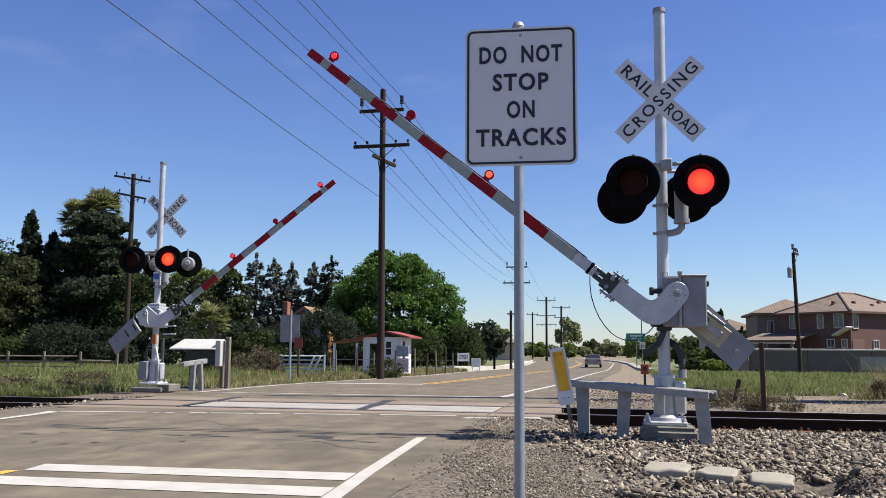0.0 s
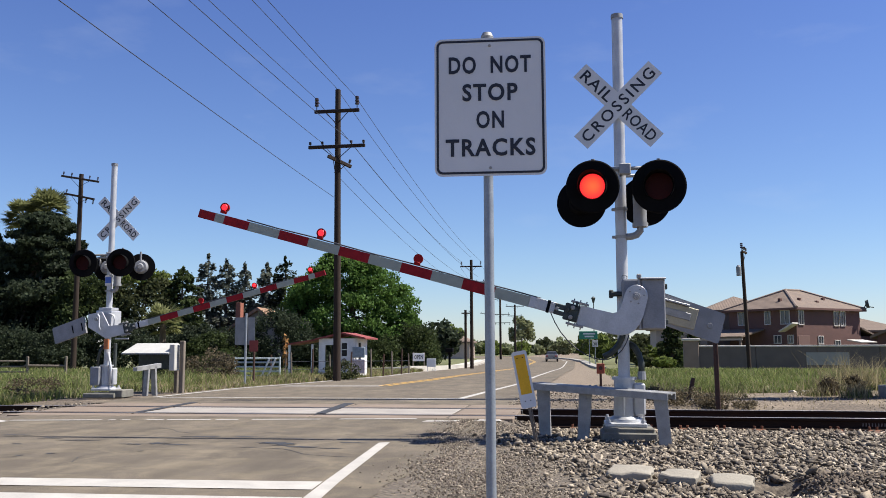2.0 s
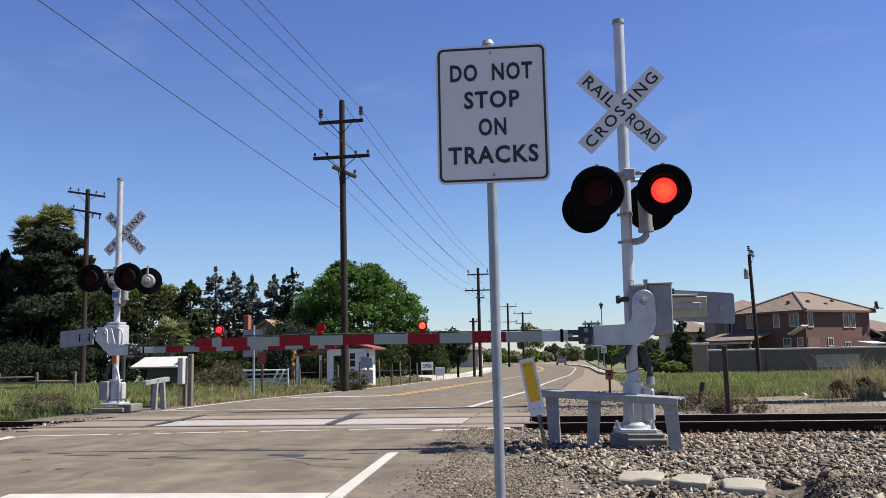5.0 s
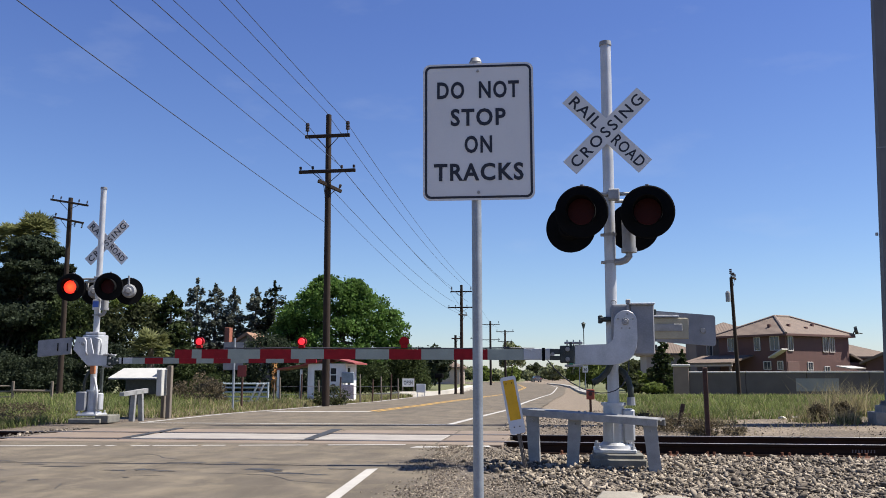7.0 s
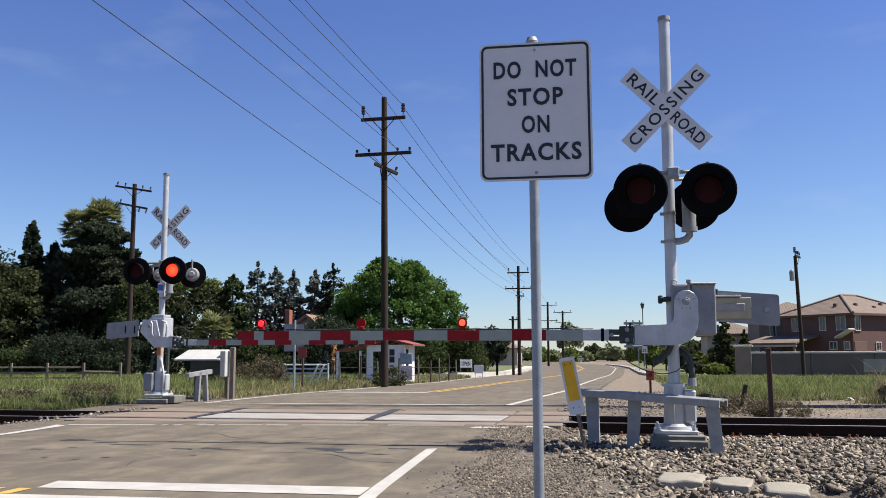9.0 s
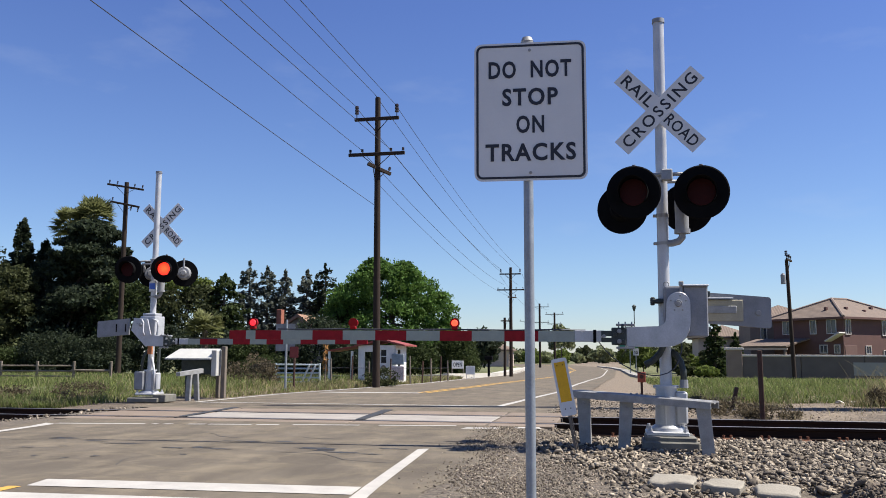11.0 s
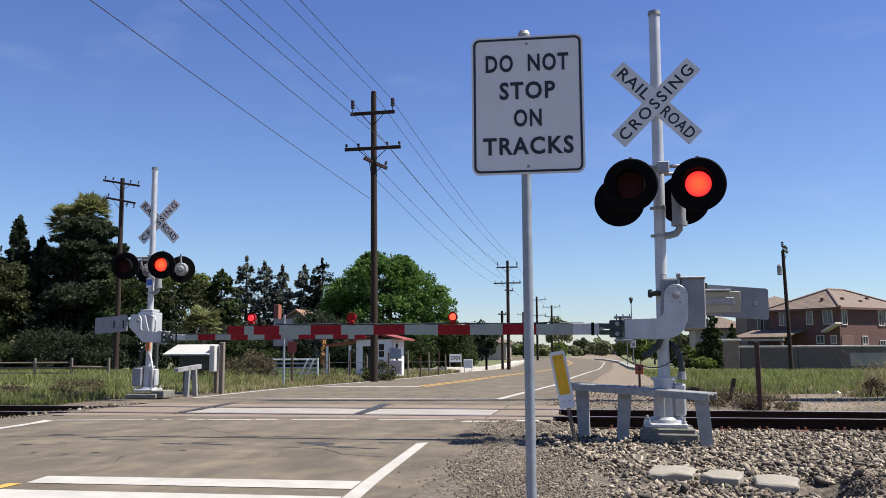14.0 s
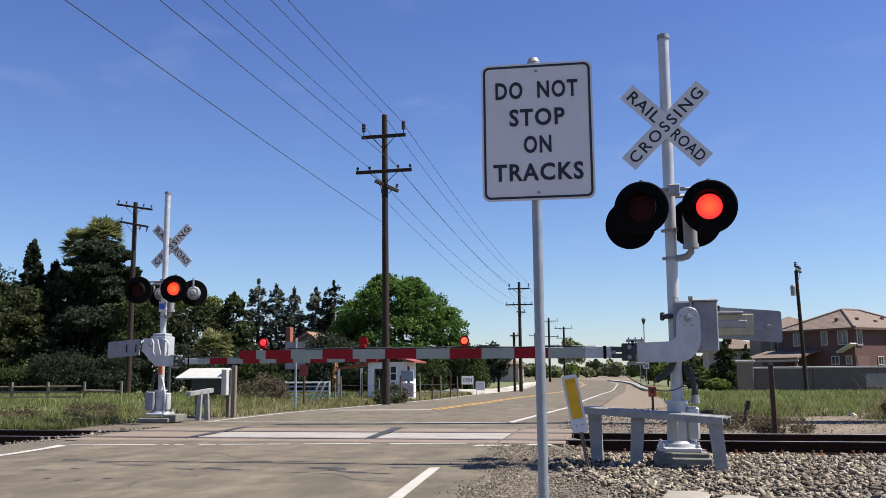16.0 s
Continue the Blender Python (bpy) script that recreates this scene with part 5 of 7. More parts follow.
def pipe_fence():
    f = thing("pipe_fence", (-21.2, 30.5, float(fall(30.5)) + 0.05), "grey weathered rail fence behind the weeds", "fence", rz=4)
    for z in (0.18, 0.38, 0.58):
        bm = bmesh.new()
        rod(bm, (-6.5, 0, z), (0.9, 0, z), 0.03, 0.03, 8)
        part("rail", bm, M_OLDWOOD, f)
    for x in np.arange(-6.5, 2.6, 1.5):
        bm = bmesh.new()
        box(bm, (float(x), 0, 0.33), (0.08, 0.08, 0.85), 0.008)
        part("post", bm, M_OLDWOOD, f)
    bm = bmesh.new()
    rod(bm, (0.9, 0, 0.42), (2.5, 0, 0.40), 0.04, 0.04, 8)
    part("rail", bm, M_OLDWOOD, f)
    g = thing("metal_gate", (-11.0, 30.3, float(fall(30.3)) - 0.02), "pale blue-grey tubular metal gate leaning by the fence", "gate")
    pale = material("pale_blue_grey_paint", (0.42, 0.48, 0.50), 0.6, 0.1, 0.8, 6, 60, 0.05)
    for z in (0.12, 0.28, 0.44, 0.60, 0.74):
        bm = bmesh.new()
        rod(bm, (-0.90, 0, z), (0.76, 0, z), 0.03, 0.03, 8)
        part("bar", bm, pale, g)
    for x, l in ((-0.90, 0), (0.76, 0), (0.05, 24), (0.28, 24)):
        bm = bmesh.new()
        rod(bm, (0, -0.04, 0.0), (0, -0.04, 0.8), 0.035, 0.035, 8)
        part("brace", bm, pale if l == 0 else M_SIGN, g, "", pose(x, 0, 0, 0, l, 0))
    # wire fence along the verge
    w = thing("wire_fence", (-8.5, 31.5, float(fall(31.5))), "wire fence with dark thin posts before the booth", "fence")
    pts = [(-2.6, 0.2), (-1.9, 0.6), (-1.2, 0.9), (-0.6, 1.3), (0.1, 1.7), (0.8, 2.2), (1.0, 3.4), (1.05, 5.0), (1.0, 7.2), (0.9, 9.6)]
    for i, (x, y) in enumerate(pts):
        bm = bmesh.new()
        rod(bm, (x, y, -0.3), (x + 0.03 * (-1) ** i, y, 0.85 + 0.1 * (i % 3)), 0.035, 0.03, 8)
        part("post", bm, M_OLDWOOD if i % 2 else M_RUSTPOST, w)
    for z in (0.3, 0.6):
        bm = bmesh.new()
        tube(bm, [(x, y, z + float(fall(31.5 + y) - fall(31.5))) for x, y in pts], 0.008, 4)
        part("wire", bm, M_WIRE, w)


pipe_fence()


# ---------------- booth ----------------
M_GLASS_BOOTH = material("dark_window_glass", (0.02, 0.022, 0.025), 0.15, 0, 0.9, 3, 10, 0, spec=0.2)


def booth():
    z0 = float(fall(34.5))
    b = thing("roadside_booth", (-8.95, 34.8, z0), "small white wooden booth with a red roof and a porch", "booth")
    white = material("white_painted_boards", (0.666, 0.666, 0.648), 0.7, 0, 0.85, 4, 40, 0.1)
    redroof = material("faded_red_roofing", (0.240, 0.048, 0.040), 0.75, 0, 0.7, 6, 50, 0.1)
    bm = bmesh.new()
    # front wall with a door opening, and the side wall towards the road
    for c, s in (((-0.80, -0.9, 0.75), (0.26, 0.07, 1.5)), ((-0.165, -0.9, 0.75), (0.33, 0.07, 1.5)), ((-0.50, -0.9, 1.37), (0.34, 0.07, 0.26)),
                 ((0.375, -0.9, 0.75), (0.31, 0.07, 1.5)), ((0.11, -0.9, 0.40), (0.22, 0.07, 0.80)), ((0.11, -0.9, 1.41), (0.22, 0.07, 0.18))):
        box(bm, c, s, 0.004)
    part("front_wall", bm, white, b, "white boarded wall with an open doorway")
    bm = bmesh.new()
    for c, s in (((0.56, -0.72, 0.75), (0.07, 0.30, 1.5)), ((0.56, 0.42, 0.75), (0.07, 1.0, 1.5)), ((0.56, -0.33, 0.30), (0.07, 0.5, 0.6)), ((0.56, -0.33, 1.45), (0.07, 0.5, 0.1))):
        box(bm, c, s, 0.004)
    part("side_wall", bm, white, b)
    bm = bmesh.new()
    box(bm, (-0.2, 0.9, 0.75), (1.44, 0.07, 1.5), 0.004)
    # the booth's inner shade is painted in through this wall's dark colour
    part("back_wall", bm, M_DARKMETAL, b, "inner wall coloured dark for the shade behind the doorway")
    bm = bmesh.new()
    box(bm, (0.565, -0.33, 1.0), (0.03, 0.42, 0.72), 0.004)
    part("window", bm, M_GLASS_BOOTH, b, "dark window pane")
    bm = bmesh.new()
    box(bm, (0.11, -0.885, 1.06), (0.22, 0.02, 0.52))
    part("window", bm, M_GLASS_BOOTH, b, "small dark window in two panes")
    bm = bmesh.new()
    box(bm, (0.11, -0.925, 1.06), (0.22, 0.02, 0.035), 0.002)
    part("window_frame", bm, white, b)
    bm = bmesh.new()
    rod(bm, (0.11, -0.94, 0.62), (0.11, -0.96, 0.62), 0.10, 0.09, 14)
    part("wreath", bm, M_OLDWOOD, b, "round dark wreath on the wall")
    for z in (0.64, 1.0, 1.36):
        bm = bmesh.new()
        box(bm, (0.60, -0.33, z), (0.03, 0.5, 0.05), 0.004)
        part("window_frame", bm, white, b)
    bm = bmesh.new()
    slab(bm, [(-1.05, 1.50), (0.05, 1.74), (1.0, 1.52), (1.0, 1.46), (0.05, 1.67), (-1.05, 1.44)], 2.2)
    part("roof", bm, redroof, b, "low red roof")
    bm = bmesh.new()
    slab(bm, [(-2.3, 1.30), (-1.0, 1.50), (-1.0, 1.44), (-2.3, 1.24)], 1.6)
    part("porch_roof", bm, redroof, b, "red porch roof")
    for x in (-2.2, -1.25):
        bm = bmesh.new()
        box(bm, (x, -0.72, 0.62), (0.09, 0.09, 1.3), 0.006)
        part("porch_post", bm, white, b)
    bm = bmesh.new()
    box(bm, (0.72, -1.05, 0.95), (0.5, 0.05, 0.42), 0.02)
    part("notice_board", bm, material("faded_blue_poster", (0.22, 0.27, 0.30), 0.6, 0, 0.6, 8, 30, 0), b, "faded grey-blue poster")
    bm = bmesh.new()
    box(bm, (0.72, -1.05, 0.40), (0.52, 0.05, 0.55), 0.02)
    part("notice_board", bm, material("faded_pink_poster", (0.52, 0.44, 0.44), 0.6, 0, 0.55, 9, 30, 0), b, "faded white and pink poster")


booth()


def dry_plant():
    d = thing("dry_plant", (-9.95, 30.0, float(fall(30))), "tall dried orange-brown plant stalk by the fence", "plant")
    rng = random.Random(5)
    bm = bmesh.new()
    rod(bm, (0, 0, 0), (0.03, 0, 1.0), 0.03, 0.02, 6)
    part("stem", bm, M_OLDWOOD, d)
    bm = bmesh.new()
    for k in range(60):
        z = rng.uniform(0.5, 1.55)
        a = rng.uniform(0, 6.28)
        p = Vector((0.10 * math.cos(a) * rng.random(), 0.10 * math.sin(a) * rng.random(), z))
        v = [bm.verts.new(p + Vector((rng.uniform(-0.07, 0.07), rng.uniform(-0.05, 0.05), rng.uniform(-0.12, 0.12)))) for _ in range(3)]
        bm.faces.new(v)
    part("leaves", bm, material("dry_orange_leaf", (0.336, 0.160, 0.040), 0.8, 0, 0.6, 9, 40, 0, spread=0.3), d, "dry orange leaves")


dry_plant()


def roadside_bits():
    s = thing("yard_sign", (-9.6, 55.0, float(fall(55))), "small white yard sign lettered open between two posts", "sign")
    bm = bmesh.new()
    box(bm, (0, 0, 0.85), (0.75, 0.04, 0.5), 0.01)
    pl = part("sign_plate", bm, M_SIGN, s)
    letters("OPEN", 0.56, 0.26, M_INK, pl, pose(0, -0.024, 0.85), 0.02, 1.1)
    for x in (-0.36, 0.36):
        bm = bmesh.new()
        box(bm, (x, 0.03, 0.5), (0.06, 0.05, 1.3), 0.006)
        part("post", bm, M_OLDWOOD, s)
    s2 = thing("yard_sign", (-8.3, 52.0, float(fall(52))), "blank white board standing by the kerb", "sign")
    bm = bmesh.new()
    box(bm, (0, 0, 0.5), (0.55, 0.04, 0.5), 0.01)
    box(bm, (-0.22, 0.03, 0.3), (0.04, 0.04, 0.6))
    box(bm, (0.22, 0.03, 0.3), (0.04, 0.04, 0.6))
    part("board", bm, M_SIGN, s2)
    m = thing("mailbox", (-7.9, 57.0, float(fall(57)) + 0.1), "black mailbox on a dark post beside the road", "mailbox")
    bm = bmesh.new()
    box(bm, (0, 0, 0.55), (0.14, 0.14, 1.1), 0.01)
    part("post", bm, M_BLACK, m)
    bm = bmesh.new()
    box(bm, (0, 0, 1.2), (0.5, 0.5, 0.28), 0.05, seg=2)
    part("box", bm, M_BLACK, m)
    k = bmesh.new()
    pts = [(-9.4, 51), (-9.0, 56), (-9.1, 62), (-9.8, 72), (-10.7, 90), (-11.5, 110), (-13, 135)]
    for (x0, y0), (x1, y1) in zip(pts, pts[1:]):
        for (a, b, h) in ((0, 0.35, 0.30), (0.35, 1.6, 0.22)):
            lo = [k.verts.new((x + d, y, float(fall(y)) - 0.1)) for d, x, y in ((-a, x0, y0), (-b, x0, y0), (-b, x1, y1), (-a, x1, y1))]
            hi = [k.verts.new((v.co.x, v.co.y, v.co.z + 0.1 + h)) for v in lo]
            k.faces.new(hi)
            for i in range(4):
                k.faces.new((lo[i], lo[(i + 1) % 4], hi[(i + 1) % 4], hi[i]))
    tagged(part("kerb", k, material("pale_new_concrete", (0.465, 0.435, 0.375), 0.85, 0, 0.85, 2, 40, 0.1)), "pale concrete kerb and walk along the far road", "kerb", kind="structure")
    k = bmesh.new()
    pts = [(1.9, 75), (1.6, 95), (1.0, 125), (-0.5, 148), (-3, 165)]
    for (x0, y0), (x1, y1) in zip(pts, pts[1:]):
        lo = [k.verts.new((x + d, y, float(fall(y)) - 0.1)) for d, x, y in ((0, x0, y0), (0.9, x0, y0), (0.9, x1, y1), (0, x1, y1))]
        hi = [k.verts.new((v.co.x, v.co.y, v.co.z + 0.27)) for v in lo]
        k.faces.new(hi)
        for i in range(4):
            k.faces.new((lo[i], lo[(i + 1) % 4], hi[(i + 1) % 4], hi[i]))
    tagged(part("kerb", k, M_CONC), "pale concrete kerb on the far roadside", "kerb", kind="structure")
    # green guide sign and street lamp
    g = thing("guide_sign", (1.75, 98.0, -0.95), "green roadside guide sign with unreadable white bars", "road sign")
    bm = bmesh.new()
    box(bm, (0, 0, 3.35), (2.0, 0.04, 0.85), 0.02)
    pl = part("sign_plate", bm, material("green_sign_sheeting", (0.02, 0.20, 0.12), 0.5, 0, 0.85, 4, 60, 0), g)
    for z, w in ((3.5, 1.3), (3.2, 1.0)):
        bm = bmesh.new()
        box(bm, (0.1, -0.024, z), (w, 0.004, 0.16))
        part("bar", bm, M_SIGN, pl, "white unreadable bar")
    bm = bmesh.new()
    box(bm, (0.1, 0.04, 1.4), (0.09, 0.05, 3.0), 0.006)
    part("post", bm, M_POST, g)
    sp = thing("speed_sign", (2.5, 99.0, -0.95), "white speed limit sign reading thirty below the guide sign", "road sign")
    bm = bmesh.new()
    box(bm, (0, 0, 2.45), (0.6, 0.03, 0.75), 0.01)
    pl = part("sign_plate", bm, M_SIGN, sp)
    letters("30", 0.4, 0.36, M_INK, pl, pose(0, -0.018, 2.38))
    bm = bmesh.new()
    rod(bm, (0, 0.04, -0.1), (0, 0.04, 2.8), 0.04, 0.04, 8)
    part("post", bm, M_POST, sp)
    sl = thing("street_lamp", (3.6, 150.0, -0.95), "tall dark street lamp with a lantern head", "street lamp")
    bm = bmesh.new()
    rod(bm, (0, 0, 0), (0, 0, 9.5), 0.09, 0.07, 8)
    part("pole", bm, M_DARKMETAL, sl)
    bm = bmesh.new()
    rod(bm, (0, 0, 9.5), (0, 0, 10.3), 0.15, 0.36, 10)
    rod(bm, (0, 0, 10.3), (0, 0, 10.6), 0.42, 0.08, 10)
    part("lantern", bm, M_DARKMETAL, sl)


roadside_bits()


# ---------------- block wall and houses ----------------
M_BLOCK = material("grey_block_wall", (0.108, 0.090, 0.080), 0.9, 0, 0.8, 1.2, 30, 0.2)
M_CAP = material("pale_wall_cap", (0.50, 0.465, 0.42), 0.85, 0, 0.85, 3, 40, 0.1)
M_STUCCO = material("brown_stucco", (0.118, 0.060, 0.050), 0.9, 0, 0.85, 1.5, 40, 0.15)
M_STUCCO2 = material("tan_stucco", (0.20, 0.15, 0.12), 0.9, 0, 0.85, 1.5, 40, 0.15)
M_PALE_STUCCO = material("pale_stucco", (0.45, 0.36, 0.30), 0.9, 0, 0.88, 1.5, 40, 0.1)
M_TRIM = material("cream_window_trim", (0.50, 0.46, 0.42), 0.7, 0, 0.92, 4, 40, 0.02)
M_GLASS_DARK = material("reflecting_window_glass", (0.05, 0.055, 0.065), 0.08, 0, 0.9, 2, 10, 0.0)


def tile_roof_material():
    m = material("clay_tile_roof", (0.158, 0.115, 0.086), 0.85, 0, 0.7, 1.3, 20, 0.1)
    n, l = m.node_tree.nodes, m.node_tree.links
    b = n["Principled BSDF"]
    tc = n.new("ShaderNodeTexCoord")
    wv = n.new("ShaderNodeTexWave")
    wv.inputs["Scale"].default_value = 1.1
    wv.bands_direction = "X"
    l.new(tc.outputs["Object"], wv.inputs["Vector"])
    w2 = n.new("ShaderNodeTexWave")
    w2.inputs["Scale"].default_value = 0.9
    w2.bands_direction = "Y"
    w2.wave_profile = "SAW"
    l.new(tc.outputs["Object"], w2.inputs["Vector"])
    ad = n.new("ShaderNodeMath")
    l.new(wv.outputs["Fac"], ad.inputs[0])
    l.new(w2.outputs["Fac"], ad.inputs[1])
    bp = n.new("ShaderNodeBump")
    bp.inputs["Distance"].default_value = 0.12
    bp.inputs["Strength"].default_value = 0.22
    l.new(ad.outputs[0], bp.inputs["Height"])
    l.new(bp.outputs["Normal"], b.inputs["Normal"])
    return m


M_TILE = tile_roof_material()


def block_wall():
    w = thing("block_wall", (8.4, 62.0, float(fall(62)) - 0.1), "long grey concrete block wall with a pale cap", "wall", rz=-2.0)
    for i in range(14):
        bm = bmesh.new()
        box(bm, (1.9 + 3.9 * i, 0, 0.82), (3.86, 0.2, 1.64), 0.01)
        part("wall_panel", bm, M_BLOCK, w)
        bm = bmesh.new()
        box(bm, (1.9 + 3.9 * i, 0, 1.70), (3.88, 0.3, 0.12), 0.02)
        part("wall_cap", bm, M_CAP, w, "pale wall cap")
    bm = bmesh.new()
    box(bm, (-0.35, 0, 1.0), (1.0, 0.5, 2.2), 0.03)
    part("pillar", bm, M_STUCCO2, w)
    bm = bmesh.new()
    box(bm, (-0.35, 0, 2.15), (1.2, 0.7, 0.16), 0.03)
    part("pillar_cap", bm, M_CAP, w)
    bm = bmesh.new()
    box(bm, (8.4, -0.105, 0.85), (2.7, 0.01, 0.85))
    part("paint_patch", bm, material("mismatched_grey_paint", (0.24, 0.24, 0.225), 0.9, 0, 0.92, 2, 30, 0.05), w, "lighter repainted patch")


block_wall()


def window(parent, x, y, z, w, h, side=False):
    """A framed window: trim, two panes and a middle bar, on a wall facing -y."""
    bm = bmesh.new()
    for cx, cz, sx, sz in ((0, h / 2 + 0.04, w + 0.16, 0.08), (0, -h / 2 - 0.04, w + 0.16, 0.08), (-w / 2 - 0.04, 0, 0.08, h), (w / 2 + 0.04, 0, 0.08, h), (0, 0, 0.05 if w > 0.6 else 0.02, h)):
        box(bm, (cx, -0.03, cz), (sx, 0.08, sz), 0.01)
    win = part("window", bm, M_TRIM, parent, "cream window frame", pose(x, y, z, 0, 0, -90 if side else 0))
    for s in (-1, 1):
        bm = bmesh.new()
        box(bm, (s * w / 4, -0.012, 0), (w / 2 - 0.04, 0.02, h - 0.01))
        part("pane", bm, M_GLASS_DARK, win)
    return win


def hip_roof(bm, x0, x1, y0, y1, z, h, over=0.5):
    x0, x1, y0, y1 = x0 - over, x1 + over, y0 - over, y1 + over
    inset = min((x1 - x0), (y1 - y0)) / 2 * 0.98
    if x1 - x0 >= y1 - y0:
        r0, r1 = Vector((x0 + inset, (y0 + y1) / 2, z + h)), Vector((x1 - inset, (y0 + y1) / 2, z + h))
    else:
        r0, r1 = Vector(((x0 + x1) / 2, y0 + inset, z + h)), Vector(((x0 + x1) / 2, y1 - inset, z + h))
    c = [bm.verts.new(p) for p in ((x0, y0, z), (x1, y0, z), (x1, y1, z), (x0, y1, z))]
    d = [bm.verts.new((v.co.x, v.co.y, z - 0.22)) for v in c]
    a, b = bm.verts.new(r0), bm.verts.new(r1)
    if x1 - x0 >= y1 - y0:
        for f in ((c[0], c[1], b, a), (c[1], c[2], b), (c[2], c[3], a, b), (c[3], c[0], a)):
            bm.faces.new(f)
    else:
        for f in ((c[0], c[1], a), (c[1], c[2], b, a), (c[2], c[3], b), (c[3], c[0], a, b)):
            bm.faces.new(f)
    for i in range(4):
        bm.faces.new((c[i], d[i], d[(i + 1) % 4], c[(i + 1) % 4]))
    bm.faces.new(d)


def house_main():
    zb = -0.95
    h = thing("house", (20.77, 86.0, zb), "two-storey brown stucco house with a hipped clay tile roof", "house", "houses", rz=40)
    bm = bmesh.new()
    box(bm, (4.95, 3.91, 2.8), (9.9, 7.82, 5.6), 0.02)
    part("wall", bm, M_STUCCO, h)
    bm = bmesh.new()
    hip_roof(bm, 0, 9.9, 0, 7.82, 5.66, 1.95, 0.45)
    roof = part("roof", bm, M_TILE, h, "hipped clay tile roof")
    ra, rb = Vector((-0.45 + 4.27, 3.91, 7.64)), Vector((10.35 - 4.27, 3.91, 7.64))
    for (x, y), e in (((-0.45, -0.45), ra), ((-0.45, 8.27), ra), ((10.35, -0.45), rb), ((10.35, 8.27), rb)):
        bm = bmesh.new()
        rod(bm, (x, y, 5.68), e, 0.13, 0.13, 6)
        part("ridge_cap", bm, M_STUCCO2, roof)
    bm = bmesh.new()
    rod(bm, ra, rb, 0.13, 0.13, 6)
    part("ridge_cap", bm, M_STUCCO2, roof)
    for c, d in (((-0.47, 3.91, 5.54), (0.05, 8.8, 0.2)), ((4.95, -0.47, 5.54), (10.8, 0.05, 0.2))):
        bm = bmesh.new()
        box(bm, c, d, 0.01)
        part("fascia", bm, M_STUCCO, roof, "dark brown eaves board")
    for y, w in ((6.13, 0.95), (3.15, 0.58), (1.17, 0.9)):
        window(h, -0.01, y, 4.78, w, 1.22, True)
    for y, w in ((2.1, 0.72), (0.66, 0.5)):
        window(h, -0.01, y, 2.70, w, 0.66, True)
    for x, w, z, hh in ((0.70, 0.62, 4.74, 1.3), (6.06, 0.70, 4.70, 1.34), (7.08, 0.66, 4.70, 1.34), (3.50, 0.66, 2.62, 0.66), (6.1, 0.7, 2.35, 0.4)):
        window(h, x, -0.01, z, w, hh)
    # low porch roof, its beam and posts along one side, and a tiled gable edge
    bm = bmesh.new()
    slab(bm, [(-3.3, 2.86), (0.0, 3.60), (0.0, 3.74), (-3.35, 3.0)], 6.4, Matrix.Translation((0, 6.8, 0)))
    part("porch_roof", bm, M_TILE, h, "low tiled porch roof")
    bm = bmesh.new()
    box(bm, (-3.15, 6.8, 2.72), (0.14, 6.3, 0.2), 0.01)
    part("porch_beam", bm, M_PALE_STUCCO, h, "pale porch beam")
    for y in (3.9, 6.8, 9.7):
        bm = bmesh.new()
        box(bm, (-3.15, y, 1.3), (0.2, 0.2, 2.7), 0.01)
        part("porch_post", bm, M_STUCCO2, h)
    bm = bmesh.new()
    box(bm, (-0.45, 0.55, 3.80), (0.9, 1.75, 0.14), 0.02, rot=(-26, 0, 0))
    part("gable_edge", bm, M_CAP, h, "pale sloping gable tiles")
    bm = bmesh.new()
    box(bm, (1.0, -0.02, 2.4), (1.7, 0.05, 1.3), 0.01)
    part("side_door", bm, material("dusty_brown_door", (0.15, 0.085, 0.07), 0.8, 0, 0.85, 3, 40, 0.05), h, "brown panelled side door")
    bm = bmesh.new()
    box(bm, (7.7, -1.5, 2.50), (2.6, 1.5, 0.12), 0.01, rot=(9, 0, 0))
    part("patio_cover", bm, M_TRIM, h, "pale flat patio cover")
    bm = bmesh.new()
    box(bm, (11.3, 2.4, 1.5), (2.8, 4.6, 3.0), 0.02)
    part("wing_wall", bm, M_STUCCO, h)
    bm = bmesh.new()
    slab(bm, [(9.9, 3.7), (13.1, 2.7), (13.1, 2.86), (9.9, 3.88)], 5.2, Matrix.Translation((0, 2.4, 0)))
    part("wing_roof", bm, M_TILE, h, "sloping tiled wing roof")
    for x, y, z in ((1.2, 2.6, 6.52), (2.5, 1.4, 6.52), (4.6, 1.0, 6.28), (6.6, 1.7, 6.65)):
        bm = bmesh.new()
        box(bm, (x, y, z), (0.3, 0.3, 0.35), 0.03)
        part("roof_vent", bm, M_STUCCO, h)
    bm = bmesh.new()
    rod(bm, (10.2, -0.5, 6.15), (10.35, -0.75, 6.2), 0.36, 0.42, 12)
    rod(bm, (10.1, -0.3, 5.6), (10.25, -0.5, 6.15), 0.05, 0.05, 6)
    rod(bm, (10.3, -0.6, 5.95), (10.9, -0.9, 5.85), 0.05, 0.05, 6)
    part("satellite_dish", bm, M_DARKMETAL, h)
    h2 = thing("house", (17.2, 95.0, zb), "brown house wing with a low tiled roof beyond the wall", "house", "houses")
    bm = bmesh.new()
    box(bm, (0, 4, 2.9), (6.5, 8, 5.9), 0.02)
    part("wall", bm, M_STUCCO2, h2)
    bm = bmesh.new()
    hip_roof(bm, -3.2, 3.6, 0, 8, 5.85, 1.6)
    part("roof", bm, M_TILE, h2, "hipped clay tile roof")
    window(h2, -1.9, -0.01, 4.4, 0.5, 1.2)
    window(h2, 0.0, -0.01, 4.45, 0.7, 0.8)
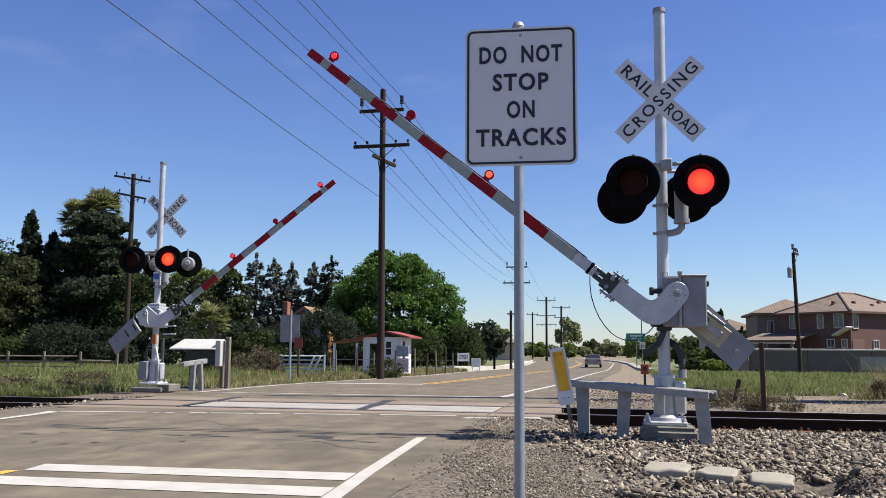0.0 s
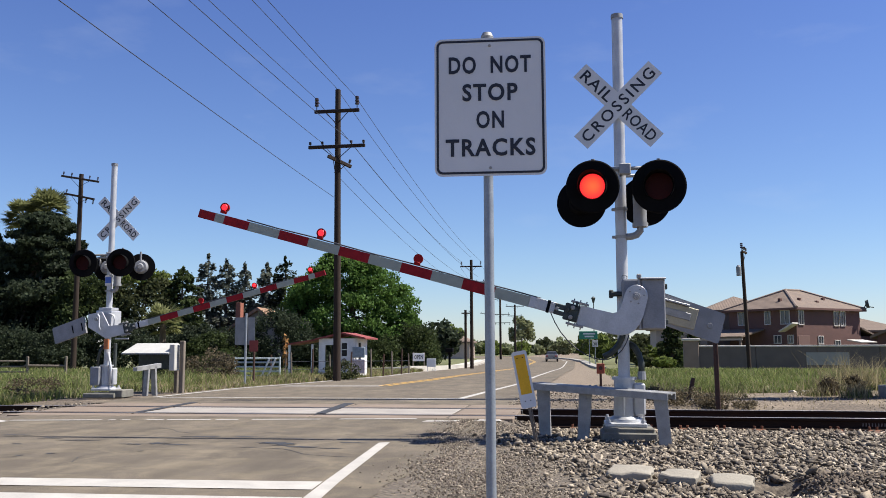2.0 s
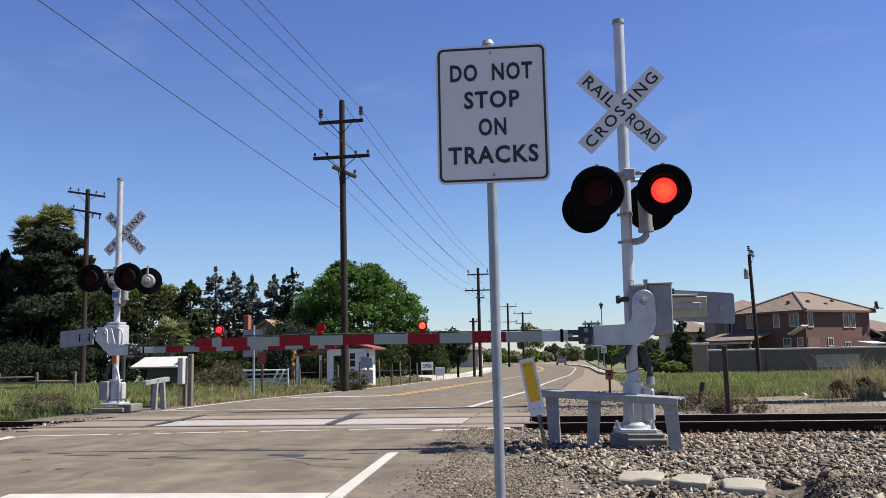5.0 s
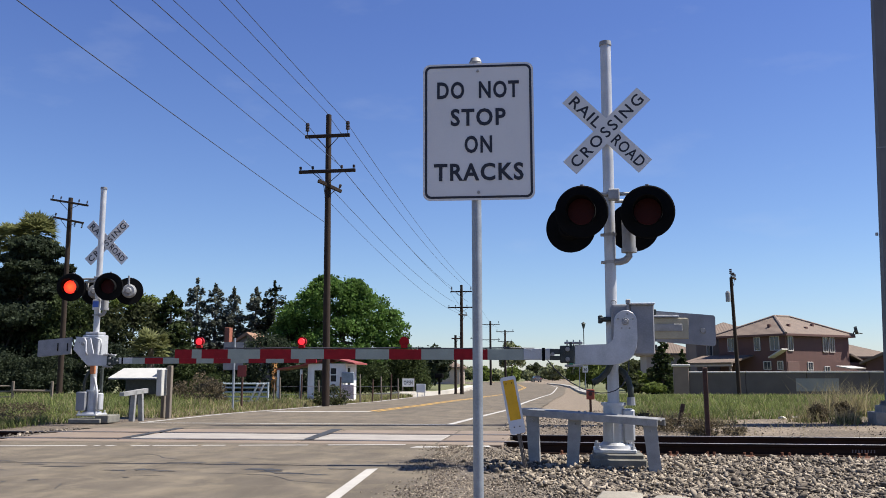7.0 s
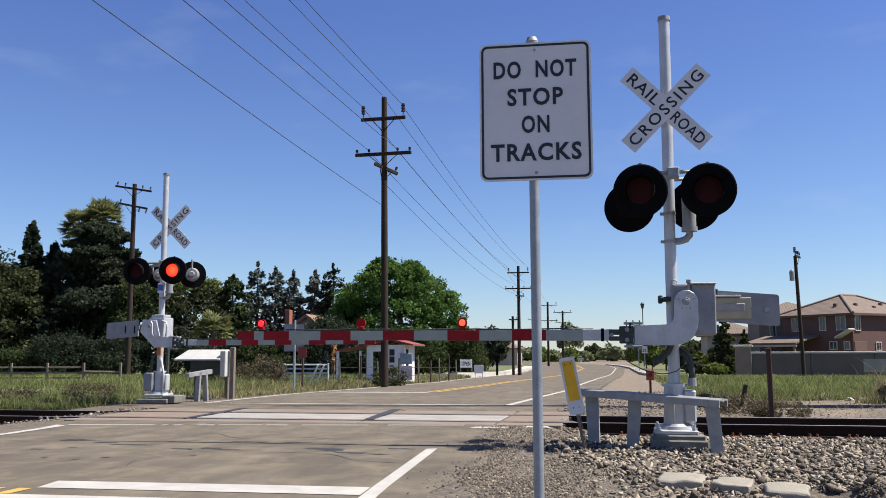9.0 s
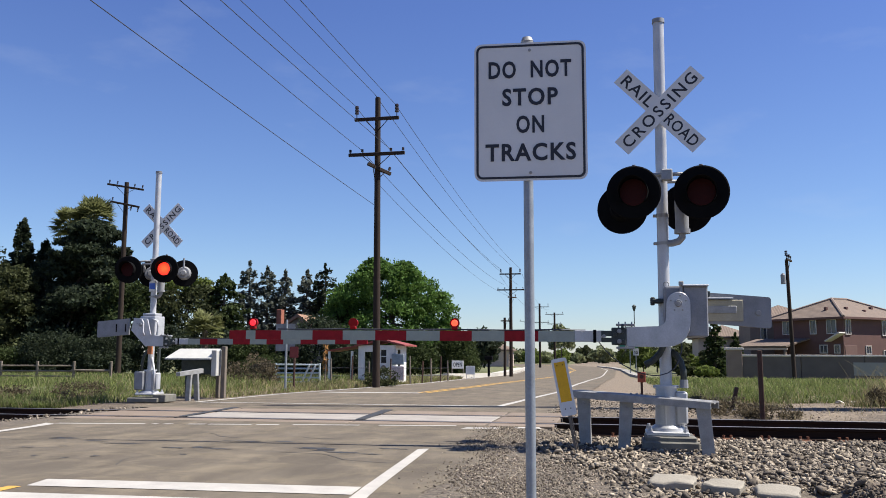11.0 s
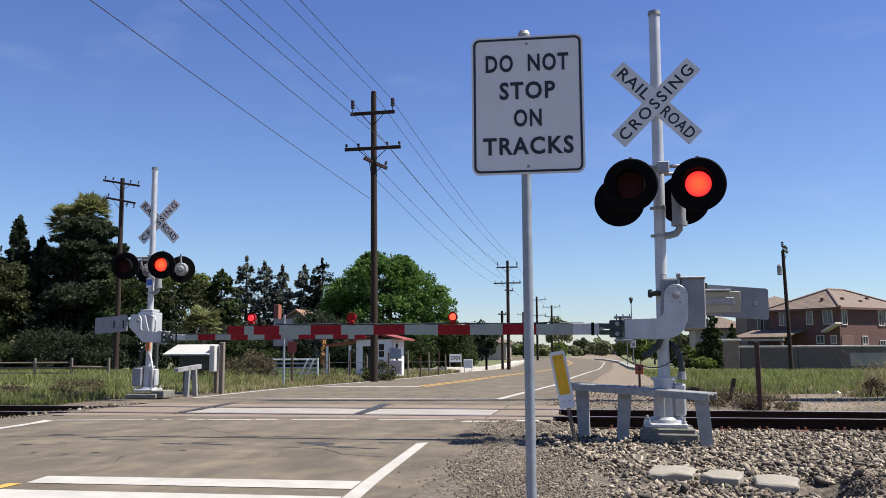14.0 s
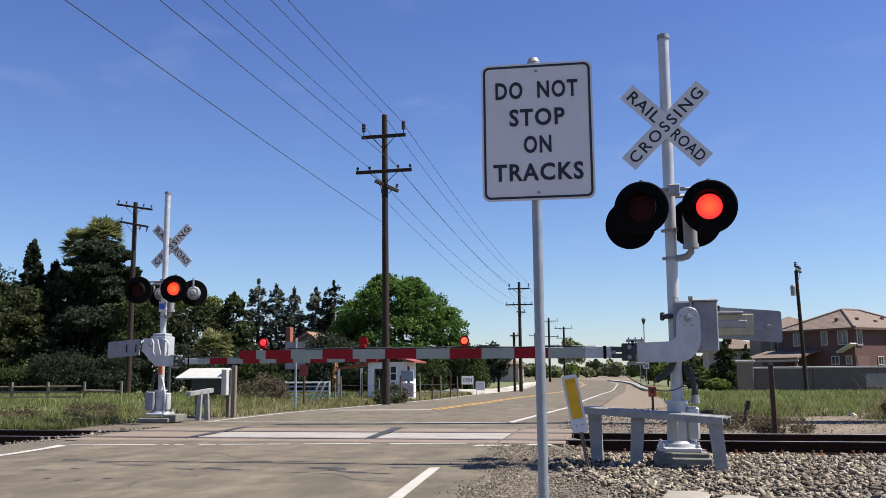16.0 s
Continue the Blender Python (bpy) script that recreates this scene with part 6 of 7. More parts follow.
    h3 = thing("house", (12.6, 104.0, zb), "pale stucco garage end with a low tiled roof", "house", "houses")
    bm = bmesh.new()
    box(bm, (0, 4, 2.1), (6.0, 8, 4.2), 0.02)
    part("wall", bm, M_PALE_STUCCO, h3)
    bm = bmesh.new()
    hip_roof(bm, -3.0, 3.0, 0, 8, 4.25, 1.4)
    part("roof", bm, M_TILE, h3)
    h4 = thing("house", (33.2, 84.0, zb), "brown stucco house with a broad gabled tile roof", "house", "houses", rz=-36)
    bm = bmesh.new()
    slab(bm, [(-6.0, 0), (6.9, 0), (6.9, 2.75), (-0.9, 5.12), (-6.0, 3.05)], 9.0, Matrix.Translation((0, 4.5, 0)))
    part("wall", bm, M_STUCCO, h4)
    bm = bmesh.new()
    slab(bm, [(-6.5, 2.98), (-0.9, 5.34), (7.5, 2.72), (7.5, 2.50), (-0.9, 5.08), (-6.5, 2.74)], 10.0, Matrix.Translation((0, 4.5, 0)))
    part("roof", bm, M_TILE, h4, "sloping clay tile roof")
    for x, z, w, hh in ((-0.9, 4.42, 0.5, 0.75), (-0.2, 2.4, 0.75, 0.85), (5.3, 2.2, 0.5, 0.9)):
        window(h4, x, -0.01, z, w, hh)
    bm = bmesh.new()
    box(bm, (2.6, -0.9, 2.85), (4.0, 1.9, 0.1), 0.01)
    part("patio_cover", bm, M_TRIM, h4, "pale flat patio cover")
    for x in (0.9, 2.6, 4.4):
        bm = bmesh.new()
        box(bm, (x, -1.7, 1.4), (0.14, 0.14, 2.8), 0.01)
        part("patio_post", bm, M_STUCCO2, h4)
    h5 = thing("house", (31.0, 98.0, zb), "low brown house roofs behind the wall", "house", "houses")
    bm = bmesh.new()
    box(bm, (0, 4, 1.9), (7, 8, 3.8), 0.02)
    part("wall", bm, M_STUCCO, h5)
    bm = bmesh.new()
    hip_roof(bm, -3.5, 3.5, 0, 8, 3.7, 1.4)
    part("roof", bm, M_TILE, h5)
    h6 = thing("house", (54.0, 114.0, zb), "reddish tiled house roof farther back", "house", "houses")
    bm = bmesh.new()
    box(bm, (0, 4, 2.2), (14, 8, 4.4), 0.02)
    part("wall", bm, M_STUCCO2, h6)
    bm = bmesh.new()
    hip_roof(bm, -7, 7, 0, 8, 4.4, 2.0)
    part("roof", bm, M_TILE, h6)
    h7 = thing("house", (-23.0, 165.0, zb), "pale distant house with a low brown roof", "house", "houses")
    bm = bmesh.new()
    box(bm, (0, 4, 1.6), (7.5, 8, 3.2), 0.02)
    part("wall", bm, M_PALE_STUCCO, h7)
    bm = bmesh.new()
    hip_roof(bm, -3.7, 3.7, 0, 8, 3.2, 2.0)
    part("roof", bm, M_TILE, h7)
    window(h7, 1.2, -0.01, 1.9, 1.0, 0.9)
    # brick farmhouse among the trees
    f = thing("farmhouse", (-22.5, 60.0, float(fall(60)) - 0.5), "brick farmhouse with a brown gabled roof and chimney behind the trees", "house")
    bm = bmesh.new()
    slab(bm, [(-2.2, 0), (2.2, 0), (2.2, 3.2), (0.5, 4.75), (-2.2, 3.2)], 6.0, Matrix.Translation((0, 3, 0)))
    part("wall", bm, material("weathered_gable_boards", (0.22, 0.19, 0.17), 0.8, 0, 0.8, 4, 40, 0.1), f)
    bm = bmesh.new()
    slab(bm, [(-2.6, 2.95), (0.4, 4.95), (2.7, 3.25), (2.7, 3.05), (0.4, 4.72), (-2.6, 2.75)], 6.6, Matrix.Translation((0, 3, 0)))
    part("roof", bm, material("brown_shingle_roof", (0.240, 0.144, 0.096), 0.9, 0, 0.7, 3, 30, 0.2), f)
    bm = bmesh.new()
    box(bm, (-0.85, -0.4, 3.4), (0.36, 0.6, 3.7), 0.02)
    part("chimney", bm, material("red_chimney_brick", (0.28, 0.10, 0.065), 0.9, 0, 0.7, 8, 40, 0.3), f, "red brick chimney")


house_main()


# ---------------- vegetation ----------------
def leaf_material(name, color, spread=0.38, dark=0.6):
    m = material(name, color, 0.65, 0, dark, 0.5, 3, 0.0, spread=spread, spec=0.12)
    n, l = m.node_tree.nodes, m.node_tree.links
    b = n["Principled BSDF"]
    tr = n.new("ShaderNodeBsdfTranslucent")
    l.new(b.inputs["Base Color"].links[0].from_socket, tr.inputs["Color"])
    mx = n.new("ShaderNodeMixShader")
    mx.inputs["Fac"].default_value = 0.4
    l.new(b.outputs["BSDF"], mx.inputs[1])
    l.new(tr.outputs["BSDF"], mx.inputs[2])
    l.new(mx.outputs["Shader"], n["Material Output"].inputs["Surface"])
    return m


M_OAK = leaf_material("bright_green_leaves", (0.094, 0.168, 0.038))
M_CEDAR = leaf_material("dark_cedar_foliage", (0.041, 0.054, 0.031))
M_OLIVE = leaf_material("olive_green_foliage", (0.072, 0.082, 0.036))
M_FIR = leaf_material("grey_green_needles", (0.145, 0.16, 0.13))
M_HEDGE = leaf_material("deep_green_foliage", (0.050, 0.068, 0.024))
M_PALM = leaf_material("palm_fronds", (0.19, 0.20, 0.085))
M_FRESH = leaf_material("fresh_spring_foliage", (0.16, 0.20, 0.05))
# distance haze is put into this lighter leaf colour
M_HAZE = leaf_material("haze_paled_foliage", (0.23, 0.25, 0.13))
M_BARK = material("grey_brown_bark", (0.085, 0.065, 0.05), 0.95, 0, 0.6, 5, 30, 0.5, stretch=(1, 1, 0.2))


def leaf_cards(pts, size, rs, flat=0.0, droop=0.0):
    """Small four-cornered leaves turned every way at the given points; flat lays them level."""
    n = len(pts)
    a = rs.normal(size=(n, 3))
    a[:, 2] *= (1 - flat)
    a /= np.linalg.norm(a, axis=1)[:, None]
    b = rs.normal(size=(n, 3))
    b[:, 2] *= (1 - flat)
    b -= a * (a * b).sum(1)[:, None]
    b /= np.linalg.norm(b, axis=1)[:, None]
    s = size * rs.uniform(0.55, 1.35, (n, 1))
    u, w = a * s, b * s * rs.uniform(0.45, 0.9, (n, 1))
    k = rs.uniform(-0.35, 0.35, (n, 1))
    q = np.stack([pts - u, pts - w + u * k, pts + u, pts + w - u * k], 1)
    q[:, 2, 2] -= droop * size
    return q.reshape(-1, 3), np.arange(4 * n).reshape(-1, 4)


def crown_points(center, radii, clumps, per, rs, low=-0.7, clump=0.24):
    """Points gathered in clumps near the skin of an ellipsoid, so that the outline is uneven and has gaps."""
    d = rs.normal(size=(clumps, 3))
    d /= np.linalg.norm(d, axis=1)[:, None]
    d = d[d[:, 2] > low]
    c = d * rs.uniform(0.45, 0.95, (len(d), 1)) ** 0.6
    r = clump * rs.uniform(0.6, 1.4, len(c))
    p = rs.normal(size=(len(c), per, 3))
    p /= np.linalg.norm(p, axis=2)[:, :, None]
    p *= rs.uniform(0.55, 1.0, (len(c), per, 1))
    return (np.asarray(center) + (c[:, None, :] + p * r[:, None, None]) * np.asarray(radii)).reshape(-1, 3), np.asarray(center) + c * np.asarray(radii)


def trunk_part(parent, h, r, limbs, rs, lean=0.0):
    bm = bmesh.new()
    pts = [Vector((lean * t + 0.04 * math.sin(3 * t), 0.03 * math.cos(4 * t), h * t)) for t in (0, 0.25, 0.5, 0.75, 1.0)]
    for i in range(4):
        rod(bm, pts[i] - Vector((0, 0, 0.2 if i == 0 else 0)), pts[i + 1], r * (1 - 0.18 * i), r * (1 - 0.18 * (i + 1)), 8, caps=False)
    for e in limbs:
        s = pts[2].lerp(pts[4], rs.uniform(0, 1))
        m = (s + Vector(e)) / 2 + Vector((0, 0, 0.15))
        rod(bm, s, m, r * 0.42, r * 0.26, 6, caps=False)
        rod(bm, m, e, r * 0.26, r * 0.08, 6, caps=False)
    return shade(part("trunk", bm, M_BARK, parent, "bark-covered trunk and limbs"), 60)


def broad_tree(at, radii, cz, mat_, label, seed, clumps=70, per=80, size=0.17, low=-0.7, clump=0.24, name="tree", trunk=True):
    rs = np.random.RandomState(seed)
    t = thing(name, at, label, "tree" if name == "tree" else "shrub", "trees" if name == "tree" else "shrubs")
    p, c = crown_points((0, 0, cz), radii, clumps, per, rs, low, clump)
    if trunk:
        trunk_part(t, cz * 0.9, max(0.05, radii[0] * 0.055), [tuple(c[i]) for i in rs.choice(len(c), min(9, len(c)), False)], rs)
    if at[1] < 70:
        extra = np.concatenate([p + rs.normal(size=p.shape) * size * 0.9, p])
        p, size = extra, size * 0.72
    v, f = leaf_cards(p, size, rs)
    ob = new("crown", raw_mesh("crown", v, f, [mat_]))
    ob.parent = t
    return t


def lobed_tree(at, lobes, mat_, label, seed, clumps=46, per=70, size=0.11, clump=0.30, trunk=0.25):
    """A tree whose crown is built of several overlapping boughs: (x, y, z, rx, ry, rz) each."""
    rs = np.random.RandomState(seed)
    t = thing("tree", at, label, "tree", "trees")
    pts = [crown_points(q[:3], q[3:], clumps, per, rs, -0.9, clump)[0] for q in lobes]
    trunk_part(t, max(q[2] for q in lobes) * 0.75, trunk, [q[:3] for q in lobes], rs)
    p = np.concatenate(pts)
    v, f = leaf_cards(p + rs.normal(size=p.shape) * size * 0.5, size, rs)
    ob = new("crown", raw_mesh("crown", v, f, [mat_]))
    ob.parent = t
    return t


def layered_lobes(h, r, n, rs, base=0.12, flat=0.30):
    """Flat boughs round a tall trunk, wide below and narrow above."""
    out = []
    for i in range(n):
        k = base + (0.97 - base) * i / (n - 1)
        a = rs.uniform(0, 2 * math.pi)
        w = r * (1.05 - 0.62 * k ** 2.2) * rs.uniform(0.45, 0.62)
        d = w * rs.uniform(0.55, 0.95)
        out.append((d * math.cos(a), d * math.sin(a), h * k, w, w, w * flat * rs.uniform(0.8, 1.3)))
    return out


def conifer(at, h, r, mat_, label, seed, tiers=16, density=90, size=0.2, gap=0.25, low=0.12, flat=0.55, taper=0.8):
    """A straight trunk with drooping tiers of branches that shorten upwards."""
    rs = np.random.RandomState(seed)
    t = thing("tree", at, label, "tree", "trees")
    bm = bmesh.new()
    rod(bm, (0, 0, -0.3), (0, 0, h * 0.97), r * 0.09 + 0.05, 0.02, 8)
    pts = []
    for i in range(tiers):
        k = i / (tiers - 1)
        z = h * (low + (0.98 - low) * k)
        rad = r * (1 - k) ** taper * rs.uniform(0.75, 1.1) + 0.12
        for b in range(max(4, int(9 - 4 * k))):
            if rs.rand() < gap:
                continue
            a = rs.uniform(0, 2 * math.pi)
            L = rad * rs.uniform(0.65, 1.12)
            n = int(density * (0.25 + L / r) * 0.2) + 4
            s = rs.uniform(0.15, 1, n) ** 0.8
            side = rs.normal(size=n) * 0.14 * L * (1.1 - s)
            x = np.cos(a) * s * L - np.sin(a) * side
            y = np.sin(a) * s * L + np.cos(a) * side
            zz = z + rs.uniform(-0.5, 0.5) * h / tiers * 1.6 - 0.16 * L * s + rs.normal(size=n) * 0.012 * h
            pts.append(np.column_stack([x, y, zz]))
            rod(bm, (0, 0, z), (math.cos(a) * L * 0.85, math.sin(a) * L * 0.85, z - 0.13 * L), 0.035, 0.01, 4, caps=False)
    part("trunk", bm, M_BARK, t, "straight trunk with thin branches")
    v, f = leaf_cards(np.concatenate(pts), size, rs, flat, 0.2)
    ob = new("crown", raw_mesh("crown", v, f, [mat_]))
    ob.parent = t
    return t


def palm(at, h, r, label, seed, fronds=34, size=1.0):
    rs = np.random.RandomState(seed)
    t = thing("palm_tree", at, label, "palm tree", "trees")
    bm = bmesh.new()
    for i in range(8):
        rod(bm, (0, 0, h * i / 8 - 0.1), (0, 0, h * (i + 1) / 8), 0.24 - 0.008 * i, 0.21 - 0.008 * i, 10, caps=False)
    part("trunk", bm, M_BARK, t, "ringed palm trunk")
    bm = bmesh.new()
    for k in range(fronds):
        a = rs.uniform(0, 2 * math.pi)
        e = rs.uniform(-0.5, 1.2)
        d = Vector((math.cos(a) * math.cos(e), math.sin(a) * math.cos(e), math.sin(e)))
        side = Vector((-math.sin(a), math.cos(a), 0))
        up = side.cross(d) * -1
        L = r * rs.uniform(0.55, 0.75)
        c = Vector((0, 0, h)) + d * L
        rod(bm, (0, 0, h), c, 0.025, 0.018, 4, caps=False)
        n = 11
        for i in range(n):
            b = radians(-95 + 190 * i / (n - 1))
            tip = c + (d * math.cos(b) + side * math.sin(b)) * r * 0.48 * rs.uniform(0.8, 1.1) - Vector((0, 0, 0.12 * r * abs(math.sin(b))))
            w = (d * -math.sin(b) + side * math.cos(b)) * r * 0.06
            q = (c + tip) / 2 + up * 0.02
            v = [bm.verts.new(x) for x in (c, q - w, tip, q + w)]
            bm.faces.new(v)
    part("crown", bm, M_PALM, t, "fan-shaped fronds")
    return t


def grove():
    z60, z64 = float(fall(60)), float(fall(64))
    lobed_tree((-15.4, 61, z60), [(-0.6, 0, 6.6, 2.3, 2.2, 1.7), (1.5, 0.2, 5.6, 2.1, 2.0, 1.7), (-3.0, 0.3, 6.0, 1.9, 1.8, 1.5), (3.1, 0, 4.4, 1.6, 1.7, 1.6), (0.2, -0.6, 4.0, 3.3, 2.4, 1.9), (-1.4, 0.2, 7.7, 1.2, 1.2, 0.8),
                                  (-3.9, 0.4, 4.2, 1.5, 1.6, 1.6), (0.6, 0.1, 7.4, 1.0, 1.0, 0.8), (4.0, 0.2, 2.8, 0.9, 1.2, 1.1), (2.6, -0.9, 3.0, 1.7, 1.4, 1.3), (-1.6, -1.2, 3.1, 2.0, 1.2, 1.4), (-0.4, 0.0, 5.3, 2.4, 1.6, 1.6), (1.0, 0.0, 6.7, 1.4, 1.4, 1.1)],
               M_OAK, "broad rounded bright green tree by the road", 11, 46, 84, 0.10, 0.27, 0.26)
    lobed_tree((-19.4, 63, z64), layered_lobes(6.9, 2.6, 15, np.random.RandomState(12), 0.1, 0.55), M_HEDGE, "dark green tree beside the broad tree", 12, 34, 60, 0.11, 0.32)
    for x, top, s, m, r in ((-27.7, 8.1, 21, M_FIR, 2.3), (-26.2, 7.75, 22, M_FIR, 2.1), (-24.7, 7.45, 23, M_FIR, 2.1), (-23.0, 7.5, 24, M_FIR, 2.0), (-21.5, 7.8, 25, M_CEDAR, 2.6)):
        conifer((x, 64, z64), top - z64, r, m, "tall grey-green conifer with open layered branches", s, 26, 300, 0.125, 0.10, 0.05, 0.6, 0.55)
    conifer((-27.9, 60, z60), 7.3, 2.7, M_HEDGE, "dense dark green conifer", 31, 30, 420, 0.13, 0.03, 0.03, 0.3, 0.42)
    broad_tree((-31.0, 60, z60), (3.0, 2.4, 3.3), 3.6, M_OLIVE, "round mid-green tree behind the signal", 33, 90, 80, 0.16, -0.8)
    broad_tree((-31.0, 60.5, z60), (1.9, 1.5, 1.1), 6.5, M_FRESH, "bright green treetop above the grove", 34, 50, 70, 0.14, -0.3)
    broad_tree((-34.3, 59, z60), (3.2, 2.4, 3.8), 3.4, M_HEDGE, "dark green tree behind the signal mast", 35, 90, 80, 0.17, -0.8)
    # great dark cedar with layered boughs
    lobed_tree((-39.3, 60, z60), layered_lobes(11.6, 4.3, 34, np.random.RandomState(41), 0.08, 0.34), M_CEDAR, "great dark cedar with layered boughs", 41, 34, 66, 0.14, 0.3, 0.4)
    lobed_tree((-37.9, 61, z60), layered_lobes(9.6, 2.9, 18, np.random.RandomState(42), 0.08, 0.4), M_CEDAR, "dense dark cedar growing behind", 42, 30, 60, 0.14, 0.3, 0.3)
    palm((-42.6, 63, z64), 11.9, 1.7, "fan palm rising behind the dark cedar", 43, 80)
    palm((-39.8, 61.5, z60), 12.1, 1.8, "fan palm rising behind the dark cedar", 44, 90)
    palm((-23.4, 48, float(fall(48))), 2.75, 1.25, "low fan palm among the trees", 45, 44)
    conifer((-46.3, 62, z60), 12.2, 3.0, M_CEDAR, "tall dark pointed conifer", 51, 40, 330, 0.19, 0.05, 0.05, 0.3, 0.65)
    conifer((-44.2, 62, z60), 10.6, 2.4, M_CEDAR, "dark green pointed conifer in the grove", 52, 38, 280, 0.18, 0.05, 0.05, 0.3, 0.65)
    conifer((-42.2, 62, z60), 9.2, 2.2, M_CEDAR, "slim dark conifer between larger trees", 53, 34, 240, 0.17, 0.05, 0.05, 0.3, 0.65)
    lobed_tree((-44.8, 57, float(fall(57))), layered_lobes(8.2, 4.2, 20, np.random.RandomState(54), 0.1, 0.55), M_OLIVE, "broad dull green tree at the field edge", 54, 30, 62, 0.13, 0.3, 0.3)
    lobed_tree((-50.5, 57, float(fall(57))), layered_lobes(10.2, 4.8, 22, np.random.RandomState(55), 0.1, 0.5), M_CEDAR, "tall dull green tree at the field edge", 55, 30, 62, 0.14, 0.3, 0.3)
    broad_tree((-53.0, 62, z60), (5.5, 3.0, 6.4), 6.2, M_CEDAR, "dark tree at the edge of the grove", 56, 110, 80, 0.2, -0.85)
    for i, (x, y, rx, h, m) in enumerate([(-37.5, 54, 2.6, 2.4, M_CEDAR), (-33.5, 54, 2.4, 2.2, M_CEDAR), (-41.5, 54, 2.6, 1.6, M_HEDGE), (-29.5, 55, 2.2, 2.6, M_CEDAR), (-26.0, 56, 2.4, 2.0, M_CEDAR),
                                          (-24.4, 55, 2.2, 2.4, M_CEDAR), (-21.8, 55, 2.2, 2.2, M_CEDAR), (-22.8, 53, 1.8, 1.9, M_HEDGE), (-18.9, 56, 2.2, 3.2, M_CEDAR), (-16.5, 57, 2.0, 1.7, M_CEDAR), (-13.3, 57, 2.0, 1.9, M_HEDGE), (-11.0, 60, 1.8, 2.6, M_HEDGE), (-11.6, 68, 1.4, 2.2, M_HEDGE),
                                          (-47.5, 54, 3.0, 2.4, M_HEDGE), (-53, 54, 3.0, 2.6, M_HEDGE)]):
        broad_tree((x, y, float(fall(y))), (rx, 1.6, h * 0.62), h * 0.6, m, "dark green shrub mass under the trees", 60 + i, 55, 95, 0.11, -0.95, 0.3, "shrub", False)
    # shrubs near the verge
    dry = leaf_material("dry_brown_brush", (0.13, 0.105, 0.065))
    for i, (x, y, rx, h, m, l) in enumerate([(-12.4, 29.0, 0.85, 0.85, dry, "tangled dry brown-green shrub by the verge"), (-11.2, 27.5, 0.6, 0.55, dry, "low dry brush by the verge"), (-7.75, 29.4, 0.55, 0.55, M_OLIVE, "small green shrub at the pole's foot"),
                                             (-13.8, 28.5, 0.7, 0.55, M_OLIVE, "low green shrub by the verge"),
                                             (-12.0, 18.6, 0.7, 0.35, dry, "heap of dry brush by the signal"), (-13.6, 18.2, 0.5, 0.3, dry, "heap of dry brush by the track"),
                                             (2.2, 17.3, 0.55, 0.26, dry, "heap of dead roots and brush beside the track"), (2.9, 16.9, 0.5, 0.2, dry, "low heap of dead brush beside the track"), (1.7, 18.2, 0.45, 0.2, dry, "low heap of dead brush on the dirt strip"),
                                             (5.35, 19.5, 0.2, 0.3, dry, "small dark dry bush at the grass edge"), (9.75, 20.2, 0.26, 0.5, dry, "small dark dry bush near the footing"), (6.0, 19.9, 0.2, 0.32, dry, "small dry bush beside the footing")]):
        broad_tree((x, y, float(ground_height(x, y))), (rx, rx * 0.8, h * 0.6), h * 0.5, m, l, 90 + i, 26, 40, 0.03 if y < 24 else 0.05, -0.95, 0.35, "shrub", False)
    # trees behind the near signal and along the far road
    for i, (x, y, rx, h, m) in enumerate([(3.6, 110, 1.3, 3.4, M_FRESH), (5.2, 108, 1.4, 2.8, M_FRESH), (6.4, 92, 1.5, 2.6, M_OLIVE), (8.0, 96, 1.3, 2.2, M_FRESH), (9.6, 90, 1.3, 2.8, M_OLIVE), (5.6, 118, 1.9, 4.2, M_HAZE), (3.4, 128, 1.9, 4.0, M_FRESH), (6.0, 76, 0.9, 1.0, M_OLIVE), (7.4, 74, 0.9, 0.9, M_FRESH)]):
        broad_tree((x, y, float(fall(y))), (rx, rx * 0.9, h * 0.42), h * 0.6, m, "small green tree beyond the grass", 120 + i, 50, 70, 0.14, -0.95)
    rs = random.Random(8)
    for i in range(44):
        x = -62 + 2.9 * i + rs.uniform(-1.4, 1.4)
        y = rs.uniform(222, 285)
        h = rs.uniform(2.4, 5.4)
        w = rs.uniform(1.6, 3.6)
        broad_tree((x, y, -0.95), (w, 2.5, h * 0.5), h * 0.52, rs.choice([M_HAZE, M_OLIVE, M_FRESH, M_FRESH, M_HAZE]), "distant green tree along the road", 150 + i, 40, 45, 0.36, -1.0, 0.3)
    for i in range(26):
        broad_tree((-95 + 7.6 * i + rs.uniform(-2, 2), rs.uniform(300, 325), -0.95), (5.2, 2.5, rs.uniform(1.4, 2.4)), 1.6, rs.choice([M_OLIVE, M_HAZE, M_HEDGE]), "low far green thicket on the horizon", 240 + i, 40, 45, 0.4, -1.0, 0.3, "shrub", False)
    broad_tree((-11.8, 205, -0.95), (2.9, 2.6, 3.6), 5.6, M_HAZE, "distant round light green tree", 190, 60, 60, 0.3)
    broad_tree((-25.0, 180, -0.95), (3.0, 2.6, 3.2), 4.2, M_FRESH, "distant light green tree by the road bend", 191, 55, 60, 0.3)
    conifer((8.8, 80, float(fall(80))), 5.3, 1.5, M_HEDGE, "green conifer beyond the field", 192, 22, 220, 0.12, 0.08, 0.05, 0.3, 0.7)
    conifer((11.0, 84, float(fall(84))), 3.9, 1.2, M_HEDGE, "small green conifer beyond the field", 193, 20, 200, 0.12, 0.08, 0.05, 0.3, 0.7)
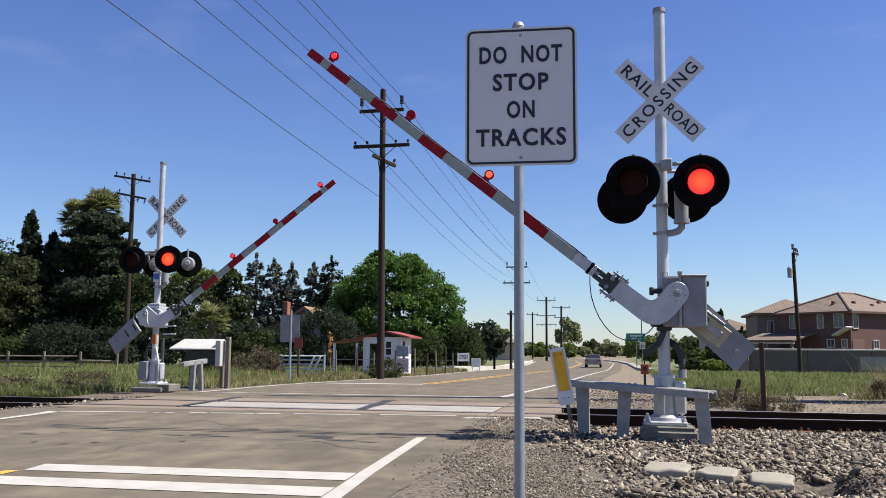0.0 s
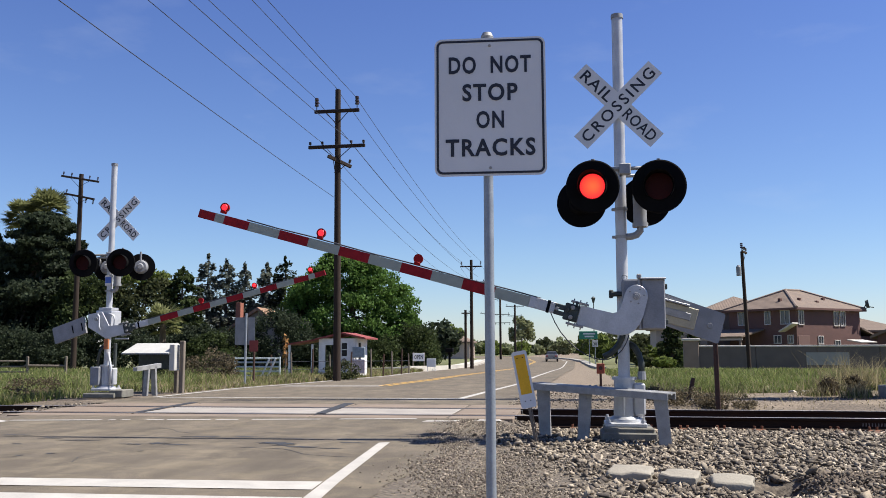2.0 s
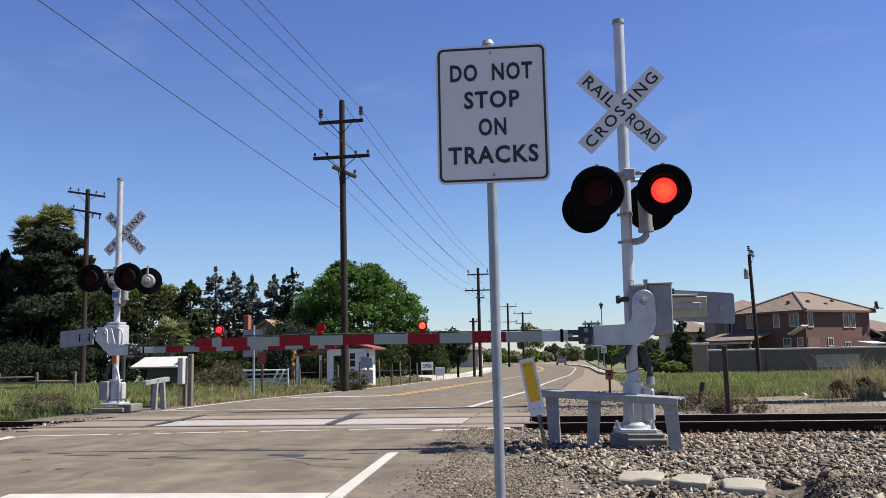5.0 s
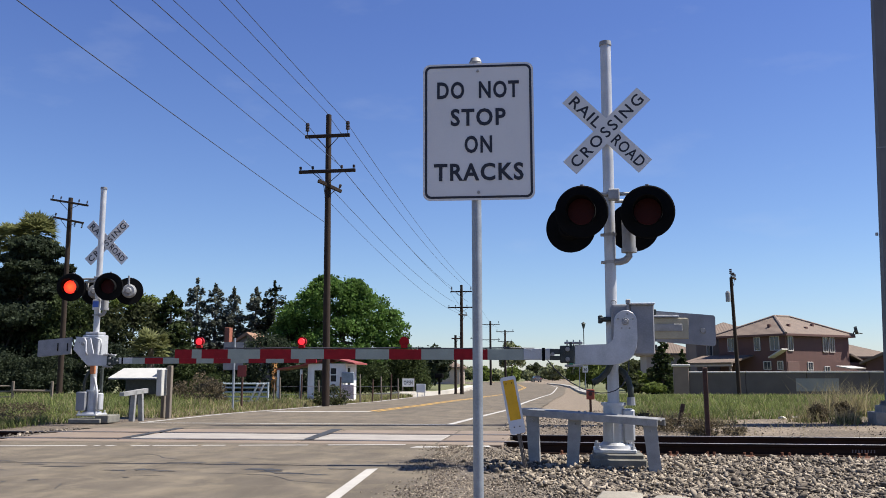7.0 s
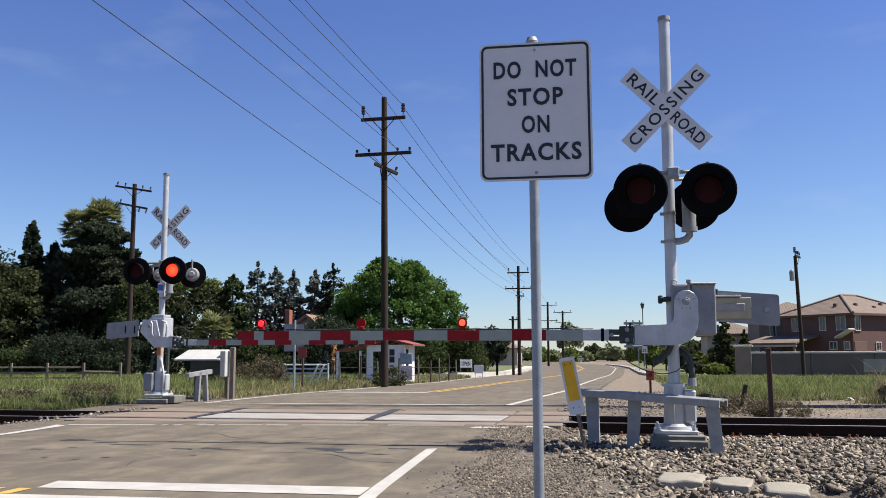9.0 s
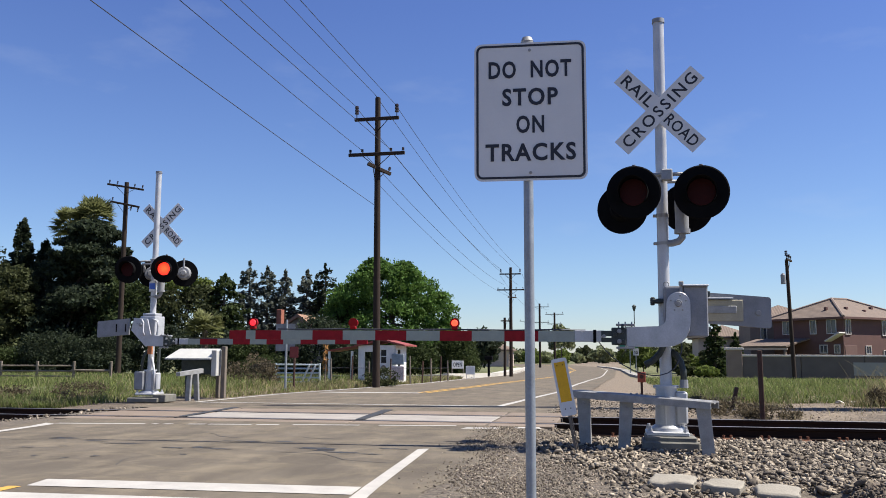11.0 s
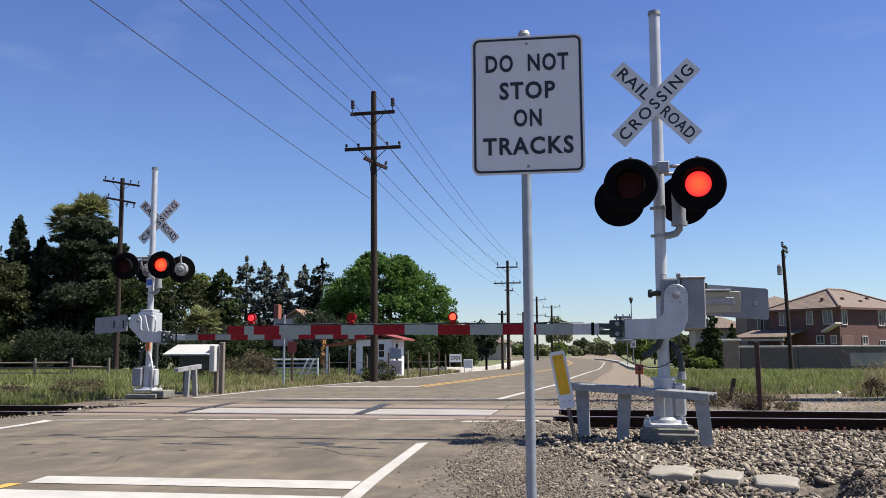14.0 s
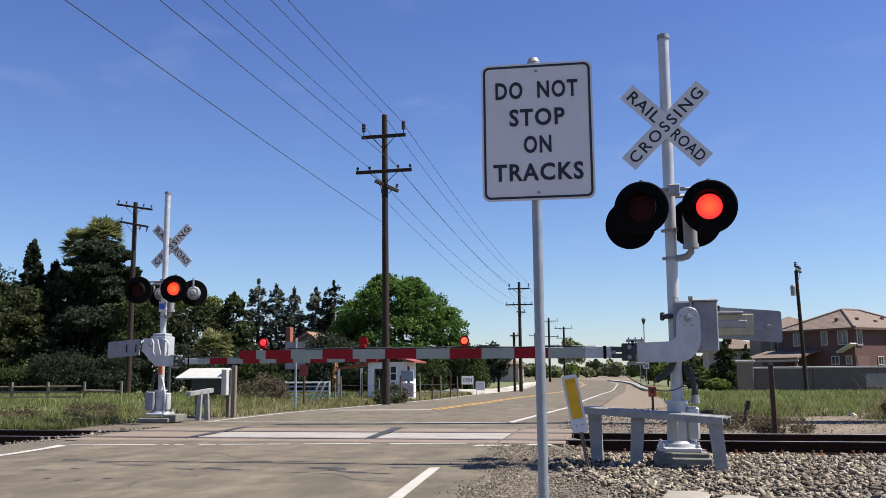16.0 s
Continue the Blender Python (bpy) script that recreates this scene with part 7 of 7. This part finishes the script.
    for i in range(9):
        x = 5 + 7 * i + rs.uniform(-2, 2)
        broad_tree((x, 150 + rs.uniform(0, 20), -0.95), (3.2, 2.4, 1.9), 2.6, rs.choice([M_HEDGE, M_OLIVE]), "distant tree behind the houses", 200 + i, 36, 45, 0.35, -0.9, 0.28)
    for i in range(8):
        x = -17 - 4.5 * i
        broad_tree((x, 110 + 3 * i, -0.95), (3.4, 2.4, 2.3), 2.9, rs.choice([M_HEDGE, M_CEDAR]), "dark tree beyond the grove", 220 + i, 40, 50, 0.32, -0.9, 0.28)


grove()


def grass(name, n, region, h0, h1, mat_, label, seed, width=0.012, patch=0.0):
    """Single blades, each a bent sliver, thick in some patches and thin in others."""
    rs = np.random.RandomState(seed)
    p = region(rs, n)
    if patch:
        keep = np.array([noise.noise((x * 0.35, y * 0.35, seed)) for x, y in p]) + rs.uniform(-0.4, 0.4, len(p)) > -patch
        p = p[keep]
    k = len(p)
    z = ground_height(p[:, 0], p[:, 1]) - 0.02
    a = rs.uniform(0, 2 * math.pi, k)
    far = 1 + np.clip((p[:, 1] - 20) / 25, 0, 2.5)
    h = rs.uniform(h0, h1, k) * (0.75 + 0.6 * np.array([noise.noise((x * 0.8, y * 0.8, 9.0)) for x, y in p]))
    w = width * far * rs.uniform(0.6, 1.5, k)
    bend = rs.uniform(0.15, 1.0, k) * h
    base = np.column_stack([p, z])
    side = np.column_stack([np.cos(a), np.sin(a), np.zeros(k)]) * w[:, None]
    b2 = rs.uniform(0, 2 * math.pi, k)
    lean = np.column_stack([np.cos(b2) * bend, np.sin(b2) * bend, h])
    mid = base + lean * np.array([0.35, 0.35, 0.6])
    q = np.stack([base - side, base + side, mid + side * 0.7, base + lean, mid - side * 0.7], 1).reshape(-1, 3)
    i = np.arange(k)[:, None] * 5
    tri = np.concatenate([i + [0, 1, 2], i + [0, 2, 4], i + [4, 2, 3]])
    ob = new(name, raw_mesh(name, q, tri, [mat_]))
    tagged(ob, label, "grass", kind="stuff")


M_GRASS = leaf_material("spring_grass", (0.185, 0.215, 0.068), 0.5)
M_STRAW = leaf_material("dry_straw", (0.31, 0.26, 0.145), 0.45)


def field_right(rs, n):
    y = 20.2 + 42 * rs.uniform(0, 1, n) ** 1.9
    lo = 1.3 + np.clip((y - 26) * 0.012, 0, 1)
    x = lo + (y * 0.62 - lo) * rs.uniform(0, 1, n)
    return np.column_stack([x, y + 0.5 * np.sin(x * 1.3)])


def field_left(rs, n):
    y = 16.6 + 30 * rs.uniform(0, 1, n) ** 1.8
    hi = -10.2 - np.clip(18 - y, 0, 1.5) * 0.8 + np.clip((y - 24) * 0.10, 0, 0.6)
    x = hi - (y * 0.95 + hi + 3) * rs.uniform(0, 1, n)
    return np.column_stack([x, y])


def verge(rs, n):
    y = 20 + 32 * rs.uniform(0, 1, n)
    x = np.interp(y, [q[1] for q in LEFT_EDGE], [q[0] for q in LEFT_EDGE]) - 0.45 - 2.6 * rs.uniform(0, 1, n) ** 1.5
    return np.column_stack([x, y])


def dirt_weeds(rs, n):
    return np.column_stack([rs.uniform(1.5, 14, n), rs.uniform(16.4, 20.4, n)])


M_WEED = leaf_material("dark_green_weeds", (0.128, 0.158, 0.052), 0.5)


def tufts(rs, n):
    spots = np.array([(5.1, 19.4, 0.35), (5.75, 19.0, 0.3), (6.05, 20.6, 0.5), (5.6, 20.9, 0.4), (9.3, 20.9, 0.3), (11.5, 20.6, 0.3), (3.2, 19.0, 0.5), (2.0, 18.6, 0.5), (7.9, 19.2, 0.25)])
    s = spots[rs.randint(0, len(spots), n)]
    return s[:, :2] + rs.normal(size=(n, 2)) * s[:, 2:] * 0.5


grass("grass", 80000, field_right, 0.05, 0.26, M_GRASS, "tall green spring grass in the field", 1, 0.0075, 0.25)
grass("weeds", 42000, field_right, 0.05, 0.24, M_WEED, "darker green weeds in patches of the field", 8, 0.008, 0.10)
def tall_clump(rs, n):
    return np.array([6.35, 21.0]) + rs.normal(size=(n, 2)) * np.array([0.38, 0.35])


grass("dry_grass", 520, tall_clump, 0.55, 1.15, M_STRAW, "tall wispy dry weed clump beside the steel pole", 12, 0.005)
grass("dry_grass", 2200, tufts, 0.10, 0.46, M_STRAW, "tall dry weed tufts at the field edge", 9, 0.006)
grass("weeds", 1600, tufts, 0.06, 0.26, M_WEED, "green weed tufts at the field edge", 10, 0.008)
grass("dry_grass", 5000, field_right, 0.10, 0.34, M_STRAW, "dry straw stalks among the green grass", 2, 0.005)
grass("weeds", 38000, field_left, 0.10, 0.34, M_WEED, "darker green weeds in patches beside the track", 11, 0.008, 0.10)
grass("grass", 44000, field_left, 0.08, 0.30, M_GRASS, "tall green weeds beside the track", 3, 0.0065, 0.3)
grass("dry_grass", 5000, field_left, 0.14, 0.44, M_STRAW, "dry straw stalks among the weeds", 4, 0.005)
grass("dry_grass", 9000, verge, 0.08, 0.32, M_STRAW, "dry grass along the road verge", 5, 0.008)
grass("grass", 9000, verge, 0.08, 0.30, M_GRASS, "green grass along the road verge", 6, 0.008)
grass("dry_grass", 1500, dirt_weeds, 0.03, 0.14, M_STRAW, "sparse dry weeds on the dirt strip", 7, 0.006, 0.15)


def field_edge_bits():
    """Pale rubbish at the grass edge and a small broad-leaved plant beside the tower's footing."""
    rng = random.Random(31)
    pale = material("pale_plastic_rubbish", (0.55, 0.50, 0.42), 0.7, 0, 0.8, 10, 50, 0.1)
    for x, y, w in ((4.75, 20.05, 0.22), (5.05, 20.15, 0.26), (5.30, 20.10, 0.14), (3.1, 20.3, 0.10)):
        r = thing("rubbish", (x, y, float(ground_height(x, y)) + 0.01), "crumpled pale rubbish lying at the grass edge", "rubbish", "rubbish pieces")
        bm = bmesh.new()
        bmesh.ops.create_icosphere(bm, subdivisions=2, radius=1.0)
        for v in bm.verts:
            k = 0.6 + 0.8 * noise.noise(v.co * 2.3 + Vector((x * 7, 0, 0)))
            v.co = Vector((v.co.x * w * 0.5 * k, v.co.y * 0.09 * k, max(0.0, v.co.z) * 0.055 * k))
        part("sheet", bm, pale, r)
    p = thing("broad_leaved_plant", (7.80, 19.15, float(ground_height(7.8, 19.15))), "small yellow-green broad-leaved plant beside the footing", "plant")
    leaf = leaf_material("yellow_green_leaf", (0.30, 0.31, 0.10), 0.3)
    for i in range(13):
        a, e = rng.uniform(0, 6.28), rng.uniform(0.3, 1.2)
        d = Vector((math.cos(a) * math.cos(e), math.sin(a) * math.cos(e), math.sin(e)))
        side = Vector((-math.sin(a), math.cos(a), 0)) * 0.035
        L = rng.uniform(0.22, 0.40)
        bm = bmesh.new()
        q = [bm.verts.new(c) for c in (Vector((0, 0, 0)), d * L * 0.5 - side, d * L * 0.5 + side, d * L - Vector((0, 0, 0.08)))]
        bm.faces.new((q[0], q[1], q[2]))
        bm.faces.new((q[1], q[3], q[2]))
        part("leaf", bm, leaf, p)


field_edge_bits()


# ---------------- ballast ----------------
def stones(name, pos, size, mat_, label, seed):
    """Angular broken stones, each with its own turn and proportions."""
    rs = np.random.RandomState(seed)
    bm = bmesh.new()
    bmesh.ops.create_cube(bm, size=1.3)
    bmesh.ops.triangulate(bm, faces=bm.faces[:])
    bm.verts.ensure_lookup_table()
    unit = np.array([v.co[:] for v in bm.verts])
    tri = np.array([[v.index for v in f.verts] for f in bm.faces])
    bm.free()
    k = len(pos)
    shape = np.clip(unit[None] * rs.uniform(0.45, 1.55, (k, len(unit), 1)), -0.95, 0.95) * rs.uniform(0.5, 1.3, (k, 1, 3)) * np.array([1.35, 0.95, 0.55])
    ax = rs.normal(size=(k, 3)) * np.array([0.35, 0.35, 1.0])
    ax /= np.linalg.norm(ax, axis=1)[:, None]
    an = rs.uniform(0, 2 * math.pi, k)
    c, s_ = np.cos(an)[:, None, None], np.sin(an)[:, None, None]
    A = ax[:, None, :]
    shape = shape * c + np.cross(np.broadcast_to(A, shape.shape), shape) * s_ + A * (A * shape).sum(2, keepdims=True) * (1 - c)
    v = shape * size[:, None, None] + pos[:, None, :]
    f = (tri[None] + (np.arange(k) * len(unit))[:, None, None]).reshape(-1, 3)
    ob = new(name, raw_mesh(name, v.reshape(-1, 3), f, [mat_]))
    tagged(ob, label, "ballast", kind="stuff")


def stone_material():
    m = material("crushed_ballast_stone", (0.225, 0.196, 0.158), 0.9, 0, 0.62, 14, 90, 0.35, spread=0.0)
    n, l = m.node_tree.nodes, m.node_tree.links
    b = n["Principled BSDF"]
    src = b.inputs["Base Color"].links[0].from_socket
    g = n.new("ShaderNodeNewGeometry")
    rp = n.new("ShaderNodeValToRGB")
    e = rp.color_ramp.elements
    e[0].color, e[1].color = (0.25, 0.225, 0.215, 1), (1.95, 1.87, 1.74, 1)
    e[1].position = 1.0
    e.new(0.40).color = (0.60, 0.55, 0.50, 1)
    e.new(0.66).color = (1.05, 1.0, 0.92, 1)
    e.new(0.86).color = (1.42, 1.35, 1.24, 1)
    l.new(g.outputs["Random Per Island"], rp.inputs["Fac"])
    mx = n.new("ShaderNodeMix")
    mx.data_type, mx.blend_type = "RGBA", "MULTIPLY"
    mx.inputs["Factor"].default_value = 1.0
    l.new(src, mx.inputs["A"])
    l.new(rp.outputs["Color"], mx.inputs["B"])
    l.new(mx.outputs["Result"], b.inputs["Base Color"])
    return m


M_STONE = stone_material()


def build_ballast():
    rs = np.random.RandomState(17)

    def field(n, x0, x1, y0, y1, edge=True):
        x, y = rs.uniform(x0, x1, n), rs.uniform(y0, y1, n)
        if edge:
            lim = -0.50 + 0.18 * np.sin(y * 1.7) + 0.95 * np.clip((9.3 - y) / 2.6, 0, 1)
            keep = x > lim - rs.exponential(0.10, n)
            x, y = x[keep], y[keep]
        return x, y

    x1_, y1_ = field(66000, -1.5, 5.8, 6.3, 13.35)
    x2_, y2_ = field(8000, -0.9, 8.5, 13.35, 16.4)
    x3_, y3_ = field(2500, 5.2, 8.5, 11.0, 13.4, False)
    x4_, y4_ = field(2500, -16, -8.9, 12.2, 16.3, False)
    x, y = np.concatenate([x1_, x2_, x3_, x4_]), np.concatenate([y1_, y2_, y3_, y4_])
    seen = x < 0.62 * y - 0.6
    x, y = x[seen], y[seen]
    rail = (np.abs(y - RAIL_Y[0]) > 0.07) & (np.abs(y - RAIL_Y[1]) > 0.07)
    pit = (((x - 1.66) / 0.24) ** 2 + ((y - 7.3) / 0.34) ** 2 > 1) & (((x < 1.78) | (x > 3.4) | (np.abs(y - 7.2) > 0.42)) | (rs.rand(len(x)) < 0.12))
    x, y = x[rail & pit], y[rail & pit]
    size = 0.0166 * rs.uniform(0.45, 1.6, len(x)) * np.where(rs.rand(len(x)) < 0.07, 1.6, 1)
    z = ground_height(x, y) + size * rs.uniform(-0.3, 1.2, len(x)) + 0.012 * np.sin(x * 5) * np.cos(y * 4)
    stones("ballast", np.column_stack([x, y, z]), size, M_STONE, "grey and tan broken ballast stones beside the track", 18)
    n = 42000
    xg, yg = rs.uniform(-1.9, 0.7, n), 5.0 + 7.8 * rs.uniform(0, 1, n) ** 1.15
    keep = xg > -1.02 - 0.11 * (yg - 6.8) + 0.12 * np.sin(yg * 2.3) - rs.exponential(0.09, n)
    xg, yg = xg[keep], yg[keep]
    sg = 0.0056 * rs.uniform(0.5, 1.9, len(xg))
    stones("gravel", np.column_stack([xg, yg, np.maximum(ground_height(xg, yg), np.where(xg < -1.25, 0.002, -1)) + sg * 0.4]), sg, M_STONE, "fine gravel scattered along the asphalt edge", 19)
    xd, yd = rs.uniform(1.2, 13, 2600), 16.0 + 3.6 * rs.uniform(0, 1, 2600) ** 1.8
    sd = 0.011 * rs.uniform(0.4, 1.7, 2600)
    stones("loose_stones", np.column_stack([xd, yd, ground_height(xd, yd) + sd * 0.3]), sd, M_STONE, "loose stones scattered over the dirt strip", 21)
    xs_, ys_ = rs.uniform(-1.1, 1.7, 3600), 16.0 + 9 * rs.uniform(0, 1, 3600) ** 1.6
    ss_ = 0.012 * rs.uniform(0.4, 1.9, 3600)
    stones("shoulder_gravel", np.column_stack([xs_, ys_, ground_height(xs_, ys_) + ss_ * 0.3]), ss_, M_STONE, "grey gravel scattered over the road shoulder", 22)
    n = 3200
    xc, yc = rs.uniform(1.8, 3.4, n), rs.normal(7.15, 0.28, n)
    keep = xc > 1.80
    xc, yc = xc[keep], yc[keep]
    sc = 0.012 * rs.uniform(0.4, 2.0, len(xc))
    clod = material("brown_earth_clod", (0.115, 0.088, 0.064), 0.95, 0, 0.6, 12, 80, 0.3, spread=0.25)
    stones("earth_clods", np.column_stack([xc, yc, ground_height(xc, yc) + sc * 0.3]), sc, clod, "brown earth clods heaped beside the ballast", 20)


build_ballast()


def kerb_stones():
    pale = material("pale_broken_concrete", (0.27, 0.243, 0.195), 0.92, 0, 0.78, 6, 60, 0.4)
    for i, (x, y, sx, sy, rz, tilt) in enumerate([(0.535, 7.36, 0.34, 0.26, -10, 8), (0.90, 7.20, 0.27, 0.22, -20, 5), (1.27, 7.08, 0.31, 0.26, -12, 9)]):
        s = thing("concrete_slab", (x, y, float(ground_height(x, y)) + 0.012), "pale worn broken concrete slab half sunk in the ballast", "concrete slab", "concrete slabs", rz)
        rng = random.Random(40 + i)
        bm = bmesh.new()
        box(bm, (0, 0, 0.0), (sx, sy, 0.16), 0.03, seg=3)
        bmesh.ops.subdivide_edges(bm, edges=bm.edges[:], cuts=2, use_grid_fill=True)
        for v in bm.verts:
            w = noise.noise_vector(v.co * 7 + Vector((9 * i, 0, 0)))
            v.co += w * 0.022 + noise.noise_vector(v.co * 19) * 0.012
        shade(part("slab", bm, pale, s, "", pose(0, 0, 0, tilt, 2, 0)), 50)


kerb_stones()


# ---------------- car on the far road ----------------
def far_car():
    c = thing("car", (-2.84, 100, -0.95), "silver saloon car driving away down the road", "car")
    paint = material("silver_car_paint", (0.24, 0.245, 0.25), 0.3, 0.5, 0.9, 3, 60, 0.0)
    glass = material("dark_car_glass", (0.02, 0.022, 0.025), 0.08, 0, 0.9, 3, 10, 0)
    bm = bmesh.new()
    prof = [(-2.2, 0.35), (2.2, 0.35), (2.25, 0.75), (1.2, 0.95), (-1.5, 1.02), (-2.2, 0.95)]
    a = [bm.verts.new((-0.88, y, z)) for y, z in prof]
    b = [bm.verts.new((0.88, y, z)) for y, z in prof]
    bm.faces.new(a)
    bm.faces.new(b[::-1])
    for i in range(len(prof)):
        j = (i + 1) % len(prof)
        bm.faces.new((a[j], a[i], b[i], b[j]))
    bmesh.ops.bevel(bm, geom=bm.edges[:], offset=0.09, segments=2, affect="EDGES")
    part("body", bm, paint, c, "silver painted body")
    bm = bmesh.new()
    lo = [bm.verts.new(p) for p in ((-0.80, -1.65, 0.98), (0.80, -1.65, 0.98), (0.80, 1.1, 0.94), (-0.80, 1.1, 0.94))]
    hi = [bm.verts.new(p) for p in ((-0.62, -1.0, 1.42), (0.62, -1.0, 1.42), (0.62, 0.25, 1.42), (-0.62, 0.25, 1.42))]
    for i in range(4):
        bm.faces.new((lo[i], lo[(i + 1) % 4], hi[(i + 1) % 4], hi[i]))
    bm.faces.new(hi)
    part("windows", bm, glass, c, "dark window glass")
    bm = bmesh.new()
    box(bm, (0, -0.38, 1.43), (1.26, 1.3, 0.05), 0.02)
    part("roof", bm, paint, c)
    for x in (-0.78, 0.78):
        for y in (-1.35, 1.35):
            bm = bmesh.new()
            rod(bm, (-0.1, 0, 0), (0.1, 0, 0), 0.32, 0.32, 18)
            wheel = part("wheel", bm, M_BLACK, c, "black tyre", pose(x, y, 0.32))
            bm = bmesh.new()
            rod(bm, (-0.105, 0, 0), (0.105, 0, 0), 0.19, 0.19, 14)
            part("rim", bm, M_ALU, wheel)
        bm = bmesh.new()
        box(bm, (x * 0.85, -2.2, 0.80), (0.32, 0.06, 0.16), 0.02)
        part("tail_light", bm, material("red_tail_light", (0.30, 0.02, 0.02), 0.3, 0, 0.9, 3, 10, 0), c)
    return c


CAR = far_car()


# ---------------- movement ----------------
def steps(ob, rest, on, reach):
    """Lets a lit part stand before its dark lens during the given spans of time and draw back behind it between them."""
    x, y, z = rest
    out, back = pose(x, y - reach, z), pose(x, y, z)
    rows = [(0.0, out if any(a <= 0 for a, b in on) else back)]
    for a, b in on:
        if a > 0:
            rows += [(a - 0.034, back), (a, out)]
        if b < 16:
            rows += [(b - 0.034, out), (b, back)]
    last = rows[-1][1]
    if rows[-1][0] < 16:
        rows.append((16.0, last))
    walk(ob, rows)


def motions():
    walk(ARMS["near"], [(t, pose(0.13, -0.34, 1.58, 0, a, 0)) for t, a in
                        [(0, 38.5), (0.5, 32.0), (1.0, 26.0), (1.5, 20.5), (2.0, 15.4), (2.5, 10.9), (3.0, 7.0), (3.5, 3.3), (3.8, 0.6), (4.0, -0.2), (4.5, -0.1), (6.3, 0.05), (16, 0.05)]])
    walk(ARMS["far"], [(t, pose(-0.08, -0.34, 1.655, 0, -a, 0)) for t, a in
                       [(0, 37.6), (0.5, 31.2), (1.0, 24.9), (1.5, 19.3), (2.0, 14.5), (2.5, 9.8), (3.0, 5.5), (3.5, 1.3), (3.8, 0.3), (4.2, 0.0), (16, 0.0)]])
    walk(CAR, [(t, pose(x, y, -0.95, 0, 0, rz)) for t, x, y, rz in
               [(0, -2.84, 100, 0), (1.5, -2.95, 122, 0), (3.5, -3.3, 150, 1), (5.5, -4.3, 180, 6), (7, -6.2, 206, 12), (9, -11.5, 238, 22), (11.5, -26, 275, 38), (16, -75, 330, 50)]])
    near_a = [(0.35, 0.85), (1.7, 2.15), (2.9, 3.35), (4.15, 4.75), (5.4, 5.9), (11.58, 12.05), (12.88, 13.32), (14.1, 14.55), (15.32, 15.87)]
    near_b = [(0, 0.35), (0.85, 1.58), (2.15, 2.88), (3.35, 4.15), (4.75, 5.4), (12.05, 12.72), (13.32, 14.1), (14.55, 15.32), (15.87, 16)]
    far_a = [(0.35, 0.85), (6.65, 7.08), (7.95, 8.35), (9.05, 9.6), (10.3, 10.85), (11.55, 12.05), (12.75, 13.32), (14.1, 14.55), (15.32, 15.87)]
    far_b = [(0, 0.35), (0.85, 1.25), (6.0, 6.55), (7.12, 7.95), (8.35, 9.05), (9.6, 10.3), (10.85, 11.55), (12.05, 12.86), (13.32, 14.1), (14.55, 15.32), (15.87, 16)]
    for key, on in (("near_a", near_a), ("near_b", near_b), ("far_a", far_a), ("far_b", far_b)):
        steps(LAMPS[key], (0, -0.026, 0), on, 0.0085)
    phase_a = near_a[:5] + [(6.55, 7.12), (7.95, 8.35), (9.05, 9.6), (10.3, 10.85)] + near_a[5:]
    phase_b = near_b[:5] + [(6.0, 6.55), (7.12, 7.95), (8.35, 9.05), (9.6, 10.3), (10.85, 11.55)] + near_b[5:]
    for key in ("near", "far"):
        for i, on in ((1, phase_a), (2, phase_b)):
            x, z = ARM_LAMPS[key, i]["rest"]
            steps(ARM_LAMPS[key, i], (x, -0.0105, z), on, 0.0065)


motions()
